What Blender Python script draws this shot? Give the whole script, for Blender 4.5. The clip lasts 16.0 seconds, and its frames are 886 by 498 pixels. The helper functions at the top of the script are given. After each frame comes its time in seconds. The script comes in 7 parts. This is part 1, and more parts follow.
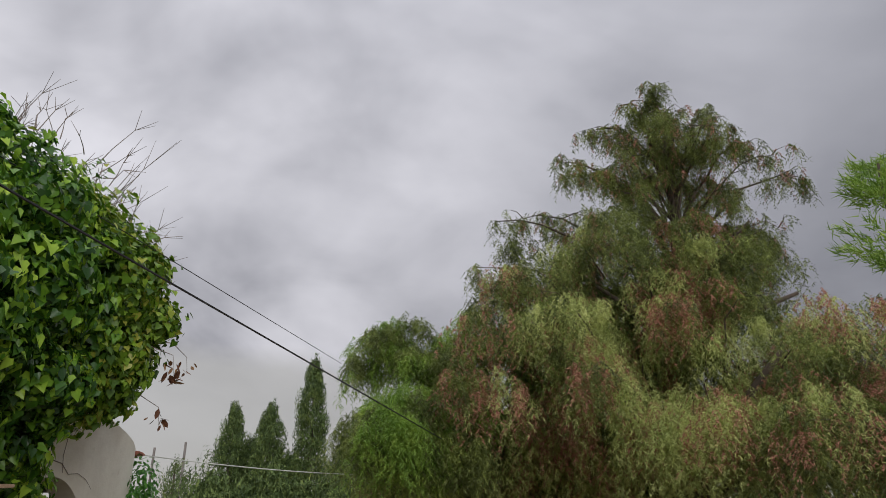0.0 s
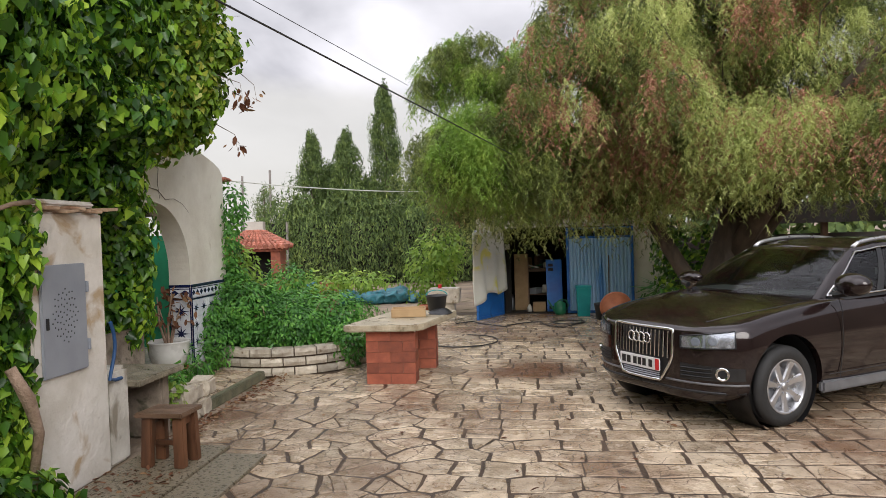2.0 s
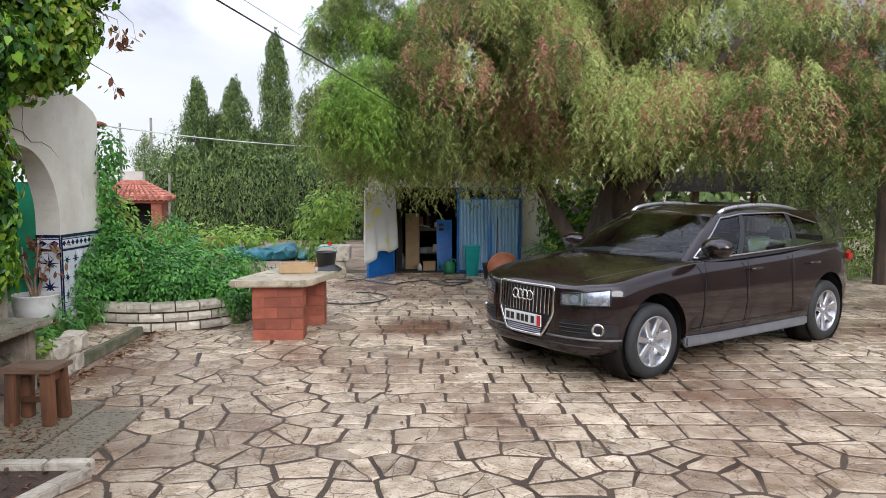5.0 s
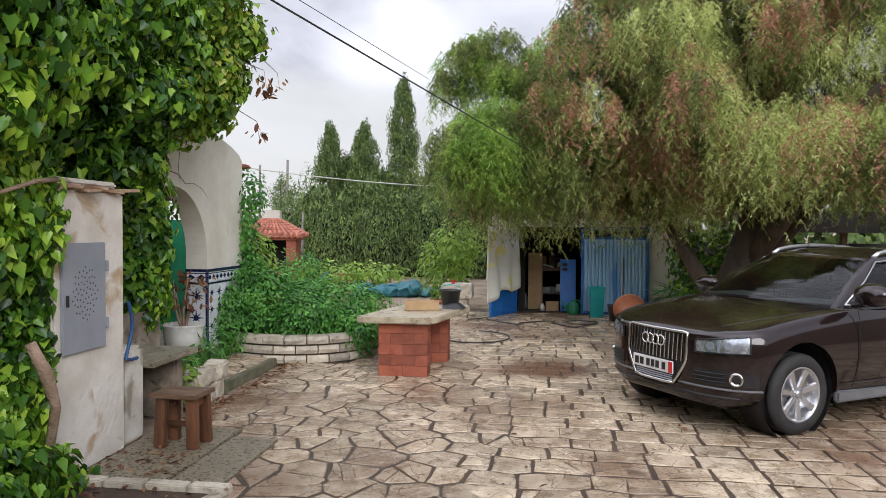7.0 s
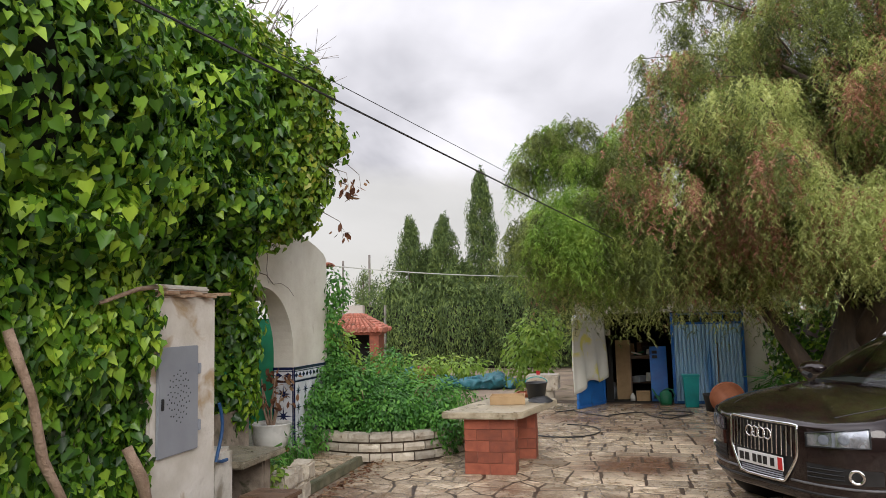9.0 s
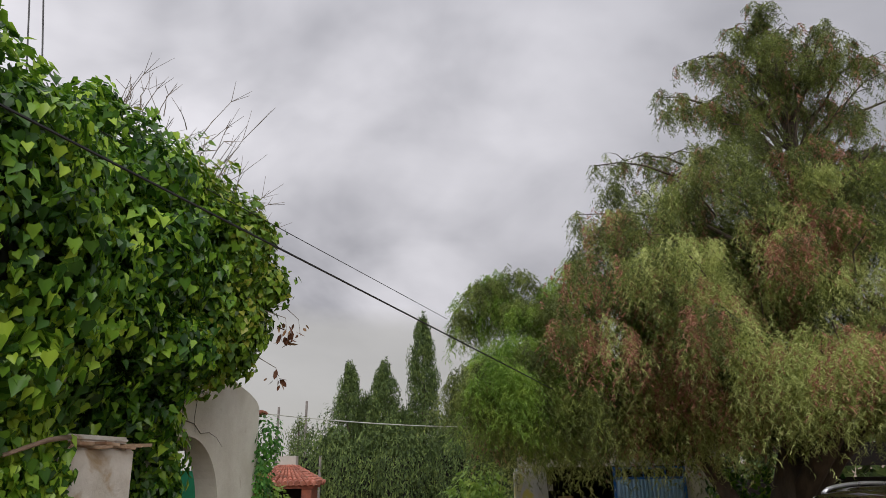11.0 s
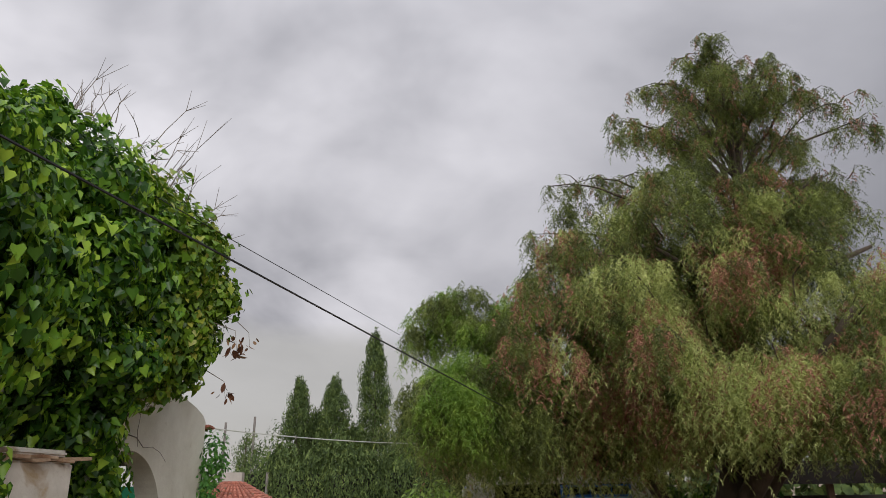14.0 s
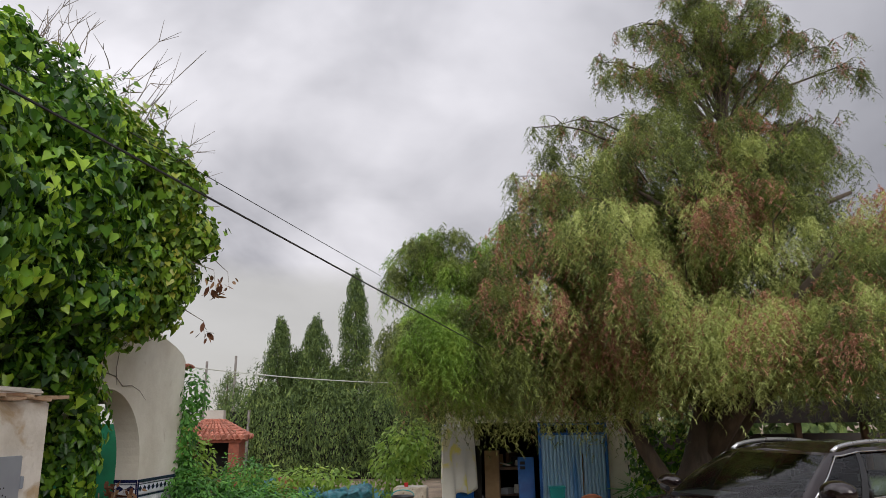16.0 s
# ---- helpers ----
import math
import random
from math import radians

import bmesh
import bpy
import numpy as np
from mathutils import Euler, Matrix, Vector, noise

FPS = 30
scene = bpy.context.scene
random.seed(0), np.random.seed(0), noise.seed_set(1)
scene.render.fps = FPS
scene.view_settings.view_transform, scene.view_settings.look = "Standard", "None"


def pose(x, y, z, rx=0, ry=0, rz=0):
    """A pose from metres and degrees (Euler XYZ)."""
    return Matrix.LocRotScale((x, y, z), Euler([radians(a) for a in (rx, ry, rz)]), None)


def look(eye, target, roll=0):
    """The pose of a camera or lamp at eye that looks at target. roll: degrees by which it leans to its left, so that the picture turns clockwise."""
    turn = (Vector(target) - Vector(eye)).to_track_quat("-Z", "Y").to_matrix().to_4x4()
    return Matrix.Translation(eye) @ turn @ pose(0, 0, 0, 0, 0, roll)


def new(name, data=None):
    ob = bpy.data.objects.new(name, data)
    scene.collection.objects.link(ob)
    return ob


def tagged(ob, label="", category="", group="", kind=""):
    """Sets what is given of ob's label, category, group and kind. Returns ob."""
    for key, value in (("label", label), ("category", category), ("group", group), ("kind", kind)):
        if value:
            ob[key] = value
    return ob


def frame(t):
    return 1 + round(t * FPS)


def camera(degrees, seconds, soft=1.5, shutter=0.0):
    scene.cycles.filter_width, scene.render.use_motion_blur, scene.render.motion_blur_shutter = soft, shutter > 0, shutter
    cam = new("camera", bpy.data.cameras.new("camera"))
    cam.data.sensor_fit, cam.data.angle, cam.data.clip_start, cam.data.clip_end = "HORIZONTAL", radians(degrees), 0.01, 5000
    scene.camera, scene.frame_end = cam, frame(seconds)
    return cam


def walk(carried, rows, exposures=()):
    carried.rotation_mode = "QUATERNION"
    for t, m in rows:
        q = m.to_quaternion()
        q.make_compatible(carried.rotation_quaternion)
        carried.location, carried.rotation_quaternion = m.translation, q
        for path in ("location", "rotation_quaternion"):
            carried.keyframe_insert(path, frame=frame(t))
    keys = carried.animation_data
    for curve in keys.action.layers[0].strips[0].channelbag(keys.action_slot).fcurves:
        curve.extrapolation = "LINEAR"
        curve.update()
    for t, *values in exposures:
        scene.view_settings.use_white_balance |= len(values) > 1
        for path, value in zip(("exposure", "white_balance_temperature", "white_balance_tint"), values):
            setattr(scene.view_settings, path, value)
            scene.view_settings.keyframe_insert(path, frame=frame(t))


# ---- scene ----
# ---------- camera and walk ----------
cam = camera(63.84, 16.0, soft=0.3)
PATH = [  # seconds, place, yaw to the left, pitch up, lean to the left
    (0, 0.007, -0.092, 1.801, 0.76, 20.47, 0.04),
    (0.5, -0.009, -0.052, 1.764, 5.31, 11.39, 0.30),
    (1, 0.022, -0.018, 1.754, 7.55, 4.60, -0.31),
    (1.5, 0.004, -0.011, 1.750, 6.71, 0.84, -1.90),
    (2, 0.024, 0.007, 1.753, 6.68, -1.54, -1.77),
    (2.5, 0.039, 0.016, 1.754, 5.89, -1.78, -1.32),
    (3, 0.045, 0.033, 1.744, 4.59, -2.74, -0.62),
    (3.2, 0.071, 0.063, 1.742, 2.02, -2.74, -0.01),
    (5.3, 0.034, -0.015, 1.721, -1.98, -5.00, 0.14),
    (5.5, 0.032, -0.009, 1.728, -1.06, -4.98, 0.26),
    (6, 0.028, 0.002, 1.730, -0.00, -4.77, 0.77),
    (6.5, -0.003, 0.010, 1.729, 3.42, -3.26, 0.89),
    (7, -0.007, -0.003, 1.730, 7.75, -1.82, 0.45),
    (7.5, -0.009, -0.008, 1.728, 9.92, -2.35, -0.26),
    (8, -0.003, -0.019, 1.724, 11.57, -3.11, 0.65),
    (8.5, -0.015, 0.004, 1.734, 11.81, -3.29, 0.60),
    (9, -0.027, 0.022, 1.768, 14.12, 5.40, -1.41),
    (9.2, -0.026, 0.013, 1.764, 14.42, 6.54, -1.48),
    (11.3, 0.000, 0.039, 1.802, 8.35, 18.60, -0.93),
    (11.5, 0.000, 0.039, 1.802, 7.90, 19.40, -0.83),
    (12, 0.017, 0.016, 1.797, 7.03, 19.87, -0.82),
    (12.5, -0.016, 0.055, 1.807, 6.00, 20.25, -0.88),
    (13, -0.017, 0.039, 1.793, 5.65, 19.91, -0.86),
    (13.5, 0.002, 0.023, 1.790, 5.32, 19.23, -1.03),
    (14, 0.019, -0.001, 1.780, 5.46, 18.24, -0.84),
    (14.5, 0.035, -0.010, 1.782, 5.62, 16.72, -0.60),
    (15, 0.028, -0.002, 1.781, 5.24, 15.45, -0.77),
    (15.5, 0.011, 0.018, 1.780, 4.98, 13.80, -0.54),
    (16, 0.002, 0.084, 1.791, 3.95, 13.57, -0.66),
]


def aim(x, y, z, yaw, pitch, lean):
    a, p = radians(yaw), radians(pitch)
    return look((x, y, z), (x - 5 * math.sin(a) * math.cos(p), y + 5 * math.cos(a) * math.cos(p), z + 5 * math.sin(p)), lean)


walk(cam, [(t, aim(*r)) for t, *r in PATH],
     exposures=[(0, -0.58, 6400, 10), (0.5, -0.22, 6500, 10), (1.0, 0.12, 6500, 10), (1.6, 0.22, 6500, 10), (3.2, 0.22, 6500, 10), (5.3, 0.52, 5850, 10), (6.1, 0.5, 5850, 10), (7.0, 0.3, 6150, 10), (8.5, 0.2, 6500, 10), (9.2, 0.1, 6500, 10), (11.3, -0.50, 6500, 10), (13, -0.50, 6500, 10), (15, -0.40, 6500, 10), (16, -0.25, 6500, 10)])


# ---------- world and sun ----------
world = bpy.data.worlds.new("sky")
scene.world = world
world.use_nodes = True
wn, wl = world.node_tree.nodes, world.node_tree.links
wn.clear()


def wnode(kind, **settings):
    n = wn.new(kind)
    for k, v in settings.items():
        n.inputs[k].default_value = v
    return n


def wmath(op, a, b=None, clamp=False):
    n = wn.new("ShaderNodeMath")
    n.operation, n.use_clamp = op, clamp
    for i, v in enumerate((a, b)):
        if v is None:
            continue
        if isinstance(v, (int, float)):
            n.inputs[i].default_value = v
        else:
            wl.new(v, n.inputs[i])
    return n.outputs[0]


def wmix(fac, a, b):
    n = wn.new("ShaderNodeMix")
    n.data_type = "RGBA"
    for sock, v in ((n.inputs[0], fac), (n.inputs[6], a), (n.inputs[7], b)):
        if isinstance(v, (tuple, float)):
            sock.default_value = v
        else:
            wl.new(v, sock)
    return n.outputs[2]


sky = wn.new("ShaderNodeTexSky")
sky.sky_type, sky.sun_disc = "NISHITA", False
sky.sun_elevation, sky.sun_rotation = radians(25), radians(152)
skyb = wn.new("ShaderNodeVectorMath")
skyb.operation = "SCALE"
wl.new(sky.outputs[0], skyb.inputs[0])
skyb.inputs["Scale"].default_value = 0.10
coord = wn.new("ShaderNodeTexCoord")
sep = wn.new("ShaderNodeSeparateXYZ")
wl.new(coord.outputs["Generated"], sep.inputs[0])
X, Y, Z = sep.outputs
up = wmath("ADD", wmath("MAXIMUM", Z, 0.0), 0.34)
comb = wn.new("ShaderNodeCombineXYZ")
wl.new(wmath("DIVIDE", X, up), comb.inputs[0])
wl.new(wmath("DIVIDE", Y, up), comb.inputs[1])
big = wnode("ShaderNodeTexNoise", Scale=1.15, Detail=5.0, Roughness=0.5, Distortion=0.5)
wl.new(comb.outputs[0], big.inputs["Vector"])
fine = wnode("ShaderNodeTexNoise", Scale=3.2, Detail=5.0, Roughness=0.5, Distortion=0.3)
wl.new(comb.outputs[0], fine.inputs["Vector"])
cl = wmath("ADD", wmath("MULTIPLY", big.outputs[0], 0.78), wmath("MULTIPLY", fine.outputs[0], 0.22))
cl = wmath("MULTIPLY", wmath("SUBTRACT", cl, 0.36), 3.4, clamp=True)
# the cloud thins towards the west (the left), where the sun is
west = wmath("MULTIPLY_ADD", X, -0.9, clamp=True)
west.node.inputs[2].default_value = 0.46
cloud = wmix(cl, (0.34, 0.345, 0.39, 1), (0.64, 0.64, 0.70, 1))
cloud = wmix(wmath("MULTIPLY", west, cl, clamp=True), cloud, (1.42, 1.39, 1.46, 1))
# the open strip below the cloud's edge
edge = wmath("SUBTRACT", 0.185, wmath("ADD", Z, wmath("MULTIPLY", X, 0.12)))
edge = wmath("MULTIPLY", wmath("ADD", edge, wmath("MULTIPLY", wmath("SUBTRACT", fine.outputs[0], 0.5), 0.06)), 28.0, clamp=True)
open_sky = wmix(0.12, (0.80, 0.765, 0.73, 1), skyb.outputs[0])
cloud = wmix(wmath("MULTIPLY", edge, 0.85), cloud, open_sky)
# an overcast sky is brightest overhead
zen = wn.new("ShaderNodeMapRange")
zen.interpolation_type = "SMOOTHSTEP"
for k, v in ((1, 0.55), (2, 0.98), (3, 1.0), (4, 1.6)):
    zen.inputs[k].default_value = v
wl.new(Z, zen.inputs[0])
gain = wn.new("ShaderNodeVectorMath")
gain.operation = "SCALE"
wl.new(cloud, gain.inputs[0])
# and brighter on the sun's side, to the south
south = wn.new("ShaderNodeMapRange")
south.interpolation_type = "SMOOTHSTEP"
for k, v in ((1, 0.05), (2, -0.85), (3, 1.0), (4, 1.9)):
    south.inputs[k].default_value = v
wl.new(Y, south.inputs[0])
rise = wmath("ADD", wmath("MULTIPLY", wmath("MAXIMUM", Z, 0.0), 0.62), 0.8)
wl.new(wmath("MULTIPLY", rise, wmath("MULTIPLY", zen.outputs[0], south.outputs[0])), gain.inputs["Scale"])
bg = wn.new("ShaderNodeBackground")
wl.new(gain.outputs[0], bg.inputs["Color"])
bg.inputs["Strength"].default_value = 1.0
wo = wn.new("ShaderNodeOutputWorld")
wl.new(bg.outputs[0], wo.inputs[0])

sun = new("sun", bpy.data.lights.new("sun", "SUN"))
sun.data.energy, sun.data.angle, sun.data.color = 1.85, radians(35), (1.0, 0.97, 0.92)
sun.matrix_world = look((10, -13, 10), (0, 6, 0))

# ---------- materials ----------
def mat(name, c1, c2, scale=6.0, rough=(0.6, 0.85), bump=0.15, bscale=40.0, metal=0.0, c3=None, spots=0.0, island=False, obrand=0.0, coat=0.0, streak=(1, 1, 1)):
    m = bpy.data.materials.new(name)
    m.use_nodes = True
    n, l = m.node_tree.nodes, m.node_tree.links
    b = n["Principled BSDF"]
    tc = n.new("ShaderNodeTexCoord")
    mp = n.new("ShaderNodeMapping")
    mp.inputs["Scale"].default_value = streak
    l.new(tc.outputs["Object"], mp.inputs[0])
    vec = mp.outputs[0]
    if obrand:
        oi = n.new("ShaderNodeObjectInfo")
        ad = n.new("ShaderNodeVectorMath")
        ad.operation = "MULTIPLY_ADD"
        ad.inputs[1].default_value = (1, 1, 1)
        l.new(vec, ad.inputs[0])
        cx = n.new("ShaderNodeCombineXYZ")
        mu = n.new("ShaderNodeMath")
        mu.operation = "MULTIPLY"
        mu.inputs[1].default_value = 37.0
        l.new(oi.outputs["Random"], mu.inputs[0])
        l.new(mu.outputs[0], cx.inputs[0])
        l.new(cx.outputs[0], ad.inputs[2])
        vec = ad.outputs[0]
    n1 = n.new("ShaderNodeTexNoise")
    n1.inputs["Scale"].default_value, n1.inputs["Detail"].default_value, n1.inputs["Roughness"].default_value = scale, 6, 0.62
    n2 = n.new("ShaderNodeTexNoise")
    n2.inputs["Scale"].default_value, n2.inputs["Detail"].default_value, n2.inputs["Roughness"].default_value = bscale, 4, 0.6
    l.new(vec, n1.inputs[0])
    l.new(vec, n2.inputs[0])
    r = n.new("ShaderNodeValToRGB")
    r.color_ramp.elements[0].position, r.color_ramp.elements[1].position = 0.36, 0.64
    r.color_ramp.elements[0].color, r.color_ramp.elements[1].color = (*c1, 1), (*c2, 1)
    l.new(n1.outputs[0], r.inputs[0])
    col = r.outputs[0]
    if c3:
        r2 = n.new("ShaderNodeValToRGB")
        r2.color_ramp.elements[0].position, r2.color_ramp.elements[1].position = 0.60 - spots, 0.68 - spots
        r2.color_ramp.elements[0].color, r2.color_ramp.elements[1].color = (0, 0, 0, 1), (1, 1, 1, 1)
        n3 = n.new("ShaderNodeTexNoise")
        n3.inputs["Scale"].default_value, n3.inputs["Detail"].default_value, n3.inputs["Distortion"].default_value = scale * 0.8 + 0.7, 8, 0.6
        l.new(vec, n3.inputs[0])
        l.new(n3.outputs[0], r2.inputs[0])
        mx = n.new("ShaderNodeMix")
        mx.data_type = "RGBA"
        l.new(r2.outputs[0], mx.inputs[0])
        l.new(col, mx.inputs[6])
        mx.inputs[7].default_value = (*c3, 1)
        col = mx.outputs[2]
    if island or obrand:
        hs = n.new("ShaderNodeHueSaturation")
        mr = n.new("ShaderNodeMapRange")
        mr.inputs[3].default_value, mr.inputs[4].default_value = 0.68, 1.22
        if island:
            ge = n.new("ShaderNodeNewGeometry")
            l.new(ge.outputs["Random Per Island"], mr.inputs[0])
        else:
            l.new(oi.outputs["Random"], mr.inputs[0])
        l.new(mr.outputs[0], hs.inputs["Value"])
        l.new(col, hs.inputs["Color"])
        col = hs.outputs[0]
    l.new(col, b.inputs["Base Color"])
    rr = n.new("ShaderNodeMapRange")
    rr.inputs[1].default_value, rr.inputs[2].default_value = 0.35, 0.65
    rr.inputs[3].default_value, rr.inputs[4].default_value = rough
    l.new(n1.outputs[0], rr.inputs[0])
    l.new(rr.outputs[0], b.inputs["Roughness"])
    b.inputs["Metallic"].default_value = metal
    b.inputs["Coat Weight"].default_value = coat
    b.inputs["Coat Roughness"].default_value = 0.06
    if bump:
        bp = n.new("ShaderNodeBump")
        bp.inputs["Strength"].default_value, bp.inputs["Distance"].default_value = bump, 0.02
        l.new(n2.outputs[0], bp.inputs["Height"])
        l.new(bp.outputs[0], b.inputs["Normal"])
    return m


def leaf_mat(name, stops, glow=0.35, rough=0.45, clump=(0.9, 1.5, 1.0)):
    """Leaf colours drawn leaf by leaf, with light shining through."""
    m = bpy.data.materials.new(name)
    m.use_nodes = True
    n, l = m.node_tree.nodes, m.node_tree.links
    b = n["Principled BSDF"]
    ge = n.new("ShaderNodeNewGeometry")
    r = n.new("ShaderNodeValToRGB")
    els = r.color_ramp.elements
    while len(els) < len(stops):
        els.new(0.5)
    for e, (p, c) in zip(els, stops):
        e.position, e.color = p, (*c, 1)
    tc = n.new("ShaderNodeTexCoord")
    nz = n.new("ShaderNodeTexNoise")
    nz.inputs["Scale"].default_value, nz.inputs["Detail"].default_value, nz.inputs["Roughness"].default_value = clump[0], 3, 0.68
    l.new(tc.outputs["Object"], nz.inputs[0])
    mx = n.new("ShaderNodeMath")
    mx.operation = "MULTIPLY_ADD"
    mx.inputs[1].default_value, mx.inputs[2].default_value = clump[1], 0.5 - 0.5 * clump[1] - 0.5 * clump[2]
    l.new(nz.outputs[0], mx.inputs[0])
    ad = n.new("ShaderNodeMath")
    ad.operation, ad.use_clamp = "MULTIPLY_ADD", True
    ad.inputs[1].default_value = clump[2]
    l.new(ge.outputs["Random Per Island"], ad.inputs[0])
    l.new(mx.outputs[0], ad.inputs[2])
    l.new(ad.outputs[0], r.inputs[0])
    l.new(r.outputs[0], b.inputs["Base Color"])
    b.inputs["Roughness"].default_value = rough
    b.inputs["Specular IOR Level"].default_value = 0.4
    tr = n.new("ShaderNodeBsdfTranslucent")
    l.new(r.outputs[0], tr.inputs[0])
    ms = n.new("ShaderNodeMixShader")
    ms.inputs[0].default_value = glow
    l.new(b.outputs[0], ms.inputs[1])
    l.new(tr.outputs[0], ms.inputs[2])
    l.new(ms.outputs[0], n["Material Output"].inputs[0])
    return m


def glass_mat(name, tint, ior=1.5):
    """A thin pane: tinted, clear straight on and mirroring at a slant."""
    m = bpy.data.materials.new(name)
    m.use_nodes = True
    n, l = m.node_tree.nodes, m.node_tree.links
    tr, gl, fr, mx = (n.new("ShaderNode" + k) for k in ("BsdfTransparent", "BsdfGlossy", "Fresnel", "MixShader"))
    tr.inputs[0].default_value = (*tint, 1)
    gl.inputs["Roughness"].default_value = 0.03
    fr.inputs[0].default_value = ior
    for a, b in ((fr.outputs[0], mx.inputs[0]), (tr.outputs[0], mx.inputs[1]), (gl.outputs[0], mx.inputs[2]), (mx.outputs[0], n["Material Output"].inputs[0])):
        l.new(a, b)
    return m


M_STONE = mat("pale_limestone", (0.38, 0.285, 0.182), (0.65, 0.53, 0.385), 6.0, (0.20, 0.6), 0.8, 45, c3=(0.19, 0.13, 0.08), spots=-0.05, obrand=1)
M_STONE_FAR = mat("pale_limestone_far", (0.38, 0.285, 0.182), (0.65, 0.53, 0.385), 6.0, (0.20, 0.6), 0.7, 45, c3=(0.19, 0.13, 0.08), spots=-0.05, island=True)


# a spill of mud between the table and the car
MUD_X, MUD_Y = 0.05, 8.75


def muddy(m, where, mud=(0.15, 0.068, 0.032)):
    """Broad mud stains and wet patches that run across the stones."""
    n, l = m.node_tree.nodes, m.node_tree.links
    b = n["Principled BSDF"]
    ge = n.new("ShaderNodeNewGeometry")
    nz = n.new("ShaderNodeTexNoise")
    nz.inputs["Scale"].default_value, nz.inputs["Detail"].default_value, nz.inputs["Roughness"].default_value = 0.55, 7, 0.62
    l.new(ge.outputs["Position"], nz.inputs[0])
    rp = n.new("ShaderNodeMapRange")
    rp.inputs[1].default_value, rp.inputs[2].default_value, rp.inputs[4].default_value = 0.45, 0.66, where
    l.new(nz.outputs[0], rp.inputs[0])
    mx = n.new("ShaderNodeMix")
    mx.data_type = "RGBA"
    far = n.new("ShaderNodeVectorMath")
    far.operation = "DISTANCE"
    far.inputs[1].default_value = (MUD_X, MUD_Y, 0)
    l.new(ge.outputs["Position"], far.inputs[0])
    pool = n.new("ShaderNodeMath")
    pool.operation = "MULTIPLY_ADD"
    pool.inputs[1].default_value = 2.1
    l.new(nz.outputs[0], pool.inputs[0])
    neg = n.new("ShaderNodeMath")
    neg.operation = "MULTIPLY"
    neg.inputs[1].default_value = -1.0
    l.new(far.outputs["Value"], neg.inputs[0])
    l.new(neg.outputs[0], pool.inputs[2])
    spill = n.new("ShaderNodeMapRange")
    spill.inputs[1].default_value, spill.inputs[2].default_value, spill.inputs[4].default_value = 0.15, 0.75, 0.92
    l.new(pool.outputs[0], spill.inputs[0])
    both = n.new("ShaderNodeMath")
    both.operation = "MAXIMUM"
    l.new(rp.outputs[0], both.inputs[0])
    l.new(spill.outputs[0], both.inputs[1])
    l.new(both.outputs[0], mx.inputs[0])
    l.new(b.inputs["Base Color"].links[0].from_socket, mx.inputs[6])
    mx.inputs[7].default_value = (*mud, 1)
    l.new(mx.outputs[2], b.inputs["Base Color"])
    # small dark pits in the stone
    pit = n.new("ShaderNodeTexNoise")
    pit.inputs["Scale"].default_value, pit.inputs["Detail"].default_value = 34.0, 3
    l.new(ge.outputs["Position"], pit.inputs[0])
    pr = n.new("ShaderNodeMapRange")
    pr.inputs[1].default_value, pr.inputs[2].default_value, pr.inputs[4].default_value = 0.60, 0.70, 0.75
    l.new(pit.outputs[0], pr.inputs[0])
    mp2 = n.new("ShaderNodeMix")
    mp2.data_type = "RGBA"
    l.new(pr.outputs[0], mp2.inputs[0])
    l.new(mx.outputs[2], mp2.inputs[6])
    mp2.inputs[7].default_value = (0.13, 0.095, 0.065, 1)
    l.new(mp2.outputs[2], b.inputs["Base Color"])
    # hairline cracks
    warp = n.new("ShaderNodeTexNoise")
    warp.inputs["Scale"].default_value, warp.inputs["Detail"].default_value = 5.0, 3
    l.new(ge.outputs["Position"], warp.inputs[0])
    bend = n.new("ShaderNodeVectorMath")
    bend.operation = "MULTIPLY_ADD"
    bend.inputs[1].default_value = (0.12, 0.12, 0)
    l.new(warp.outputs[1], bend.inputs[0])
    l.new(ge.outputs["Position"], bend.inputs[2])
    cr = n.new("ShaderNodeTexVoronoi")
    cr.feature = "DISTANCE_TO_EDGE"
    cr.inputs["Scale"].default_value = 4.2
    l.new(bend.outputs[0], cr.inputs["Vector"])
    hair = n.new("ShaderNodeMapRange")
    hair.inputs[1].default_value, hair.inputs[2].default_value, hair.inputs[3].default_value, hair.inputs[4].default_value = 0.004, 0.022, 0.8, 0.0
    l.new(cr.outputs["Distance"], hair.inputs[0])
    patchy = n.new("ShaderNodeMath")
    patchy.operation = "MULTIPLY"
    l.new(hair.outputs[0], patchy.inputs[0])
    some = n.new("ShaderNodeMapRange")
    some.inputs[1].default_value, some.inputs[2].default_value = 0.38, 0.52
    l.new(warp.outputs[0], some.inputs[0])
    l.new(some.outputs[0], patchy.inputs[1])
    mp3 = n.new("ShaderNodeMix")
    mp3.data_type = "RGBA"
    l.new(patchy.outputs[0], mp3.inputs[0])
    l.new(mp2.outputs[2], mp3.inputs[6])
    mp3.inputs[7].default_value = (0.10, 0.07, 0.05, 1)
    l.new(mp3.outputs[2], b.inputs["Base Color"])
    wet = n.new("ShaderNodeTexNoise")
    wet.inputs["Scale"].default_value, wet.inputs["Detail"].default_value = 0.8, 5
    l.new(ge.outputs["Position"], wet.inputs[0])
    wr = n.new("ShaderNodeMapRange")
    wr.inputs[1].default_value, wr.inputs[2].default_value, wr.inputs[3].default_value, wr.inputs[4].default_value = 0.44, 0.58, 0.28, 1.0
    l.new(wet.outputs[0], wr.inputs[0])
    mu = n.new("ShaderNodeMath")
    mu.operation = "MULTIPLY"
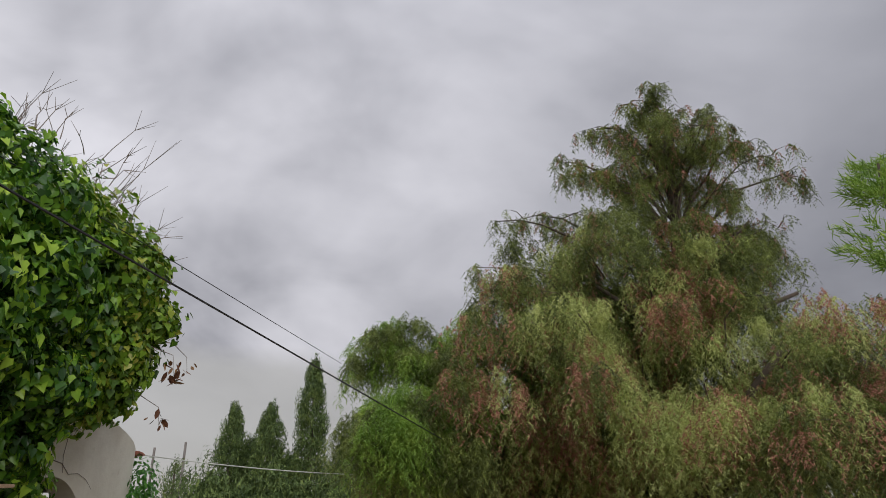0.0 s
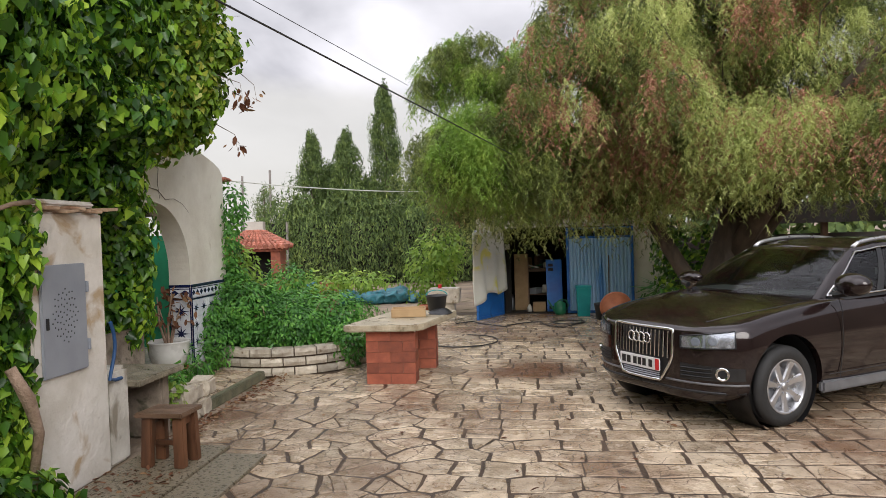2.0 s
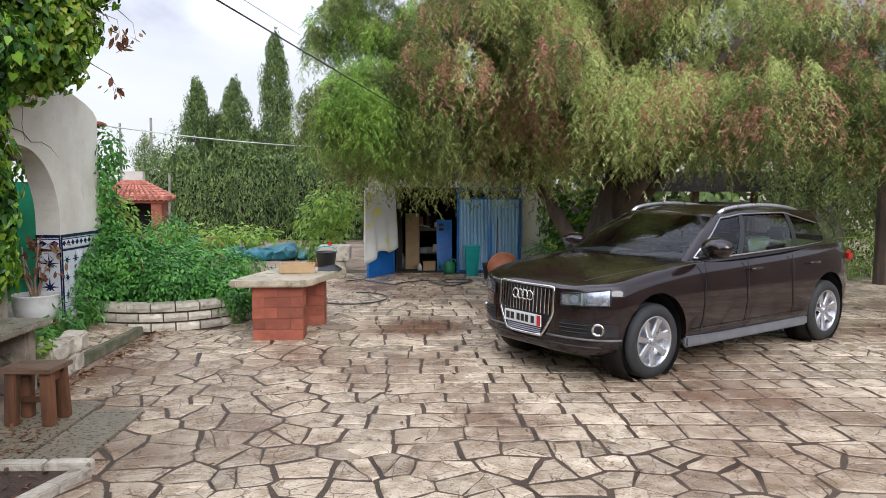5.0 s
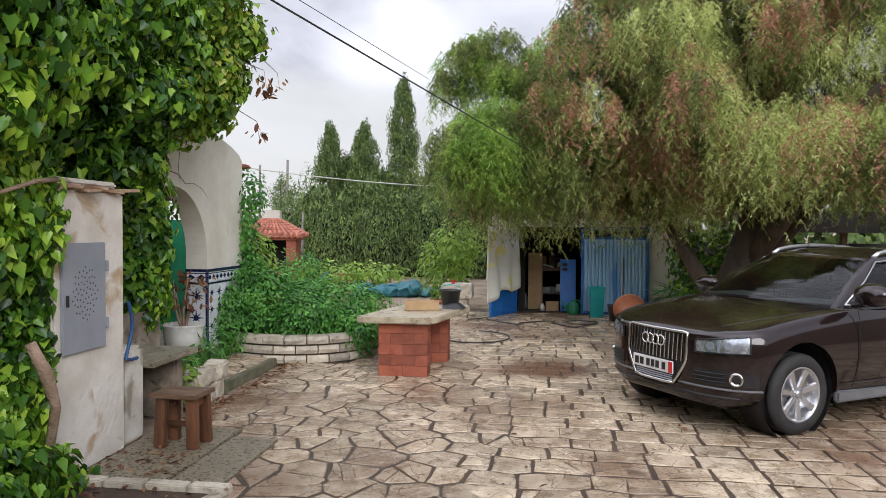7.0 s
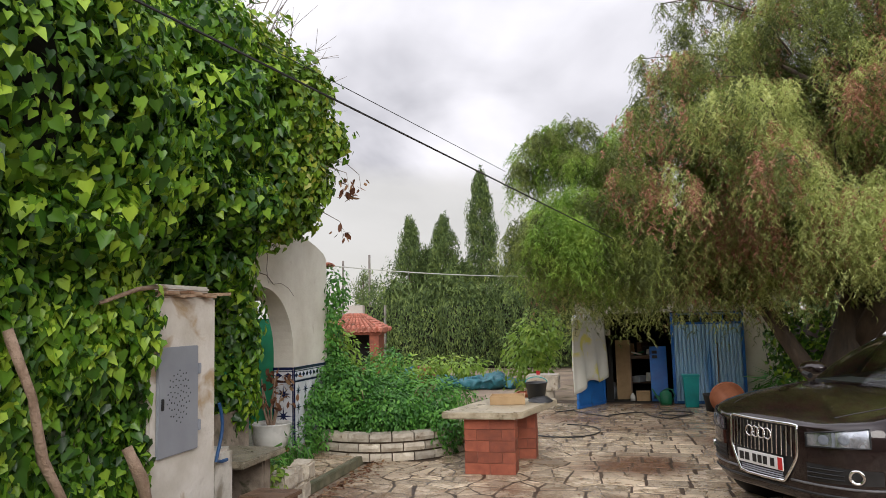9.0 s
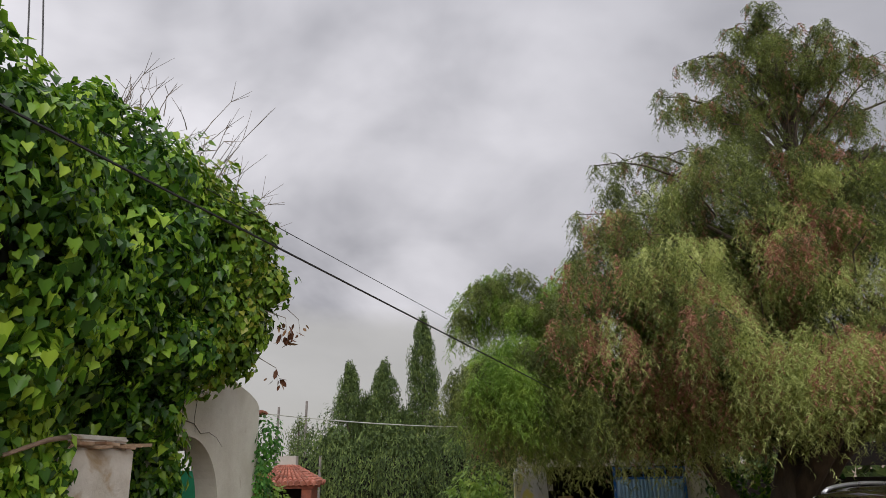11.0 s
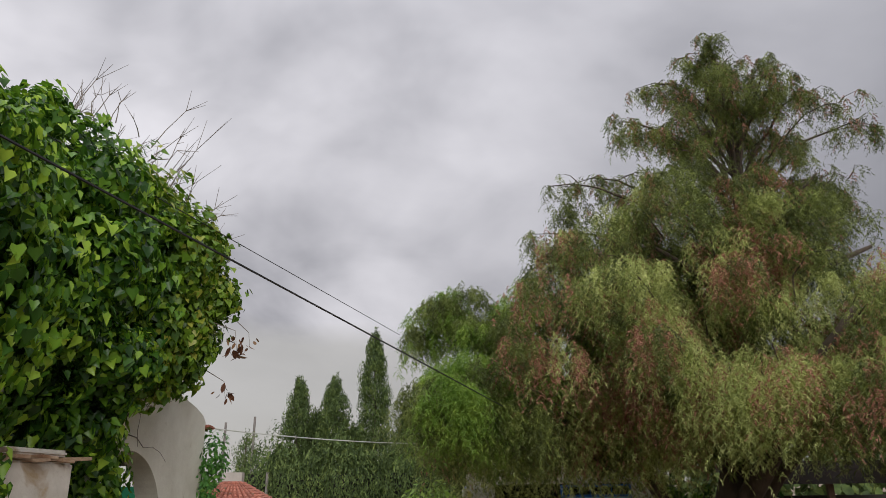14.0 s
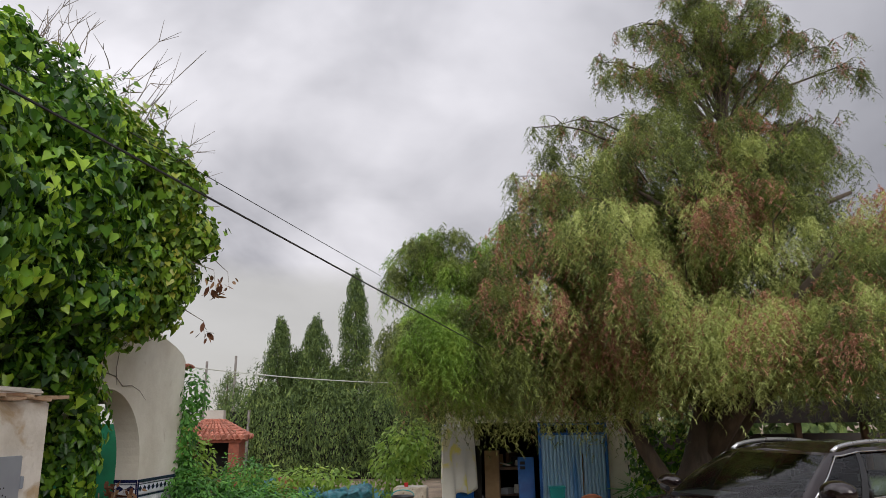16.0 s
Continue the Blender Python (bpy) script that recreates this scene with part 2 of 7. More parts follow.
    l.new(b.inputs["Roughness"].links[0].from_socket, mu.inputs[0])
    l.new(wr.outputs[0], mu.inputs[1])
    l.new(mu.outputs[0], b.inputs["Roughness"])


muddy(M_STONE, 0.85)
muddy(M_STONE_FAR, 0.85)
M_JOINT = mat("muddy_mortar", (0.035, 0.021, 0.012), (0.085, 0.052, 0.03), 2.0, (0.3, 0.8), 0.6, 60, c3=(0.075, 0.05, 0.035))
M_EARTH = mat("brown_earth", (0.17, 0.12, 0.08), (0.32, 0.25, 0.18), 1.2, (0.7, 0.95), 0.8, 30, c3=(0.12, 0.10, 0.05))
M_PLASTER = mat("weathered_cream_plaster", (0.62, 0.57, 0.48), (0.76, 0.72, 0.63), 1.8, (0.7, 0.9), 0.2, 30, c3=(0.50, 0.43, 0.33), spots=-0.06)
M_PLASTER_OLD = mat("peeling_white_plaster", (0.60, 0.55, 0.47), (0.78, 0.73, 0.66), 2.2, (0.7, 0.9), 0.6, 16, c3=(0.46, 0.34, 0.21), spots=0.035)
# stained render, darkened as well for the shaded cavity under the bench
M_UNDERSEAT = mat("stained_darkened_render", (0.13, 0.10, 0.075), (0.34, 0.28, 0.22), 4.0, (0.6, 0.9), 0.5, 20, c3=(0.09, 0.085, 0.05), spots=0.0)
# dark brown of the added unseen walls, set for the car's reflections
M_UNSEEN = mat("unseen_wall_brown", (0.16, 0.13, 0.10), (0.24, 0.20, 0.16), 2.0, (0.7, 0.9), 0.3, 30)
M_PLASTER_DAMP = mat("damp_peeling_plaster", (0.52, 0.48, 0.41), (0.74, 0.70, 0.63), 3.0, (0.7, 0.9), 0.7, 18, c3=(0.30, 0.26, 0.20), spots=0.085)
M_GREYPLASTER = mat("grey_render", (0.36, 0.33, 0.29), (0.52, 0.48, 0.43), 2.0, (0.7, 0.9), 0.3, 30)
M_BRICK = mat("red_brick", (0.22, 0.055, 0.03), (0.345, 0.098, 0.052), 9.0, (0.5, 0.8), 0.25, 60, obrand=1)
M_MORTAR = mat("grey_mortar", (0.22, 0.085, 0.055), (0.31, 0.15, 0.10), 12.0, (0.7, 0.9), 0.4, 80)
M_SLAB = mat("mossy_concrete_slab", (0.14, 0.12, 0.085), (0.32, 0.28, 0.205), 11.0, (0.25, 0.65), 0.6, 35, c3=(0.13, 0.14, 0.06), spots=-0.02)
M_ROCK = mat("cut_white_stone", (0.40, 0.34, 0.26), (0.60, 0.54, 0.44), 9.0, (0.6, 0.85), 1.0, 25, c3=(0.24, 0.175, 0.11), spots=-0.02, obrand=1)
M_TERRACOTTA = mat("terracotta", (0.36, 0.115, 0.05), (0.48, 0.17, 0.08), 5.0, (0.45, 0.7), 0.1, 50)
M_ROOFTILE = mat("red_clay_tile", (0.30, 0.085, 0.05), (0.46, 0.19, 0.13), 6.0, (0.5, 0.8), 0.2, 40, c3=(0.17, 0.12, 0.08), spots=-0.01, obrand=1)
M_BLUE = mat("bright_blue_paint", (0.012, 0.10, 0.36), (0.02, 0.16, 0.50), 3.0, (0.3, 0.5), 0.05, 30, c3=(0.02, 0.08, 0.22), spots=-0.06)
M_BLUE_PALE = mat("faded_light_blue_paint", (0.28, 0.50, 0.70), (0.42, 0.63, 0.80), 2.0, (0.35, 0.55), 0.05, 30, c3=(0.10, 0.30, 0.60), spots=0.0, streak=(1, 1, 0.3))
M_TEAL = mat("teal_plastic", (0.0, 0.27, 0.27), (0.005, 0.36, 0.35), 4.0, (0.3, 0.45), 0.03, 40)
M_GREENPL = mat("green_plastic", (0.006, 0.11, 0.05), (0.01, 0.16, 0.07), 4.0, (0.35, 0.5), 0.03, 40)
M_BLACKPL = mat("black_plastic", (0.012, 0.012, 0.013), (0.025, 0.025, 0.027), 6.0, (0.35, 0.55), 0.05, 40)
M_STEEL = mat("grey_painted_steel", (0.30, 0.32, 0.36), (0.36, 0.38, 0.42), 2.5, (0.4, 0.6), 0.05, 30, metal=0.2)
M_HOLE = mat("dark_hole", (0.02, 0.02, 0.022), (0.03, 0.03, 0.03), 6, (0.8, 0.9), 0)
M_TERRAZZO = mat("pebbly_terrazzo", (0.085, 0.068, 0.042), (0.27, 0.225, 0.155), 34.0, (0.2, 0.5), 0.5, 60, c3=(0.09, 0.10, 0.045), spots=-0.04)
M_STOOL = mat("red_brown_wood", (0.045, 0.019, 0.010), (0.17, 0.07, 0.030), 7.0, (0.4, 0.7), 0.4, 30, streak=(1, 1, 0.12))
M_COPING = mat("weathered_tan_tile", (0.34, 0.20, 0.12), (0.52, 0.38, 0.26), 8, (0.6, 0.85), 0.4, 30)
M_HOSE = mat("dark_blue_rubber", (0.012, 0.05, 0.14), (0.02, 0.075, 0.19), 5, (0.35, 0.55), 0.05)
M_KERB = mat("mossy_kerb", (0.085, 0.09, 0.05), (0.22, 0.20, 0.13), 7, (0.4, 0.75), 0.5, 30)
M_TABLE = mat("tan_worn_concrete", (0.30, 0.245, 0.16), (0.50, 0.43, 0.31), 6, (0.25, 0.6), 0.5, 40, c3=(0.17, 0.14, 0.08), spots=-0.02)
M_WOOD = mat("dark_weathered_wood", (0.055, 0.026, 0.014), (0.13, 0.065, 0.034), 6.0, (0.4, 0.7), 0.4, 30, streak=(1, 1, 0.12))
M_WOODTOP = mat("grey_brown_wood", (0.10, 0.055, 0.032), (0.19, 0.115, 0.07), 6.0, (0.35, 0.7), 0.4, 30, streak=(0.2, 1, 1))
M_BARK = mat("grey_brown_bark", (0.05, 0.036, 0.026), (0.13, 0.098, 0.07), 5.0, (0.7, 0.95), 1.0, 14, streak=(1, 1, 0.3))
M_VINE = mat("pale_vine_bark", (0.25, 0.165, 0.11), (0.42, 0.30, 0.22), 9.0, (0.7, 0.95), 0.8, 40)
M_TWIG = mat("dry_twig", (0.14, 0.11, 0.09), (0.24, 0.20, 0.17), 9.0, (0.8, 0.95), 0.2, 40)
M_CABLE = mat("black_cable", (0.01, 0.01, 0.011), (0.02, 0.02, 0.02), 5, (0.4, 0.6), 0)
M_CABLE_W = mat("pale_cord", (0.5, 0.5, 0.45), (0.6, 0.6, 0.55), 5, (0.5, 0.7), 0)
M_POLE = mat("grey_post", (0.16, 0.14, 0.13), (0.25, 0.23, 0.21), 5, (0.7, 0.9), 0.2)
M_TARP = mat("turquoise_tarp", (0.008, 0.07, 0.09), (0.03, 0.17, 0.20), 5.0, (0.35, 0.6), 0.8, 9, c3=(0.10, 0.09, 0.07), spots=-0.06)
M_CLOTH = mat("white_blanket_with_yellow", (0.72, 0.71, 0.64), (0.80, 0.79, 0.73), 2.2, (0.8, 0.95), 0.3, 60, c3=(0.80, 0.74, 0.22), spots=0.06)
# near-black standing in for deep shade: garage inside, hedge and ivy cores
M_SHADE = mat("near_black_shade", (0.012, 0.011, 0.010), (0.024, 0.021, 0.018), 3, (0.8, 0.95), 0.1)
M_NAVY = mat("navy_glazed_tile", (0.008, 0.012, 0.05), (0.015, 0.022, 0.08), 8, (0.12, 0.25), 0)
M_GLAZE = mat("white_glazed_tile", (0.60, 0.62, 0.66), (0.70, 0.71, 0.74), 6, (0.12, 0.3), 0.03, 30)
M_CERAMIC = mat("white_ceramic", (0.62, 0.60, 0.56), (0.74, 0.72, 0.68), 5, (0.2, 0.4), 0.05, 30, c3=(0.42, 0.38, 0.32), spots=-0.08)
M_GREENDOOR = mat("green_netting", (0.01, 0.20, 0.09), (0.02, 0.30, 0.14), 3, (0.6, 0.8), 0.1)
M_SOIL = mat("dark_soil", (0.035, 0.02, 0.013), (0.085, 0.05, 0.03), 14, (0.7, 0.95), 1.0, 60)
M_BOX = mat("tan_cardboard", (0.33, 0.21, 0.10), (0.43, 0.29, 0.15), 5, (0.6, 0.8), 0.1)
M_RED = mat("red_plastic", (0.5, 0.015, 0.015), (0.6, 0.03, 0.03), 5, (0.4, 0.6), 0)

L_IVY = leaf_mat("ivy_leaf", [(0.0, (0.022, 0.07, 0.010)), (0.35, (0.06, 0.16, 0.014)), (0.7, (0.17, 0.34, 0.028)), (1.0, (0.42, 0.60, 0.06))], 0.30, 0.34)
L_IVYTOP = leaf_mat("small_ivy_leaf", [(0.0, (0.04, 0.095, 0.010)), (0.45, (0.11, 0.215, 0.016)), (0.85, (0.22, 0.36, 0.028)), (1.0, (0.36, 0.39, 0.06))], 0.24, 0.4)
L_PEPPER = leaf_mat("pepper_tree_leaf", [(0.0, (0.060, 0.070, 0.028)), (0.4, (0.14, 0.175, 0.052)), (0.75, (0.26, 0.315, 0.082)), (1.0, (0.42, 0.49, 0.125))], 0.40, 0.5, (2.8, 2.6, 0.35))
# paler pepper leaf: its own olive tint plus light put into the colour
L_PALE_LIT = leaf_mat("lit_pale_pepper_leaf", [(0.0, (0.29, 0.35, 0.11)), (0.5, (0.48, 0.54, 0.18)), (1.0, (0.66, 0.68, 0.27))], 0.44, 0.5, (3.0, 2.4, 0.35))
L_BERRY = leaf_mat("pepper_berry", [(0.0, (0.22, 0.10, 0.06)), (0.6, (0.46, 0.23, 0.15)), (1.0, (0.64, 0.29, 0.21))], 0.25, 0.6, (3.2, 2.0, 0.4))
L_CYPRESS = leaf_mat("cypress_needle", [(0.0, (0.038, 0.064, 0.020)), (0.5, (0.10, 0.155, 0.042)), (1.0, (0.22, 0.29, 0.075))], 0.2, 0.7, (2.2, 2.0, 0.7))
L_BUSH = leaf_mat("fern_leaf", [(0.0, (0.03, 0.105, 0.022)), (0.5, (0.085, 0.25, 0.04)), (1.0, (0.20, 0.44, 0.07))], 0.3, 0.45, (3.0, 2.0, 0.6))
L_BRIGHT = leaf_mat("bright_leaf", [(0.0, (0.11, 0.20, 0.03)), (0.5, (0.22, 0.36, 0.055)), (1.0, (0.40, 0.52, 0.10))], 0.4, 0.45, (2.8, 2.2, 0.4))
L_DRY = leaf_mat("dry_leaf", [(0.0, (0.09, 0.035, 0.018)), (0.5, (0.17, 0.07, 0.035)), (1.0, (0.30, 0.18, 0.09))], 0.2, 0.8)


# ---------- builders ----------
def link(name, me, material, parent=None, label=""):
    me.materials.append(material)
    ob = new(name, me)
    ob.parent = parent
    return tagged(ob, label)


def part(name, bm, material, parent=None, label="", smooth=False):
    me = bpy.data.meshes.new(name)
    bmesh.ops.recalc_face_normals(bm, faces=bm.faces)
    bm.to_mesh(me)
    bm.free()
    if smooth:
        me.polygons.foreach_set("use_smooth", [True] * len(me.polygons))
    return link(name, me, material, parent, label)


def thing(name, label, category, place=(0, 0, 0), turn=0.0, group="", kind=""):
    ob = new(name)
    ob.location, ob.rotation_euler = place, (0, 0, radians(turn))
    return tagged(ob, label, category, group, kind)


def box(x0, x1, y0, y1, z0, z1, bevel=0.0, bm=None):
    bm = bm or bmesh.new()
    r = bmesh.ops.create_cube(bm, size=1, matrix=Matrix.LocRotScale(((x0 + x1) / 2, (y0 + y1) / 2, (z0 + z1) / 2), None, (x1 - x0, y1 - y0, z1 - z0)))
    if bevel:
        es = list({e for v in r["verts"] for e in v.link_edges})
        bmesh.ops.bevel(bm, geom=es, offset=bevel, segments=2, affect="EDGES")
    return bm


def lathe(profile, n=32, bm=None):
    """A turned shape from (radius, height) pairs."""
    bm = bm or bmesh.new()
    rings = []
    for r, z in profile:
        rings.append([bm.verts.new((r * math.cos(a), r * math.sin(a), z)) for a in (2 * math.pi * k / n for k in range(n))] if r > 1e-5 else [bm.verts.new((0, 0, z))])
    for a, b in zip(rings, rings[1:]):
        for k in range(n):
            q = [a[k % len(a)], a[(k + 1) % len(a)], b[(k + 1) % len(b)], b[k % len(b)]]
            q = list(dict.fromkeys(q))
            if len(q) > 2:
                bm.faces.new(q)
    return bm


def tube(points, radii, n=8, bm=None, closed_ends=True):
    """A round rod along points, its radius changing from point to point."""
    bm = bm or bmesh.new()
    pts = [Vector(p) for p in points]
    if isinstance(radii, (int, float)):
        radii = [radii] * len(pts)
    rings = []
    side = Vector((0.31, 0.77, 0.12))
    for i, p in enumerate(pts):
        d = (pts[min(i + 1, len(pts) - 1)] - pts[max(i - 1, 0)]).normalized()
        u = d.cross(side)
        if u.length < 0.05:
            u = d.cross(Vector((1, 0, 0.2)))
        u.normalize()
        w = d.cross(u)
        rings.append([bm.verts.new(p + radii[i] * (math.cos(a) * u + math.sin(a) * w)) for a in (2 * math.pi * k / n for k in range(n))])
    for a, b in zip(rings, rings[1:]):
        for k in range(n):
            bm.faces.new((a[k], a[(k + 1) % n], b[(k + 1) % n], b[k]))
    if closed_ends:
        bm.faces.new(rings[0])
        bm.faces.new(rings[-1][::-1])
    return bm


def extrude_outline(outline, depth, plane="xz"):
    """A flat outline given thickness along the third axis, from 0 to depth."""
    bm = bmesh.new()
    def at(a, b, d):
        return {"xz": (a, d, b), "yz": (d, a, b), "xy": (a, b, d)}[plane]
    f = [bm.verts.new(at(a, b, 0)) for a, b in outline]
    g = [bm.verts.new(at(a, b, depth)) for a, b in outline]
    bm.faces.new(f)
    bm.faces.new(g[::-1])
    for k in range(len(f)):
        bm.faces.new((f[k], f[(k + 1) % len(f)], g[(k + 1) % len(f)], g[k]))
    return bm


def roughen(bm, amount, scale, seed=0.0):
    for v in bm.verts:
        v.co += amount * noise.noise_vector(v.co * scale + Vector((seed, seed * 1.7, 0)))
    return bm


rng = np.random.default_rng(7)
IVY_SHAPE = np.array([(0, 0.0), (0.33, -0.12), (0.50, 0.20), (0.29, 0.52), (0.0, 0.98), (-0.29, 0.52), (-0.50, 0.20), (-0.33, -0.12)])
OVAL_SHAPE = np.array([(0, 0), (0.20, 0.3), (0.18, 0.7), (0, 1.0), (-0.18, 0.7), (-0.20, 0.3)])
NARROW_SHAPE = np.array([(-0.08, 0), (0.08, 0), (0.0, 1.0)])
DIAMOND_SHAPE = np.array([(0, 0), (0.17, 0.45), (0, 1.0), (-0.17, 0.45)])


def leaves(name, places, aways, downs, sizes, material, parent, shape, fold=0.12, label=""):
    """Many small leaves in one mesh. aways: where each leaf faces; downs: where its tip points."""
    P, N, D = (np.asarray(a, float) for a in (places, aways, downs))
    N = N / (np.linalg.norm(N, axis=1, keepdims=True) + 1e-9)
    D = D - (D * N).sum(1, keepdims=True) * N
    D /= np.linalg.norm(D, axis=1, keepdims=True) + 1e-9
    S = np.cross(N, D)
    k = len(shape)
    lift = fold * (np.abs(shape[:, 0]) * 1.2 - 0.5 * shape[:, 1] ** 2)
    V = P[:, None] + np.asarray(sizes)[:, None, None] * (shape[None, :, :1] * S[:, None] + shape[None, :, 1:] * D[:, None] + lift[None, :, None] * N[:, None])
    me = bpy.data.meshes.new(name)
    nl = len(P)
    me.vertices.add(nl * k)
    me.vertices.foreach_set("co", V.astype(np.float32).ravel())
    # two halves that meet along the midrib, but for the narrowest leaves
    h = k // 2
    halves = [list(range(h + 1)), [0] + list(range(h, k))] if k > 3 else [list(range(k))]
    loop = np.array(sum(halves, []), dtype=np.int32)
    starts = np.array([0] + [len(q) for q in halves[:-1]], dtype=np.int32)
    me.loops.add(nl * len(loop))
    me.loops.foreach_set("vertex_index", (np.arange(nl, dtype=np.int32)[:, None] * k + loop).ravel())
    me.polygons.add(nl * len(halves))
    me.polygons.foreach_set("loop_start", (np.arange(nl, dtype=np.int32)[:, None] * len(loop) + starts).ravel())
    if k > 4:
        me.polygons.foreach_set("use_smooth", np.ones(nl * len(halves), dtype=bool))
    me.update(calc_edges=True)
    return link(name, me, material, parent, label)


def on_blob(n, centre, radii, deep=0.25, lump=0.18, seed=0.0, low=-1.0):
    """Places spread over the skin of a lumpy ellipsoid, with the ways out of it."""
    d = rng.normal(size=(int(n * 1.5) + 10, 3))
    d /= np.linalg.norm(d, axis=1, keepdims=True)
    d = d[d[:, 2] > low][:n]
    w = np.array([noise.noise(Vector(v) * 2.3 + Vector((seed, seed, seed))) + 0.6 * noise.noise(Vector(v) * 5.1 + Vector((seed, 9, 1))) for v in d])
    r = (1 + lump * w) * (1 - deep * rng.random(len(d)) ** 2)
    p = np.asarray(centre) + d * np.asarray(radii) * r[:, None]
    out = d / np.asarray(radii)
    return p, out / np.linalg.norm(out, axis=1, keepdims=True)

# ---------- ground, paving ----------
earth = tagged(part("ground", box(-1500, 1500, -1500, 1500, -0.5, -0.035), M_EARTH), "brown bare earth round the paved yard", "ground", kind="structure")
paving = thing("pavement", "irregular pale limestone crazy paving, wet in places", "paving", kind="structure")
part("bed", box(-3.1, 14, -5, 15.0, -0.034, -0.004), M_JOINT, paving, "muddy mortar bed between the stones")


def clip(poly, nx, ny, c):
    out = []
    for i in range(len(poly)):
        a, b = poly[i], poly[(i + 1) % len(poly)]
        da, db = nx * a[0] + ny * a[1] - c, nx * b[0] + ny * b[1] - c
        if da <= 0:
            out.append(a)
        if (da < 0 < db) or (db < 0 < da):
            s = da / (da - db)
            out.append((a[0] + s * (b[0] - a[0]), a[1] + s * (b[1] - a[1])))
    return out


def stone_cells(x0, x1, y0, y1, step_x, step_y, gap, seed):
    """Stones laid in loose courses: near-square by the car, broken and many-sided to the west and towards the house."""
    r = np.random.default_rng(seed)
    sites = []
    for j in range(int((y1 - y0) / step_y) + 1):
        x = x0 + r.uniform(-0.5, 0.0) * step_x
        y = y0 + (j + 0.5) * step_y
        while x < x1 + 0.3:
            x += step_x * r.uniform(0.62, 1.38)
            wild = 0.5 + 0.5 * math.tanh(1.6 * (-0.4 - x + 1.3 * noise.noise(Vector((x * 0.5, y * 0.5, seed)))))
            wild = max(wild, 0.5 - 0.5 * math.tanh(1.5 * (y - 4.3)))
            jit = 0.06 + 0.26 * wild
            sites.append((x + step_x * r.uniform(-jit, jit), y + step_y * (r.uniform(-jit, jit) + 0.35 * noise.noise(Vector((x * 0.45, j * 0.4, seed)))), wild))
            if wild > 0.5 and r.random() < 0.32:
                sites.append((x + step_x * r.uniform(0.2, 0.5), y + step_y * r.uniform(-0.5, 0.5), wild))
    S = np.array(sites)
    cells = []
    for i, (sx, sy, wild) in enumerate(S):
        d = np.hypot(S[:, 0] - sx, (S[:, 1] - sy))
        near = np.argsort(d)[1:26]
        q = [(sx - 0.6, sy - 0.6), (sx + 0.6, sy - 0.6), (sx + 0.6, sy + 0.6), (sx - 0.6, sy + 0.6)]
        for k in near:
            if d[k] < 0.03 or d[k] > 1.2:
                continue
            # where the stones are squared, joints run along or across the course
            ux, uy = S[k, 0] - sx, S[k, 1] - sy
            square = 0.15 + 0.425 * (wild + S[k, 2])
            if abs(uy) > 0.55 * step_y:
                ux *= square
            else:
                uy *= square
            m = math.hypot(ux, uy)
            ux, uy = ux / m, uy / m
            g_ = gap * (0.55 + 1.0 * abs(math.sin(0.37 * (i + k) + seed)))
            q = clip(q, ux, uy, ux * (sx + S[k, 0]) / 2 + uy * (sy + S[k, 1]) / 2 - g_)
            if len(q) < 3:
                break
        todo = [(q, 0)]
        while todo:
            q, level = todo.pop()
            if len(q) < 3:
                continue
            area = 0.5 * abs(sum(q[k][0] * q[(k + 1) % len(q)][1] - q[(k + 1) % len(q)][0] * q[k][1] for k in range(len(q))))
            if area < 0.003:
                continue
            if level == 0:
                for nx, ny, c in ((1, 0, x1), (-1, 0, -x0), (0, 1, y1), (0, -1, -y0)):
                    q = clip(q, nx, ny, c)
                if len(q) < 3:
                    continue
            if level < 2 and area > 0.05 and r.random() < 0.26 + 0.28 * wild:
                cx, cy = np.mean([p[0] for p in q]), np.mean([p[1] for p in q])
                a = r.uniform(0, math.pi)
                c = math.cos(a) * cx + math.sin(a) * cy + r.uniform(-0.06, 0.06)
                h = r.choice([0.0015, 0.0025, 0.006])
                todo.append((clip(q, math.cos(a), math.sin(a), c - h), level + 1))
                todo.append((clip(q, -math.cos(a), -math.sin(a), -c - h), level + 1))
            else:
                cells.append((q, r))
    return cells


def chipped(poly, r, chip=0.008):
    """The outline of a stone, with its edges broken a little."""
    pts = []
    for k in range(len(poly)):
        a, b = np.array(poly[k]), np.array(poly[(k + 1) % len(poly)])
        L = np.linalg.norm(b - a)
        n = max(1, int(L / 0.09))
        for s in range(n):
            p = a + (b - a) * s / n
            pts.append(p + r.uniform(-chip, chip, 2))
    return pts


def stone_geometry(pts, r, top, thick=0.03):
    c = sum(pts) / len(pts)
    tilt = r.uniform(-0.006, 0.006, 2)
    verts, faces = [], []
    n = len(pts)
    for p in pts:
        verts.append((p[0], p[1], top - thick))
    for p in pts:
        verts.append((p[0], p[1], top - 0.006 + tilt @ (p - c)))
    for p in pts:
        q = p + (c - p) * min(0.25, 0.010 / (np.linalg.norm(p - c) + 1e-6))
        verts.append((q[0], q[1], top + tilt @ (p - c)))
    for k in range(n):
        m = (k + 1) % n
        faces.append((k, m, n + m, n + k))
        faces.append((n + k, n + m, 2 * n + m, 2 * n + k))
    faces.append(tuple(range(2 * n, 3 * n)))
    return verts, faces


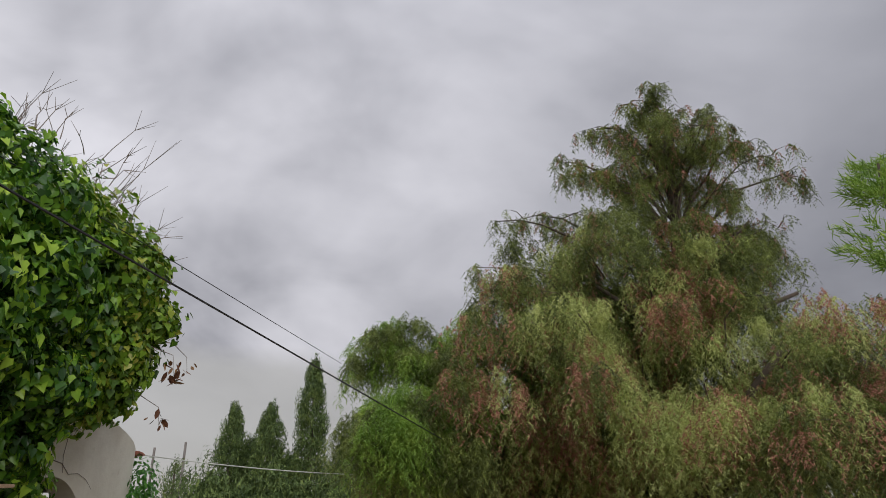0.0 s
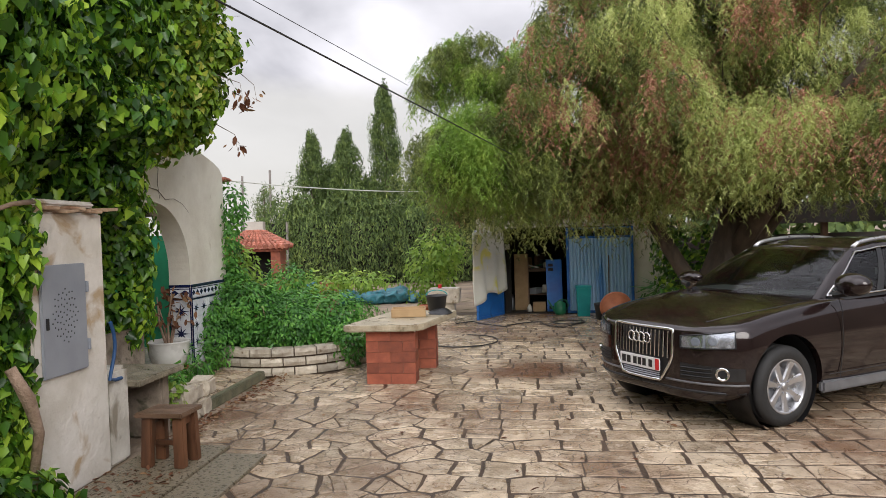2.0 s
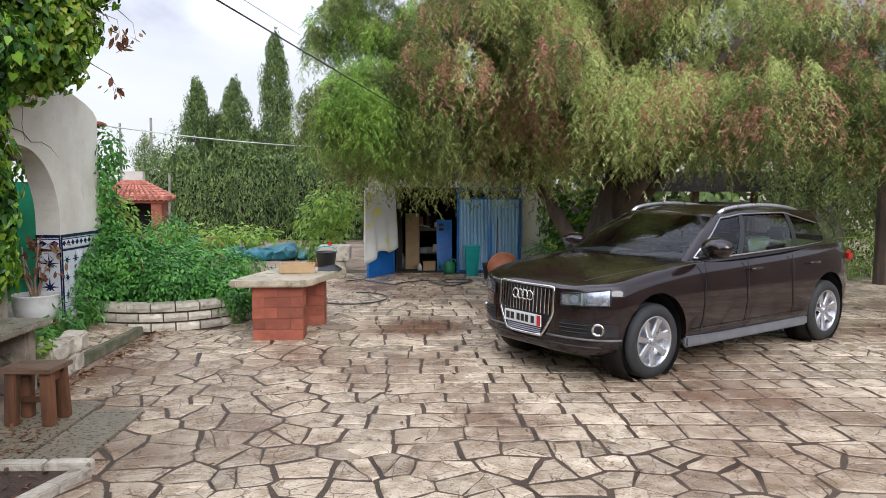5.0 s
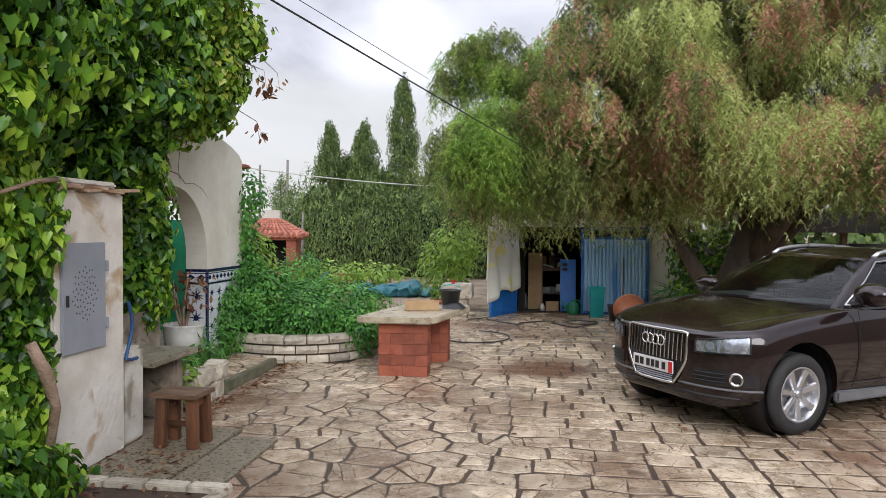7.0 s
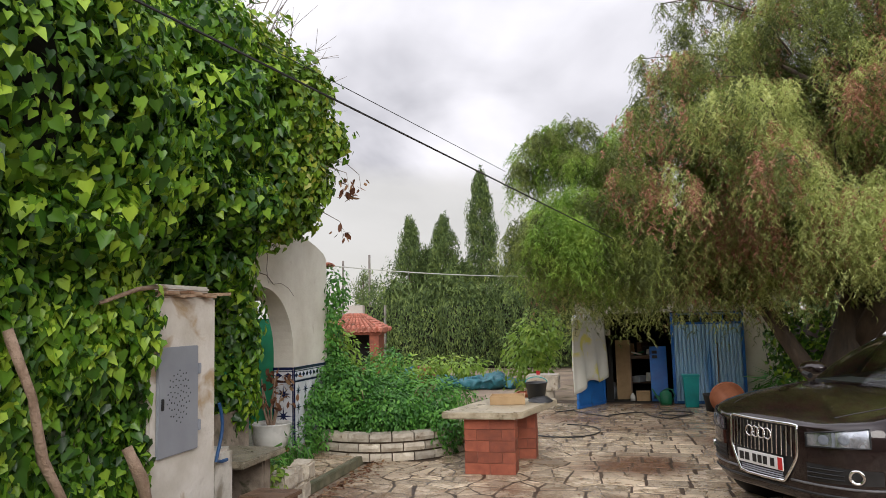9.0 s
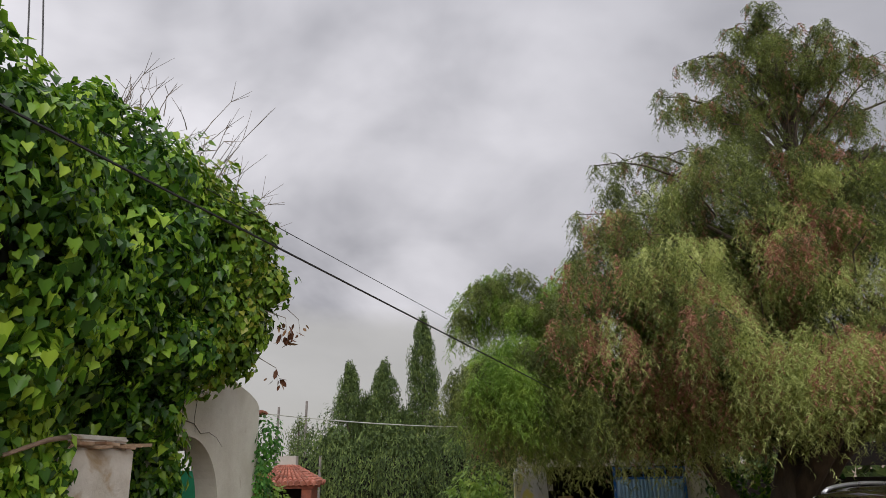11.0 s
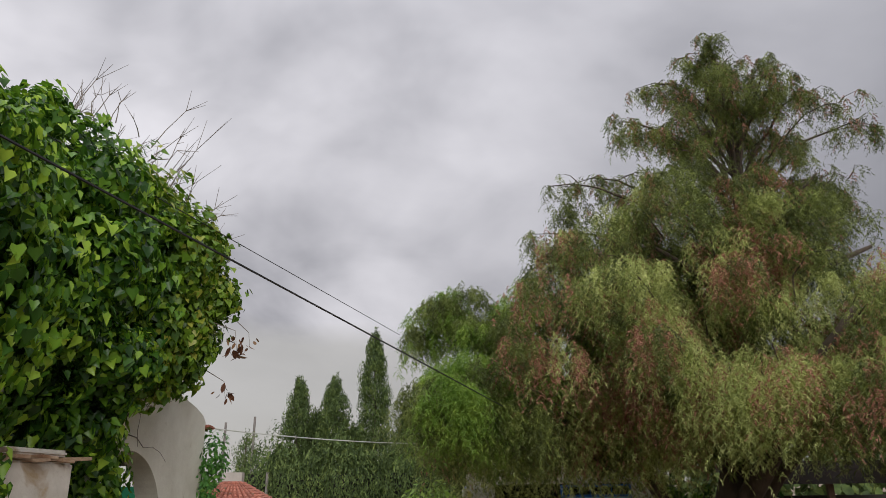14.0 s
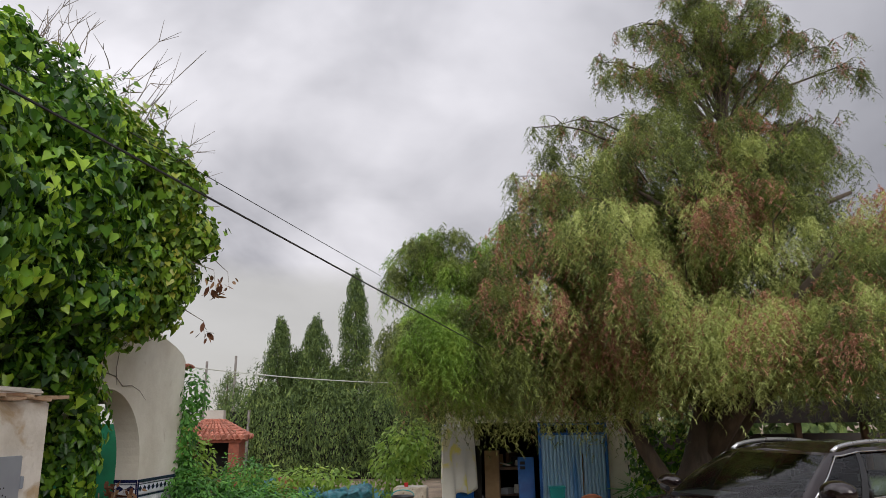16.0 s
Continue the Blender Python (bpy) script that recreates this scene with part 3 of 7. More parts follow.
def lay(cells, parent, inside, name="paving_stone", limit=300, near=(0, 5.5), top=0.0, far_material=None):
    made, rest_v, rest_f = 0, [], []
    cells = sorted(cells, key=lambda c: math.hypot(np.mean([p[0] for p in c[0]]) - near[0], np.mean([p[1] for p in c[0]]) - near[1]))
    for poly, r in cells:
        cx, cy = np.mean([p[0] for p in poly]), np.mean([p[1] for p in poly])
        if not inside(cx, cy):
            continue
        v, f = stone_geometry(chipped(poly, r), r, top + r.uniform(0.0, 0.005))
        if made < limit:
            me = bpy.data.meshes.new(name)
            me.from_pydata([(a - cx, b - cy, c) for a, b, c in v], [], f)
            link(name, me, M_STONE, parent).location = (cx, cy, 0)
            made += 1
        else:
            o = len(rest_v)
            rest_v += v
            rest_f += [tuple(i + o for i in q) for q in f]
    if rest_v:
        me = bpy.data.meshes.new("far_stones")
        me.from_pydata(rest_v, [], rest_f)
        tagged(link("far_stones", me, M_STONE_FAR, parent), kind="stuff")


# plain unseen walls added behind and beside the viewer, darkening reflections and fill light
tagged(part("wall_south", box(-3.8, 15.2, -4.6, -4.3, -0.03, 4.0), M_UNSEEN), "unseen plain brown wall, added to darken reflections", "wall", kind="structure")
tagged(part("wall_east", box(15.0, 15.2, -4.297, 12.0, -0.03, 4.2), M_UNSEEN), "unseen plain brown side wall, added to darken reflections", "wall", kind="structure")

# ---------- house front along the west side: ivy-clad wall, meter pillar, porch with an arch ----------
wall = thing("wall_west", "peeling white plaster garden wall grown over with ivy", "wall", kind="structure")
part("wall_body", roughen(box(-3.75, -3.32, -4.0, 4.42, -0.03, 2.5), 0.0, 1), M_PLASTER_OLD, wall)
pillar = thing("meter_pillar", "peeling white plaster pillar with a grey metal meter box", "pillar")
part("shaft", box(-3.72, -3.20, 4.30, 5.12, -0.03, 1.96, 0.015), M_PLASTER_OLD, pillar)
for k in range(6):
    bm = box(-0.33, 0.31, -0.075, 0.075, -0.012, 0.012, 0.004)
    bmesh.ops.transform(bm, matrix=pose(-3.46 + 0.015 * (k % 3), 4.30 + 0.165 * k, 1.985 + 0.008 * (k % 2), 3 * (k % 3) - 3, 4 - 3 * (k % 2), 4 * (k % 3) - 4), verts=bm.verts)
    part("coping_tile", roughen(bm, 0.012, 11, k), M_COPING, pillar, "broken terracotta coping tile")
part("mortar_cap", roughen(box(-3.68, -3.24, 4.32, 5.10, 2.0, 2.045, 0.015), 0.015, 8), M_PLASTER_OLD, pillar)
part("plinth", box(-3.70, -3.22, 5.124, 5.44, -0.03, 0.74, 0.03), M_PLASTER_DAMP, pillar)
mbox = part("meter_door", box(-3.198, -3.175, 4.37, 4.85, 0.83, 1.595, 0.006), M_STEEL, pillar, "grey sheet steel door with a pattern of holes")
for k in range(60):
    a, q = k * 2.4, 0.13 * math.sqrt((k + 0.5) / 60)
    bm = lathe([(0, 0), (0.006, 0), (0.006, 0.002), (0, 0.002)], 8)
    bmesh.ops.transform(bm, matrix=pose(-3.1755, 4.61 + q * math.cos(a) * 1.1, 1.24 + q * math.sin(a) * 1.5, 0, 90, 0), verts=bm.verts)
    part("hole", bm, M_HOLE, mbox)
for z in (1.0, 1.42):
    part("hinge", box(-3.196, -3.165, 4.852, 4.875, z - 0.04, z + 0.04, 0.004), M_STEEL, mbox)
part("lock", box(-3.174, -3.168, 4.40, 4.43, 1.16, 1.24, 0.002), M_BLACKPL, mbox)
hose = tagged(part("hose", tube([(-3.19, 5.16 + 0.05 * math.sin(k * 0.5), 1.12 - 0.055 * k) if k < 9 else (-3.19, 5.2 + 0.04 * (k - 9), 0.66) for k in range(12)], 0.014), M_HOSE), "short dark blue hose hanging from a pillar", "hose")

bench = thing("stone_bench", "low bench of a speckled stone slab on plastered blocks", "bench")
part("seat", roughen(box(-3.72, -3.13, 5.445, 6.20, 0.545, 0.60, 0.01), 0.008, 6), M_SLAB, bench)
# block and back carry the cavity's shade in their colour
part("block", box(-3.66, -3.24, 5.98, 6.12, -0.03, 0.543, 0.02), M_UNDERSEAT, bench)
part("back", box(-3.80, -3.74, 5.45, 6.60, -0.03, 0.9), M_UNDERSEAT, bench)

# porch wall with its arch, seen end on
ARCH_Y, ARCH_R, SPRING, WX, WT = 7.38, 0.80, 1.355, -4.02, 0.27
out = [(5.2, -0.03), (ARCH_Y - ARCH_R, -0.03), (ARCH_Y - ARCH_R, SPRING)]
out += [(ARCH_Y - ARCH_R * math.cos(a), SPRING + ARCH_R * math.sin(a)) for a in (math.pi * k / 28 for k in range(1, 28))]
out += [(ARCH_Y + ARCH_R, SPRING), (ARCH_Y + ARCH_R, -0.03), (9.21, -0.03), (9.21, 2.58)]
out += [(9.12, 2.66), (8.9, 2.74), (8.65, 2.80), (8.2, 2.91), (7.6, 3.02), (6.9, 3.05), (6.2, 3.05), (5.2, 2.9)]
bm = extrude_outline(out, -WT, "yz")
bmesh.ops.translate(bm, vec=(WX, 0, 0), verts=bm.verts)
porch = thing("porch", "cream plaster porch with a round arch and tiled dado", "porch", kind="structure")
part("arch_wall", bm, M_PLASTER, porch)
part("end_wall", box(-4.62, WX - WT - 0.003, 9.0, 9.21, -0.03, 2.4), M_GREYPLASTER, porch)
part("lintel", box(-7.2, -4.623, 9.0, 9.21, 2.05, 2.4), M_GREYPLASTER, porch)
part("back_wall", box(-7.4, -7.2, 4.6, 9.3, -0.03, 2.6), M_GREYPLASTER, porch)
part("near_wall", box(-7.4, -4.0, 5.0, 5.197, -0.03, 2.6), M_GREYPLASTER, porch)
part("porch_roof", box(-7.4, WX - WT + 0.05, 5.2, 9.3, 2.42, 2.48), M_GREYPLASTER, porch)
part("porch_floor", box(-7.2, WX + 0.02, 6.0, 9.6, -0.033, 0.20), M_SLAB, porch)
part("eave_tile", roughen(box(WX - 0.3, WX + 0.06, 9.215, 9.40, 2.50, 2.55, 0.015), 0.02, 8), M_ROOFTILE, porch)
net = tagged(part("shade_net", roughen(box(-7.0, -5.1, 10.3, 10.32, 0.0, 1.8), 0.02, 3), M_GREENDOOR), "green shade net stretched behind the porch", "net")


def tile_panel(parent, w, h, m, name="dado_tile"):
    """Painted tiles: white squares with navy flourishes, a frieze and navy trims. Built in the xz plane, facing -y, then posed."""
    n = max(1, round(w / 0.20))
    s = w / n
    def put(nm, bm2, mt, lab=""):
        bmesh.ops.transform(bm2, matrix=m, verts=bm2.verts)
        return part(nm, bm2, mt, parent, lab)
    z = h - 0.035
    put("trim", box(0, w, -0.022, 0.0, h - 0.032, h, 0.003), M_NAVY, "navy trim tile")
    def flower(cx, cz, rad):
        b2 = bmesh.new()
        star = []
        for k in range(16):
            a = k * math.pi / 8
            q = 0.24 * rad if k % 2 else rad * (1.0 if k % 4 == 0 else 0.74)
            star.append(b2.verts.new((cx + q * math.cos(a), -0.0125, cz + q * math.sin(a))))
        b2.faces.new(star)
        return b2
    for i in range(n):
        put(name, box(i * s + 0.002, (i + 1) * s - 0.002, -0.011, 0.0, z - 0.125, z - 0.002, 0.002), M_GLAZE)
        b2 = bmesh.new()
        for k in range(2):
            c = i * s + s * (0.25 + 0.5 * k)
            b2.faces.new([b2.verts.new((c + a * s * 0.21, -0.0125, z - 0.065 + b * 0.035)) for a, b in ((-1, 0), (0, 1), (1, 0), (0, -1))])
        put("frieze_ornament", b2, M_NAVY)
        put("frieze_line", box(i * s + 0.004, (i + 1) * s - 0.004, -0.0135, -0.0112, z - 0.022, z - 0.012), M_NAVY)
    z -= 0.13
    put("trim", box(0, w, -0.018, 0.0, z - 0.022, z - 0.002, 0.003), M_NAVY, "navy trim tile")
    z -= 0.025
    while z > 0.05:
        zb = max(0.02, z - s)
        for i in range(n):
            put(name, box(i * s + 0.002, (i + 1) * s - 0.002, -0.011, 0.0, zb + 0.002, z, 0.002), M_GLAZE)
            if z - zb > 0.6 * s:
                put("ornament", flower(i * s + s / 2, (z + zb) / 2, s * 0.44), M_NAVY)
        z = zb
    for e in (0.0, w - 0.014):
        put("edge_trim", box(e, e + 0.014, -0.016, 0.0, 0.02, h - 0.034, 0.003), M_NAVY, "navy trim tile")


dado = thing("tile_dado", "white and navy patterned glazed tile dado at the arch", "tiles")
tile_panel(dado, 9.21 - (ARCH_Y + ARCH_R), 0.985, Matrix.Translation((WX, ARCH_Y + ARCH_R, 0.20)) @ Matrix.Rotation(radians(90), 4, "Z"))
tile_panel(dado, WT, 0.985, Matrix.Translation((WX - WT, ARCH_Y + ARCH_R, 0.20)))

# raised tiled walk with its kerb
terrace = thing("terrace", "raised walk of grey broken stone with a mossy kerb", "walkway", kind="structure")
part("base", box(-4.6, -3.32, 6.7, 9.4, -0.03, 0.055), M_JOINT, terrace)
part("kerb", roughen(box(-3.32, -3.235, 6.75, 9.0, -0.03, 0.078, 0.010), 0.005, 5), M_KERB, terrace, "mossy concrete kerb")
lay(stone_cells(-4.5, -3.33, 6.75, 9.3, 0.30, 0.22, 0.011, 5), terrace, lambda x, y: True, "terrace_stone", 60, top=0.075)

# rounded planter of cut white stone
PX, PY, PR = -3.28, 9.62, 1.16
planter = thing("planter", "round raised bed walled with cut white stones", "planter")
bm = lathe([(PR - 0.18, 0), (PR - 0.03, 0), (PR - 0.03, 0.345), (PR - 0.18, 0.345), (PR - 0.18, 0)], 48)
part("core", bm, M_JOINT, planter).location = (PX, PY, -0.02)
part("soil", lathe([(0, 0.30), (PR - 0.17, 0.27)], 40), M_SOIL, planter).location = (PX, PY, 0)
for row in range(3):
    n = 26
    for k in range(n):
        a0 = 2 * math.pi * (k + 0.5 * (row % 2)) / n
        a1 = a0 + 2 * math.pi / n * 0.94
        b2 = bmesh.new()
        h0, h1 = 0.006 + 0.118 * row, 0.118 * (row + 1)
        vs = []
        for a in (a0, (a0 + a1) / 2, a1):
            for rr, zz in ((PR - 0.16, h0), (PR, h0 + 0.01), (PR + rng.uniform(0.0, 0.02), (h0 + h1) / 2), (PR, h1 - 0.01), (PR - 0.16, h1)):
                vs.append(b2.verts.new((rr * math.cos(a), rr * math.sin(a), zz)))
        for i in range(2):
            for j in range(4):
                b2.faces.new((vs[i * 5 + j], vs[i * 5 + 5 + j], vs[i * 5 + 6 + j], vs[i * 5 + 1 + j]))
            b2.faces.new((vs[i * 5 + 4], vs[i * 5 + 9], vs[i * 5 + 5], vs[i * 5]))
        b2.faces.new(vs[0:5])
        b2.faces.new(vs[10:15][::-1])
        part("stone_block", b2, M_ROCK, planter).location = (PX, PY, -0.01)

# ---------- outdoor table ----------
table = thing("garden_table", "outdoor table of a mossy concrete slab on red brick piers", "table", (-1.50, 8.46, 0), 1.5)


def brick_pier(parent, x0, x1, y0, y1, h, rows):
    part("pier_core", box(x0 + 0.008, x1 - 0.008, y0 + 0.008, y1 - 0.008, -0.012, h - 0.004), M_MORTAR, parent)
    rh = h / rows
    for r_ in range(rows):
        for face in range(4):
            L = (x1 - x0) if face % 2 == 0 else (y1 - y0)
            nb = max(1, round(L / 0.25))
            bl = L / nb
            edges = [0] + [bl * (k + (0.5 if r_ % 2 else 0)) for k in range(0 if r_ % 2 else 1, nb)] + [L]
            for a, b in zip(edges, edges[1:]):
                if b - a < 0.02:
                    continue
                a2, b2_, z0, z1 = a + 0.003, b - 0.003, r_ * rh + 0.003, (r_ + 1) * rh - 0.003
                if face == 0:
                    q = box(x0 + a2, x0 + b2_, y0, y0 + 0.02, z0, z1)
                elif face == 2:
                    q = box(x0 + a2, x0 + b2_, y1 - 0.02, y1, z0, z1)
                elif face == 1:
                    q = box(x1 - 0.02, x1, y0 + a2, y0 + b2_, z0, z1)
                else:
                    q = box(x0, x0 + 0.02, y0 + a2, y0 + b2_, z0, z1)
                part("brick", q, M_BRICK, parent)


brick_pier(table, -0.35, 0.22, -0.46, -0.18, 0.62, 5)
brick_pier(table, -0.05, 0.36, 0.46, 0.74, 0.62, 5)
top = [(-0.60, -0.52), (-0.50, -0.58), (0.24, -0.56), (0.33, -0.48), (0.62, 0.72), (0.58, 0.86), (-0.10, 0.88), (-0.26, 0.82)]
bm = extrude_outline(top, 0.075, "xy")
bmesh.ops.bevel(bm, geom=list(bm.edges), offset=0.012, segments=2, affect="EDGES")
bmesh.ops.translate(bm, vec=(0, 0, 0.62), verts=bm.verts)
part("tabletop", roughen(bm, 0.006, 7), M_TABLE, table, "worn mossy concrete slab")

# ---------- garage shed ----------
SY = 14.45
shed = thing("garage", "white plaster garage with a blue steel double gate", "garage", kind="structure")
part("wall_left", box(-0.98, -0.46, SY, SY + 0.2, -0.03, 2.35), M_PLASTER, shed)
part("wall_right", box(2.14, 2.80, SY, SY + 0.2, -0.03, 2.35), M_PLASTER, shed)
part("lintel", box(-0.457, 2.137, SY, SY + 0.2, 1.74, 2.35), M_PLASTER, shed)
part("side_wall", box(-0.98, -0.80, SY + 0.203, SY + 5, -0.03, 2.35), M_PLASTER, shed)
part("side_wall", box(2.62, 2.80, SY + 0.203, SY + 5, -0.03, 2.35), M_PLASTER, shed)
# rear wall, linings and floor painted near-black to deepen the shade inside
part("rear_wall", box(-0.98, 2.80, SY + 5.003, SY + 5.2, -0.03, 2.35), M_SHADE, shed)
part("inner_lining", box(-0.797, -0.76, SY + 0.21, SY + 4.99, 0.0, 2.3), M_SHADE, shed)
part("inner_lining", box(2.57, 2.617, SY + 0.21, SY + 4.99, 0.0, 2.3), M_SHADE, shed)
part("shed_floor", box(-0.75, 2.56, SY + 0.21, SY + 4.99, -0.033, 0.012), M_SHADE, shed)
part("shed_roof", box(-1.1, 2.92, SY - 0.10, SY + 5.3, 2.353, 2.44), M_PLASTER, shed)


def gate_leaf(w, h, ribs, sheet, frame_mat):
    """A leaf of ribbed sheet in a frame with a barred vent on top; built in xz, facing -y, hinge at x = 0."""
    g = thing("gate_leaf", "", "gate")
    part("stile", box(0, 0.05, -0.03, 0.02, 0.0, h, 0.004), frame_mat, g)
    part("stile", box(w - 0.05, w, -0.03, 0.02, 0.0, h, 0.004), frame_mat, g)
    part("rail", box(0.052, w - 0.052, -0.03, 0.02, 0.0, 0.05, 0.004), frame_mat, g)
    part("rail", box(0.052, w - 0.052, -0.03, 0.02, h - 0.04, h, 0.004), frame_mat, g)
    part("rail", box(0.052, w - 0.052, -0.03, 0.02, h - 0.22, h - 0.18, 0.004), frame_mat, g)
    part("sheet", box(0.052, w - 0.052, -0.006, 0.0, 0.052, h - 0.222), sheet, g)
    for k in range(ribs):
        x = 0.06 + (w - 0.12) * (k + 0.5) / ribs
        b2 = extrude_outline([(x - 0.024, -0.007), (x - 0.017, -0.045), (x + 0.013, -0.045), (x + 0.02, -0.007)], h - 0.276, "xy")
        bmesh.ops.translate(b2, vec=(0, 0, 0.053), verts=b2.verts)
        part("rib", b2, sheet, g)
    for k in range(6):
        x = 0.06 + (w - 0.12) * (k + 0.5) / 6
        part("vent_bar", box(x - 0.008, x + 0.008, -0.015, 0.0, h - 0.179, h - 0.041), frame_mat, g)
    return g


leaf = gate_leaf(1.31, 1.71, 17, M_BLUE_PALE, M_BLUE)
tagged(leaf, "closed gate leaf of faded light blue ribbed steel")
leaf.matrix_world = pose(0.815, SY - 0.04, 0.01)
leaf2 = gate_leaf(1.02, 1.70, 12, M_BLUE, M_BLUE)
tagged(leaf2, "blue steel gate leaf standing open with a blanket over it")
leaf2.matrix_world = pose(-0.46, SY - 0.06, 0.01, 0, 0, -117)

# ---------- trees and hedges ----------
def pepper_spray(n_strands, centres, parent, material, length, leaf, seed, name="foliage", thin=1.0, fronds=6, frond=0.15):
    """Hanging twigs, each set with drooping feathery fronds of narrow leaflets."""
    r = np.random.default_rng(seed)
    each = 11
    base = centres[r.integers(0, len(centres), n_strands)]
    L = length * r.uniform(0.35, 1.3, n_strands)
    sway = r.normal(0, 0.22, (n_strands, 2))
    k = np.linspace(0.02, 1, fronds)
    pts = np.empty((n_strands, fronds, 3))
    pts[:, :, 0] = base[:, :1] + sway[:, :1] * L[:, None] * k ** 0.6
    pts[:, :, 1] = base[:, 1:2] + sway[:, 1:] * L[:, None] * k ** 0.6
    pts[:, :, 2] = base[:, 2:3] - L[:, None] * k ** 1.25
    root = pts.reshape(-1, 3)
    nf = len(root)
    az = r.uniform(0, 2 * np.pi, nf)
    fl = frond * r.uniform(0.6, 1.3, nf)
    out = np.stack([np.cos(az), np.sin(az)], 1)
    u = np.linspace(0.08, 1.0, each)
    q = np.empty((nf, each, 3))
    q[:, :, :2] = root[:, None, :2] + out[:, None] * (fl[:, None] * u ** 0.8 * 0.75)[:, :, None]
    q[:, :, 2] = root[:, None, 2] - fl[:, None] * 0.85 * u ** 1.7
    side = np.where(np.arange(each) % 2 == 0, 1.0, -1.0)
    across = np.stack([-out[:, 1], out[:, 0]], 1)
    D = np.empty_like(q)
    D[:, :, :2] = across[:, None] * side[None, :, None] * 0.75 + out[:, None] * 0.45
    D[:, :, 2] = -0.8 - 0.4 * u
    P, D = q.reshape(-1, 3), D.reshape(-1, 3) + r.normal(0, 0.18, (nf * each, 3))
    N = r.normal(0, 0.55, P.shape) + (0, 0, 0.6)
    ob = leaves(name, P, N, D, leaf * r.uniform(0.65, 1.3, len(P)), material, parent, NARROW_SHAPE * (1.3 * thin, 1.0), 0.05)
    tagged(ob, kind="stuff")


tree = thing("pepper_tree", "large weeping pepper tree with reddish berry clusters", "tree", (3.1, 12.2, 0))
TB = Vector((3.1, 12.2, 0))


def limb(points, radii, name="limb", n=10):
    k = 1.0 if name == "trunk" else 0.72
    return part(name, roughen(tube(points, [r * k for r in radii], n), 0.03, 3.0), M_BARK, tree, smooth=True)


limb([(-0.1, 0, -0.05), (0.0, 0.0, 0.5), (0.2, 0.1, 1.1), (0.4, 0.1, 1.8), (0.6, 0.0, 3.0), (0.9, 0.0, 4.6), (1.05, -0.1, 6.2), (1.1, -0.2, 7.8)], [0.46, 0.36, 0.31, 0.27, 0.22, 0.16, 0.10, 0.04], "trunk", 14)
limb([(0.0, 0, 0.35), (-0.45, -0.05, 0.85), (-0.9, -0.1, 1.6), (-1.5, -0.3, 2.6), (-2.3, -0.6, 3.3), (-3.2, -0.8, 3.5)], [0.22, 0.18, 0.15, 0.12, 0.09, 0.04])
limb([(0.3, 0, 1.2), (0.7, -0.5, 2.0), (1.2, -1.3, 3.2), (1.6, -2.2, 4.0)], [0.26, 0.21, 0.16, 0.06])
limb([(0.35, 0, 1.0), (1.0, 0.1, 1.8), (2.0, 0.0, 2.8), (3.4, 0.1, 3.8), (4.6, 0.2, 4.4)], [0.22, 0.17, 0.13, 0.09, 0.04])
limb([(0.8, 0, 4.2), (0.2, -0.3, 5.0), (-0.6, -0.5, 5.5)], [0.16, 0.10, 0.04])
limb([(1.0, 0, 5.2), (1.7, -0.2, 6.2), (2.3, -0.3, 6.8)], [0.14, 0.09, 0.03])
limb([(0.7, 0, 3.6), (0.0, 0.4, 4.4), (-1.4, 0.4, 4.6)], [0.16, 0.11, 0.04])
limb([(0.9, 0, 4.4), (1.9, -0.3, 5.0), (2.9, -0.4, 5.4)], [0.14, 0.10, 0.04])


def lobes(n, c, r, seed, low=-0.4, lump=0.25):
    """Middles of drooping boughs over the skin and the inside of a part of the crown."""
    p, _ = on_blob(n, c, r, 0.55, lump, seed, low)
    return p


def boughs(centres, per_lobe, radius, seed):
    """Twig roots on the domed top of each bough."""
    g = np.random.default_rng(seed)
    out = []
    for c in centres:
        k = g.uniform(0.65, 1.25)
        a, q = g.uniform(0, 2 * np.pi, per_lobe), radius * k * np.sqrt(g.random(per_lobe))
        out.append(np.stack([c[0] + q * np.cos(a), c[1] + q * np.sin(a), c[2] + 0.25 - 0.75 * (q / radius) ** 2 * radius + g.normal(0, 0.05, per_lobe)], 1))
    return np.concatenate(out) - np.array(TB)


main_lobes = np.concatenate([
    lobes(64, (4.3, 11.3, 3.4), (3.6, 2.8, 1.9), 1.0, -0.45), lobes(46, (2.0, 11.0, 3.2), (2.1, 2.1, 1.7), 2.0, -0.45), lobes(30, (3.3, 11.5, 5.0), (2.2, 1.7, 1.6), 3.0),
    np.stack([np.linspace(-0.6, 8.6, 46), 10.6 + 1.5 * np.sin(np.arange(46) * 2.4), np.where(np.linspace(-0.6, 8.6, 46) < 1.8, 2.72, 3.0) + 0.25 * np.sin(np.arange(46) * 1.3)], 1),
    lobes(36, (7.0, 11.6, 3.5), (2.8, 2.3, 1.8), 5.0, -0.45), lobes(14, (1.5, 11.4, 5.1), (0.9, 1.0, 1.0), 6.0), lobes(6, (2.7, 11.4, 6.2), (1.1, 1.0, 0.9), 6.5), lobes(6, (4.5, 11.5, 6.0), (1.3, 1.1, 1.0), 6.9)])
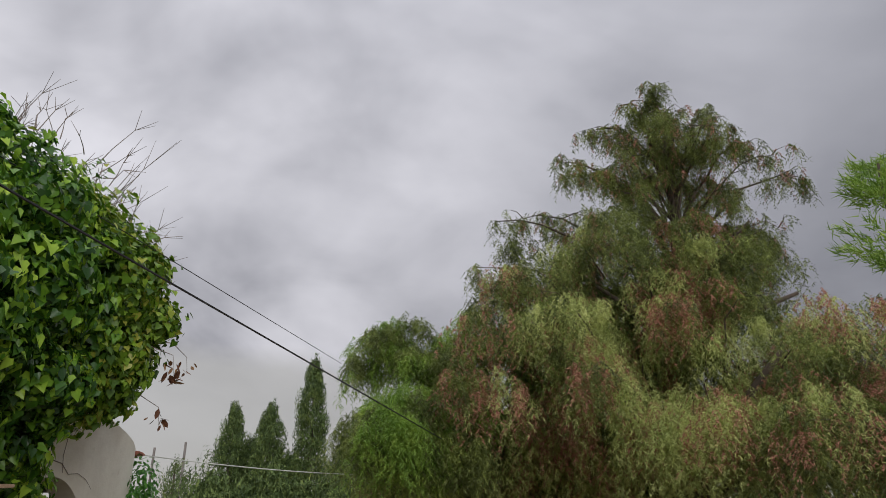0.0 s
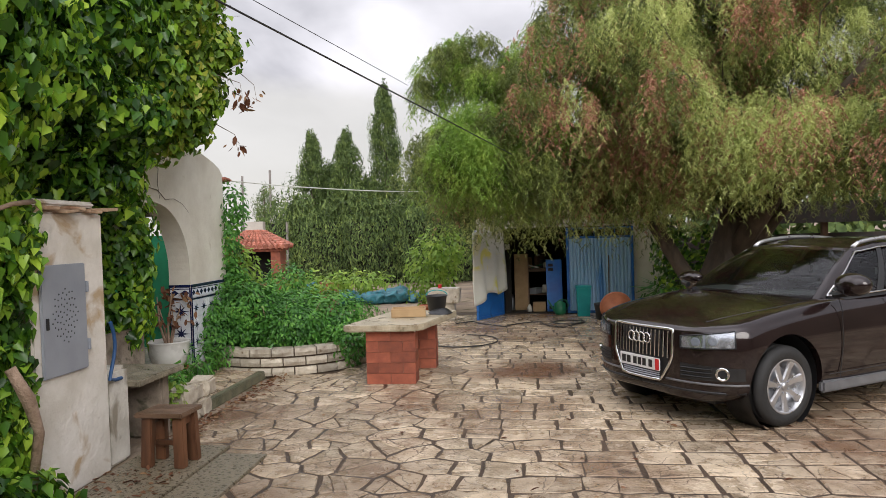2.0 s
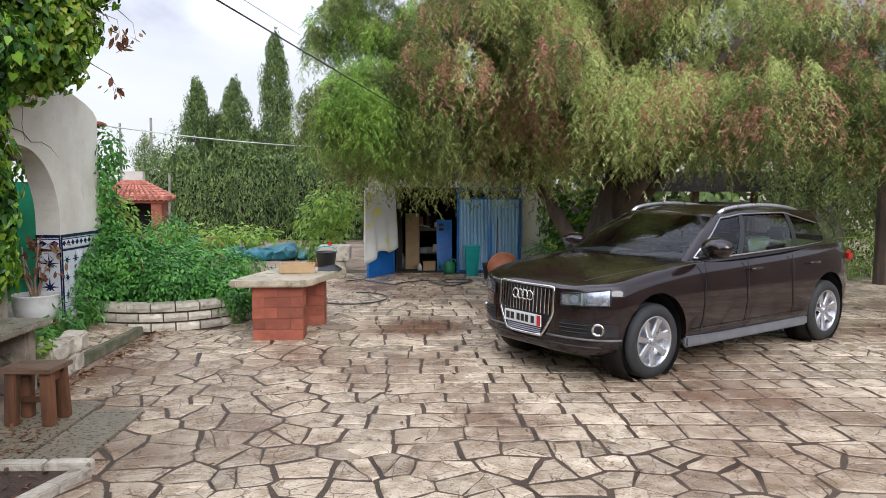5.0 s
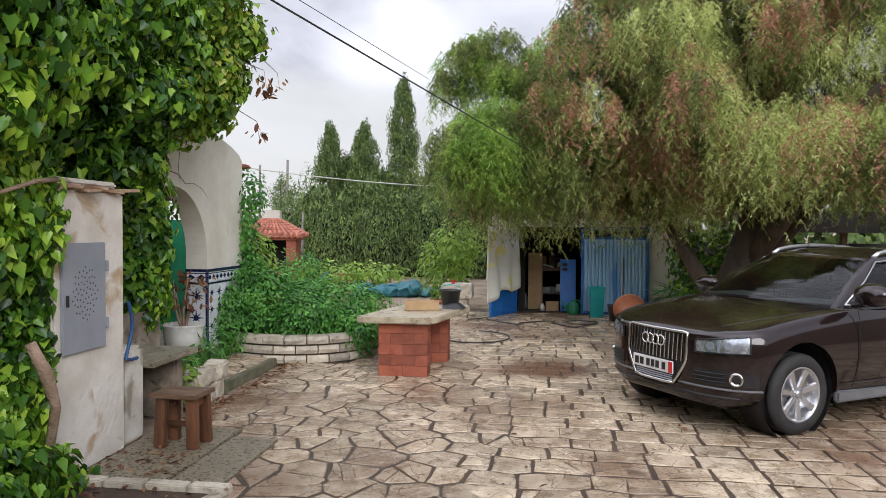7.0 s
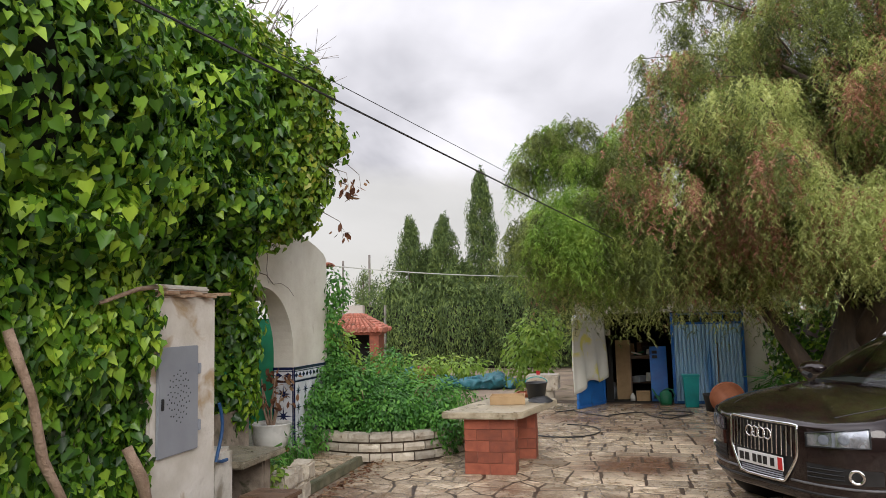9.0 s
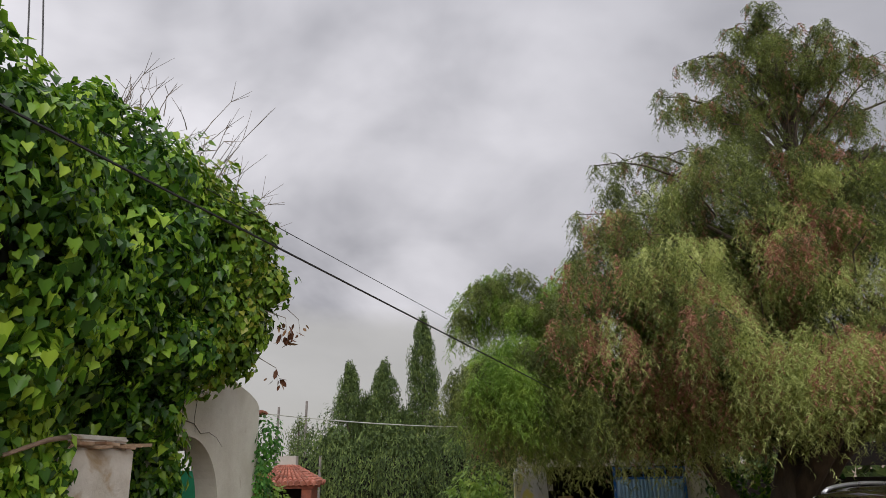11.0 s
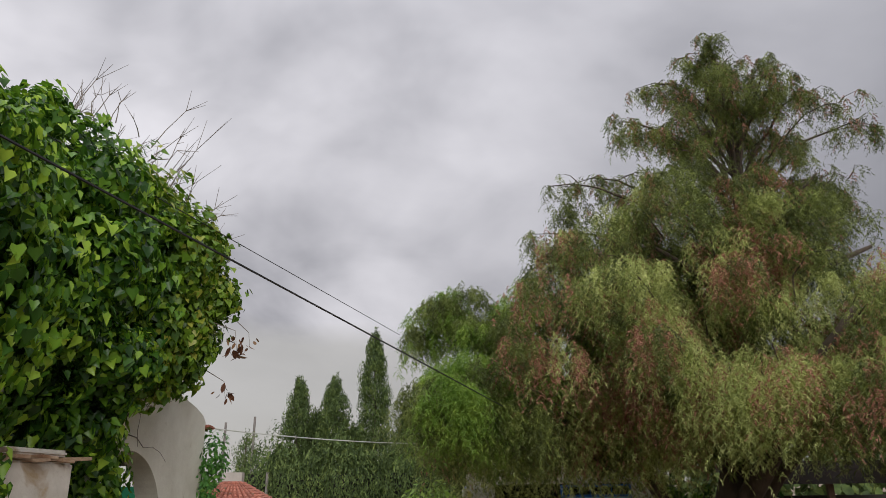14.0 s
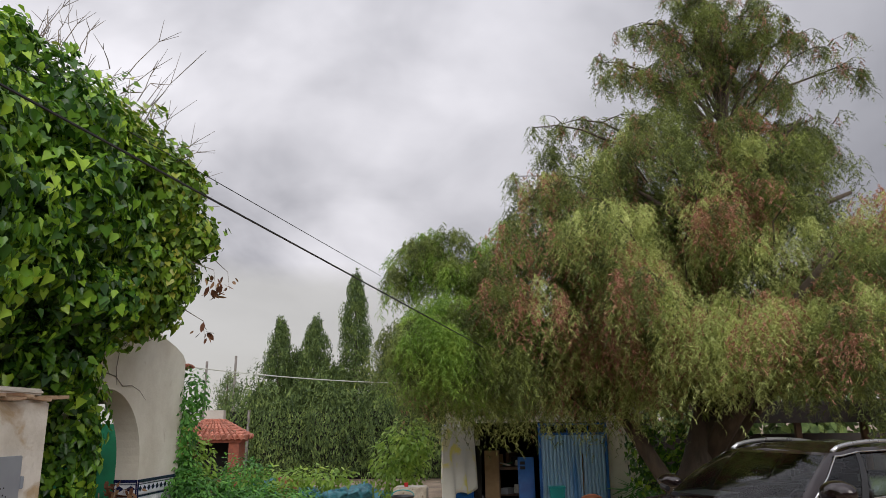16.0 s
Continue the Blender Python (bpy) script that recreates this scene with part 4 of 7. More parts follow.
# low front row of the weeping skirt
main_lobes = np.concatenate([main_lobes, np.stack([np.linspace(-0.9, 8.8, 40), 9.8 + 0.5 * np.sin(np.arange(40) * 2.1), np.where(np.linspace(-0.9, 8.8, 40) < 1.7, 2.42, 2.95) + 0.12 * np.sin(np.arange(40) * 1.7)], 1)])
bush_lobes = np.concatenate([lobes(26, (-0.6, 11.9, 4.15), (1.1, 0.9, 0.6), 10.0), lobes(20, (0.6, 11.9, 4.2), (0.95, 0.9, 0.9), 11.0), lobes(14, (-0.2, 11.6, 3.1), (1.0, 0.8, 0.5), 11.5)])
low_lobes = lobes(30, (-0.62, 10.6, 2.75), (0.88, 0.9, 0.72), 12.0)
main_lobes = np.concatenate([main_lobes, lobes(26, (4.2, 12.4, 4.1), (3.0, 1.3, 1.5), 15.0)])
main_lobes = np.concatenate([main_lobes, np.stack([np.linspace(-0.9, 2.4, 22), 10.4 + 0.3 * np.sin(np.arange(22) * 2.3), 2.50 + 0.16 * np.sin(np.arange(22) * 1.9)], 1)])
# towards the garage the skirt hangs close in front of it
back = np.clip((2.6 - main_lobes[:, 0]) / 1.2, 0, 1) * np.clip((3.5 - main_lobes[:, 2]) / 0.6, 0, 1)
back = 1 + back * np.clip(12.1 / main_lobes[:, 1] - 1, 0, 0.20)
main_lobes[:, :2] *= back[:, None]
main_lobes[:, 2] = 1.74 + (main_lobes[:, 2] - 1.74) * back
# which boughs are pale with painted-in light, and which are rusty with berries
draw = np.random.default_rng(88).random((2, len(main_lobes)))
mx_, mz_ = main_lobes[:, 0], main_lobes[:, 2]
patchy = np.array([noise.noise(Vector(p) * 0.8) for p in main_lobes])
pale = draw[0] < 0.26 + 0.30 * np.exp(-((mx_ - 1.4) / 1.6) ** 2) * (mz_ < 5.4) + 0.75 * np.exp(-((mx_ - 3.3) / 1.1) ** 2 - ((mz_ - 3.0) / 0.9) ** 2) + 0.5 * patchy * (mz_ < 4.4)
rusty = draw[1] < 0.34 + 0.6 * np.exp(-((mx_ - 1.8) / 1.2) ** 2 - ((mz_ - 3.1) / 1.1) ** 2) + 0.45 * np.exp(-((mx_ - 6.6) / 1.6) ** 2) - 0.10 * (mz_ > 5)
crown_main = boughs(main_lobes, 12, 0.55, 31)
dark = ~pale
low_ = mz_ < 3.15
pepper_spray(4600, boughs(main_lobes[dark & ~low_], 40, 0.46, 34), tree, L_PEPPER, 0.50, 0.060, 21)
pepper_spray(4600, boughs(main_lobes[dark & low_], 40, 0.46, 44), tree, L_PEPPER, 0.72, 0.060, 41)
pepper_spray(3000, boughs(main_lobes[pale & ~low_], 48, 0.48, 35), tree, L_PALE_LIT, 0.58, 0.060, 27)
pepper_spray(2800, boughs(main_lobes[pale & low_], 48, 0.48, 45), tree, L_PALE_LIT, 0.72, 0.060, 47)
pepper_spray(5600, boughs(main_lobes[rusty], 34, 0.46, 36), tree, L_BERRY, 0.52, 0.042, 22, "fruiting_foliage", 1.7, frond=0.11)
pepper_spray(1500, boughs(bush_lobes[::2], 40, 0.36, 39), tree, L_PEPPER, 0.40, 0.060, 25)
pepper_spray(1000, boughs(bush_lobes[1::2], 40, 0.36, 49), tree, L_BRIGHT, 0.40, 0.060, 28)
pepper_spray(1300, boughs(low_lobes[::2], 40, 0.34, 40), tree, L_BRIGHT, 0.66, 0.056, 26)
pepper_spray(1100, boughs(low_lobes[1::2], 40, 0.34, 42), tree, L_PEPPER, 0.62, 0.056, 29)

# the shaded inside of the crown
inner = np.concatenate([lobes(26, (4.4, 12.3, 3.5), (2.9, 1.2, 1.4), 16.0, -0.9), lobes(16, (1.9, 12.9, 3.7), (1.6, 0.7, 1.3), 17.0, -0.9), lobes(12, (3.3, 12.1, 5.2), (1.4, 0.9, 1.2), 18.0, -0.9), lobes(10, (7.3, 12.4, 3.6), (1.6, 0.9, 1.3), 19.0, -0.9)])
pepper_spray(1500, boughs(inner, 30, 0.5, 50), tree, L_PEPPER, 0.6, 0.10, 51, thin=1.5)

# arching branches of the open top
g = np.random.default_rng(77)
tips = [(4.3, 9.3), (2.75, 8.75), (3.2, 9.0), (5.1, 8.35), (5.5, 8.2), (6.35, 7.6), (5.75, 6.85), (1.95, 7.65), (0.75, 6.7), (0.5, 6.05), (5.9, 6.0), (1.3, 7.0), (3.7, 9.15), (4.8, 8.8), (6.1, 6.6), (2.3, 8.1)]
tips = [(x, 11.9 + g.uniform(-0.9, 0.9), z) for x, z in tips]
for x, y, z in list(tips) * 3:
    k = g.uniform(0.35, 0.95)
    tips.append((4.15 + (x - 4.15) * k + g.normal(0, 0.15), 11.9 + g.uniform(-1.3, 1.2), z - g.uniform(0.2, 1.3)))
bm, roots = bmesh.new(), []


def arch(p0, p2, rise, r0, n=8):
    p1 = p0.lerp(p2, 0.55)
    p1.z = max(p0.z, p2.z) + rise
    pts = [p0 * (1 - t) ** 2 + p1 * 2 * t * (1 - t) + p2 * t * t for t in np.linspace(0, 1, n)]
    pts = [p + Vector(g.normal(0, 0.03, 3)) * (0 < i) for i, p in enumerate(pts)]
    tube(pts, [r0 * (1 - 0.85 * i / (n - 1)) for i in range(n)], 5, bm, False)
    return pts


for k, (x, y, z) in enumerate(tips):
    tip = Vector((x, y, z)) - TB
    zs = min(max(tip.z - g.uniform(1.0, 2.0), 4.4), 7.6)
    start = Vector((0.88 + 0.05 * (zs - 4.4), -0.05 * (zs - 4.4), zs))
    pts = arch(start, tip, 0.25, 0.042 if k < 16 else 0.028)
    for q in pts[3:]:
        roots += [q + Vector(g.normal(0, 0.05, 3)) for _ in range(6 if k < 16 else 3)]
        end = q + Vector((g.normal(0, 0.28), g.normal(0, 0.28), g.uniform(-0.10, 0.15)))
        roots += [v for v in arch(q, end, 0.10, 0.010, 4)[1:]] * (2 if k < 16 else 1)
roots = np.array(roots)
pepper_spray(3600, roots, tree, L_PEPPER, 0.36, 0.052, 23)
pepper_spray(520, roots, tree, L_BERRY, 0.30, 0.038, 24, "fruiting_foliage", 1.7, frond=0.10)
for i in g.choice(len(crown_main), 110, replace=False):
    p = Vector(crown_main[i])
    arch(p * 0.7 + Vector((0.9, 0, p.z + 0.1)) * 0.3 - Vector((0, 0, 0.5)), p, 0.2, 0.016, 5)
tagged(part("branchwork", bm, M_BARK, tree), kind="stuff")


def cypress(x, y, h, r, n, seed):
    c = thing("cypress", "tall narrow dark green cypress tree", "tree", (x, y, 0), group="cypress hedge")
    part("trunk", tube([(0, 0, -0.05), (0, 0, h * 0.5), (0, 0, h * 0.93)], [0.13, 0.08, 0.02], 6), M_BARK, c)
    g = np.random.default_rng(seed)
    n = int(n * 4.4)
    m = int(32 * h)
    tc = g.random(m) ** 0.9 * 0.97
    ac = g.uniform(0, 2 * np.pi, m)
    prof = np.minimum(1, (1 - tc) * 5.0) ** 0.75 * (0.62 + 0.38 * (1 - tc)) * (0.75 + 0.25 * np.minimum(1, tc * 6))
    rc = r * prof * g.uniform(0.5, 1.1, m)
    centre = np.stack([rc * np.cos(ac), rc * np.sin(ac), 0.15 + tc * (h - 0.42)], 1)
    size = np.stack([0.20 * prof + 0.05, 0.20 * prof + 0.05, g.uniform(0.28, 0.55, m)], 1)
    i = g.integers(0, m, n)
    d = g.normal(size=(n, 3))
    d /= np.linalg.norm(d, axis=1, keepdims=True)
    P = centre[i] + d * size[i] * (1 - 0.35 * g.random(n) ** 2)[:, None]
    P[:, 2] = np.maximum(P[:, 2], 0.05)
    N = d + g.normal(0, 0.4, (n, 3))
    D = np.stack([0.35 * d[:, 0], 0.35 * d[:, 1], np.full(n, 1.0)], 1) + g.normal(0, 0.25, (n, 3))
    leaves("crown", P, N, D, g.uniform(0.05, 0.14, n), L_CYPRESS, c, NARROW_SHAPE * (2.2, 1), 0.1)
    return c


for x, y, h, r, n in ((-4.85, 25.0, 7.15, 0.66, 7000), (-7.62, 25.2, 5.55, 0.55, 5000), (-6.28, 25.0, 5.6, 0.66, 6000), (-3.85, 25.6, 4.5, 0.5, 4500),
                      (-7.05, 25.5, 4.5, 0.6, 4500), (-8.35, 25.4, 3.2, 0.55, 3500), (-5.6, 25.3, 3.9, 0.7, 4500), (-3.1, 25.2, 3.6, 0.8, 4500),
                      (-2.2, 25.4, 3.9, 0.7, 4000), (-9.0, 25.6, 1.9, 0.6, 3000), (-12.6, 33.5, 4.3, 0.7, 2500), (-1.2, 25.6, 3.6, 0.8, 3500), (-0.2, 25.4, 3.5, 0.8, 3500)):
    cypress(x, y, h, r, n, int(abs(x) * 100))
hedge = thing("hedge", "dense dark green conifer hedge", "hedge", kind="stuff")
p, o = [], []
for k in range(16):
    a, b = on_blob(4000, (-8.7 + 0.62 * k, 24.3 + 0.3 * math.sin(k * 2.1), 1.25 + 0.25 * math.sin(k * 1.7)), (0.8, 0.7, 1.95), 0.4, 0.3, k * 3.3)
    p.append(a), o.append(b)
p, o = np.concatenate(p), np.concatenate(o)
keep = p[:, 2] > 0.0
leaves("hedge_leaves", p[keep], o[keep] + rng.normal(0, 0.4, o[keep].shape), np.array([0, 0, 1.0]) + rng.normal(0, 0.4, o[keep].shape), rng.uniform(0.07, 0.18, keep.sum()), L_CYPRESS, hedge, NARROW_SHAPE * (2.0, 1))
# near-black box painted as the shade inside the hedge
part("hedge_core", roughen(box(-9.0, 1.2, 24.3, 24.9, -0.03, 2.1), 0.2, 1.5), M_SHADE, hedge)


def bush(name, label, category, blobs, material, size, shape, group="", core=None):
    b = thing(name, label, category, group=group)
    p, o = [], []
    for n, c, r, s in blobs:
        x, y = on_blob(n, c, r, 0.5, 0.35, s)
        p.append(x), o.append(y)
    p, o = np.concatenate(p), np.concatenate(o)
    k = p[:, 2] > 0.02
    p, o = p[k], o[k]
    leaves("leaves", p, o + rng.normal(0, 0.45, p.shape) + (0, 0, 0.35), np.stack([o[:, 0], o[:, 1], o[:, 2] - 0.7], 1) + rng.normal(0, 0.5, p.shape), size * rng.uniform(0.6, 1.35, len(p)), material, b, shape)
    return b


# ---------- ivy ----------
ivy = thing("ivy", "glossy green ivy over the wall, overhanging the yard", "ivy")
p, o, s = [], [], []


def ivy_wall(n, x, y0, y1, z0, z1, depth, out=(1, 0, 0.15), size=0.11):
    y, z = rng.uniform(y0, y1, n), rng.uniform(z0, z1, n)
    w = np.array([noise.noise(Vector((0, a * 1.4, b * 1.4))) for a, b in zip(y, z)])
    q = np.stack([x + depth * (0.45 + 0.8 * w) + rng.uniform(-0.12, 0.05, n), y, z], 1)
    p.append(q), o.append(np.tile(out, (n, 1))), s.append(size * rng.uniform(0.55, 1.25, n))


def ivy_blob(n, c, r, seed, size, low=-1.0, lump=0.3):
    a, b = on_blob(n, c, r, 0.3, lump, seed, low)
    p.append(a), o.append(b + (0, 0, 0.25)), s.append(size * rng.uniform(0.55, 1.25, len(a)))


ivy_wall(8500, -3.30, 0.6, 3.2, 0.0, 4.2, 0.30, size=0.078)
ivy_wall(6200, -3.28, 3.0, 4.27, 0.0, 2.3, 0.22, size=0.083)
ivy_blob(13000, (-3.75, 3.5, 3.25), (0.95, 1.9, 1.3), 3.1, 0.083)
ivy_blob(16500, (-4.12, 5.2, 3.45), (1.15, 1.5, 1.45), 4.1, 0.080)
ivy_blob(1500, (-3.12, 3.3, 0.12), (0.38, 1.0, 0.35), 9.4, 0.085)
ivy_blob(1100, (-3.9, 4.9, 2.15), (0.6, 0.5, 0.35), 4.4, 0.085)
for k in range(60):
    d_ = np.random.default_rng(300 + k).normal(size=3)
    d_ /= np.linalg.norm(d_)
    d_[0] = abs(d_[0])
    c_, r_ = (((-4.05, 5.2, 3.4), (1.1, 1.45, 1.45)), ((-3.75, 3.5, 3.25), (0.9, 1.85, 1.25)))[k % 2]
    rr_ = 0.18 + 0.16 * ((k * 37) % 10) / 10
    ivy_blob(280, np.array(c_) + d_ * np.array(r_), (rr_, rr_, rr_ * 0.9), 60.0 + k, 0.083, lump=0.35)
ivy_wall(1800, -3.98, 5.15, 6.40, 0.9, 2.6, 0.24, (0.9, -0.4, 0.1), 0.09)
ivy_blob(3200, (-3.92, 6.42, 1.62), (0.34, 0.42, 1.10), 8.8, 0.08, lump=0.3)
P, O, SZ = np.concatenate(p), np.concatenate(o), np.concatenate(s)
D = np.array([0.1, 0, -1.0]) + rng.normal(0, 0.45, P.shape)
leaves("leaves", P, O + rng.normal(0, 0.42, P.shape), D, SZ, L_IVY, ivy, IVY_SHAPE, 0.30)
p, o, s = [], [], []
ivy_blob(12500, (-4.36, 6.75, 3.72), (1.33, 1.30, 1.20), 6.1, 0.075, lump=0.16)
ivy_blob(6000, (-4.3, 5.9, 3.9), (1.3, 1.3, 1.15), 7.1, 0.075)
for k in range(64):
    # bulging tufts of young growth
    d_ = np.random.default_rng(100 + k).normal(size=3)
    d_ /= np.linalg.norm(d_)
    d_[0] = abs(d_[0])
    rr_ = 0.20 + 0.16 * ((k * 37) % 10) / 10
    ivy_blob(240, np.array((-4.36, 6.75, 3.72)) + d_ * np.array((1.27, 1.24, 1.15)), (rr_, rr_, rr_ * 0.9), 20.0 + k, 0.08, lump=0.35)
P, O, SZ = np.concatenate(p), np.concatenate(o), np.concatenate(s)
D = np.array([0.1, 0, -1.0]) + rng.normal(0, 0.45, P.shape)
leaves("small_leaves", P, O + rng.normal(0, 0.42, P.shape), D, SZ, L_IVYTOP, ivy, IVY_SHAPE, label="smaller yellow-green leaves on the outer growth")
# near-black lumps stand in for the shade between the ivy leaves
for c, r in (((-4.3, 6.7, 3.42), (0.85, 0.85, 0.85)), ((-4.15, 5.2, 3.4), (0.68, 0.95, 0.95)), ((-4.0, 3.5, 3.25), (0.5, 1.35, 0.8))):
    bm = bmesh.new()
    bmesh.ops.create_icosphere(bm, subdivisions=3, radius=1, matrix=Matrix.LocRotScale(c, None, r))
    part("shaded_core", roughen(bm, 0.12, 1.5), M_SHADE, ivy, "near-black lump in place of the shade among the leaves")

# ---------- car ----------
M_PAINT = mat("dark_brown_metallic_paint", (0.0135, 0.0078, 0.0075), (0.019, 0.011, 0.0105), 3, (0.16, 0.22), 0.0, 200, metal=0.3, coat=1.0)
M_PAINT.node_tree.nodes["Principled BSDF"].inputs["Specular IOR Level"].default_value = 0.08
M_CHROME = mat("chrome", (0.62, 0.62, 0.62), (0.7, 0.7, 0.7), 3, (0.10, 0.2), 0, metal=1.0)
M_ALLOY = mat("silver_alloy", (0.50, 0.50, 0.51), (0.58, 0.58, 0.59), 5, (0.25, 0.4), 0, metal=0.85)
M_REFLECTOR = mat("lamp_reflector", (0.50, 0.51, 0.53), (0.70, 0.71, 0.73), 14, (0.12, 0.3), 0.1, 30, metal=0.8)
M_TYRE = mat("tyre_rubber", (0.012, 0.012, 0.012), (0.03, 0.029, 0.028), 8, (0.55, 0.8), 0.3, 60)
M_TRIM = mat("black_trim", (0.010, 0.010, 0.011), (0.018, 0.018, 0.019), 8, (0.3, 0.5), 0.05)
M_SILL = mat("grey_sill_trim", (0.11, 0.11, 0.115), (0.15, 0.15, 0.155), 8, (0.4, 0.55), 0.05)
M_WINDOW = glass_mat("tinted_window", (0.78, 0.86, 0.82))
M_LAMPGLASS = glass_mat("clear_lamp_glass", (0.92, 0.94, 0.96))
M_PLATE = mat("white_plate", (0.72, 0.72, 0.70), (0.78, 0.78, 0.76), 8, (0.3, 0.5), 0)
M_SEAT = mat("dark_seat_cloth", (0.016, 0.016, 0.017), (0.03, 0.03, 0.032), 12, (0.8, 0.95), 0.1)
M_TAIL = mat("red_lamp", (0.25, 0.008, 0.008), (0.35, 0.015, 0.012), 5, (0.1, 0.2), 0, coat=1.0)
HUBF, HUBR = Vector((2.17, 6.25)), Vector((4.68, 7.85))
fwd = (HUBF - HUBR).normalized()
lef = Vector((-fwd.y, fwd.x))
WB = (HUBF - HUBR).length
mid = (HUBF + HUBR) / 2 - lef * 0.90
car = thing("car", "dark brown metallic estate car wet with rain", "car", (mid.x, mid.y, 0), math.degrees(math.atan2(fwd.y, fwd.x)))
FX, RX, WR = WB / 2, -WB / 2, 0.345
# stations along the body: x, half width, underside, sill, widest height, shoulder, top at the side, top in the middle
ST = [(-2.26, 0.60, 0.45, 0.50, 0.75, 1.02, 1.08, 1.10), (-2.20, 0.78, 0.36, 0.44, 0.73, 1.02, 1.09, 1.12), (-1.95, 0.89, 0.29, 0.38, 0.70, 1.00, 1.10, 1.13),
      (-1.49, 0.935, 0.26, 0.35, 0.68, 0.98, 1.10, 1.12), (-0.8, 0.93, 0.24, 0.33, 0.66, 0.96, 1.07, 1.09), (0.0, 0.93, 0.24, 0.33, 0.65, 0.95, 1.05, 1.07),
      (0.62, 0.93, 0.24, 0.33, 0.65, 0.94, 1.035, 1.06), (0.95, 0.93, 0.25, 0.34, 0.65, 0.93, 1.03, 1.07), (1.49, 0.94, 0.27, 0.37, 0.66, 0.90, 0.975, 1.03),
      (1.72, 0.935, 0.27, 0.37, 0.65, 0.875, 0.94, 1.00),
      (1.92, 0.925, 0.26, 0.35, 0.62, 0.845, 0.90, 0.965), (2.06, 0.835, 0.25, 0.33, 0.60, 0.825, 0.875, 0.93), (2.15, 0.70, 0.25, 0.32, 0.58, 0.81, 0.855, 0.90), (2.22, 0.54, 0.26, 0.32, 0.56, 0.795, 0.84, 0.875), (2.255, 0.34, 0.27, 0.33, 0.55, 0.78, 0.82, 0.845)]


def body_section(st):
    x, w, zb, zs, zm, zsh, zt, zc = st
    half = [(0, zb), (w * 0.86, zb), (w * 0.975, zs), (w * 0.995, (zs + zm) / 2), (w, zm), (w * 0.985, zsh), (w * 0.90, zt), (w * 0.5, zt + (zc - zt) * 0.75), (0, zc)]
    return [(x, y, z) for y, z in half] + [(x, -y, z) for y, z in half[-2:0:-1]]


bm = bmesh.new()
rings = [[bm.verts.new(c) for c in body_section(st)] for st in ST]
for a, b in zip(rings, rings[1:]):
    for k in range(len(a)):
        bm.faces.new((a[k], a[(k + 1) % len(a)], b[(k + 1) % len(b)], b[k]))
bm.faces.new(rings[0][::-1])
bm.faces.new(rings[-1])
crease = bm.edges.layers.float.new("crease_edge")
for e in bm.edges:
    ks = [r_.index(v) for v in e.verts for r_ in rings if v in r_]
    if ks[0] == ks[1] and ks[0] in (1, 2, 6, 10, 14, 15):
        e[crease] = 0.55 if ks[0] in (6, 10) else 0.7
bmesh.ops.recalc_face_normals(bm, faces=bm.faces)


def baked(bm, cutters=(), levels=2):
    """The mesh after rounding, with round wheel wells cut from it."""
    me = bpy.data.meshes.new("temp")
    bm.to_mesh(me)
    bm.free()
    ob = new("temp", me)
    if levels:
        md = ob.modifiers.new("round", "SUBSURF")
        md.levels = md.render_levels = levels
    cut = []
    for cbm in cutters:
        cm = bpy.data.meshes.new("cut")
        bmesh.ops.recalc_face_normals(cbm, faces=cbm.faces)
        cbm.to_mesh(cm)
        cbm.free()
        co = new("cut", cm)
        cut.append(co)
        md = ob.modifiers.new("well", "BOOLEAN")
        md.operation, md.object, md.solver = "DIFFERENCE", co, "EXACT"
    bpy.context.view_layer.update()
    res = bpy.data.meshes.new_from_object(ob.evaluated_get(bpy.context.evaluated_depsgraph_get()))
    for o2 in [ob] + cut:
        bpy.data.objects.remove(o2)
    return res


def disc_cutter(x, y0, y1, z, r):
    b2 = lathe([(0, 0), (r, 0), (r, y1 - y0), (0, y1 - y0)], 48)
    bmesh.ops.transform(b2, matrix=pose(x, y1, z, 90, 0, 0), verts=b2.verts)
    return b2


cuts = [disc_cutter(x, y0, y1, WR + 0.02, 0.425) for x in (FX, RX) for y0, y1 in ((0.60, 1.1), (-1.1, -0.60))]
me = baked(bm, cuts)
me.polygons.foreach_set("use_smooth", [True] * len(me.polygons))
me.set_sharp_from_angle(angle=radians(38))
body = link("body", me, M_PAINT, car)
# cabin: outline at the belt and at the roof, from the windscreen's middle to the tail
BELT = [(1.12, 0.0), (1.02, 0.45), (0.88, 0.76), (0.62, 0.845), (0.18, 0.875), (-0.76, 0.87), (-1.56, 0.80), (-2.19, 0.58), (-2.25, 0.0)]
ROOF = [(0.34, 0.0), (0.30, 0.40), (0.16, 0.575), (0.05, 0.60), (-0.15, 0.63), (-0.92, 0.625), (-1.62, 0.585), (-2.08, 0.47), (-2.12, 0.0)]
ZB = [1.06, 1.055, 1.045, 1.04, 1.055, 1.085, 1.12, 1.12, 1.12]
ZR = [1.475, 1.47, 1.455, 1.465, 1.50, 1.50, 1.47, 1.43, 1.43]


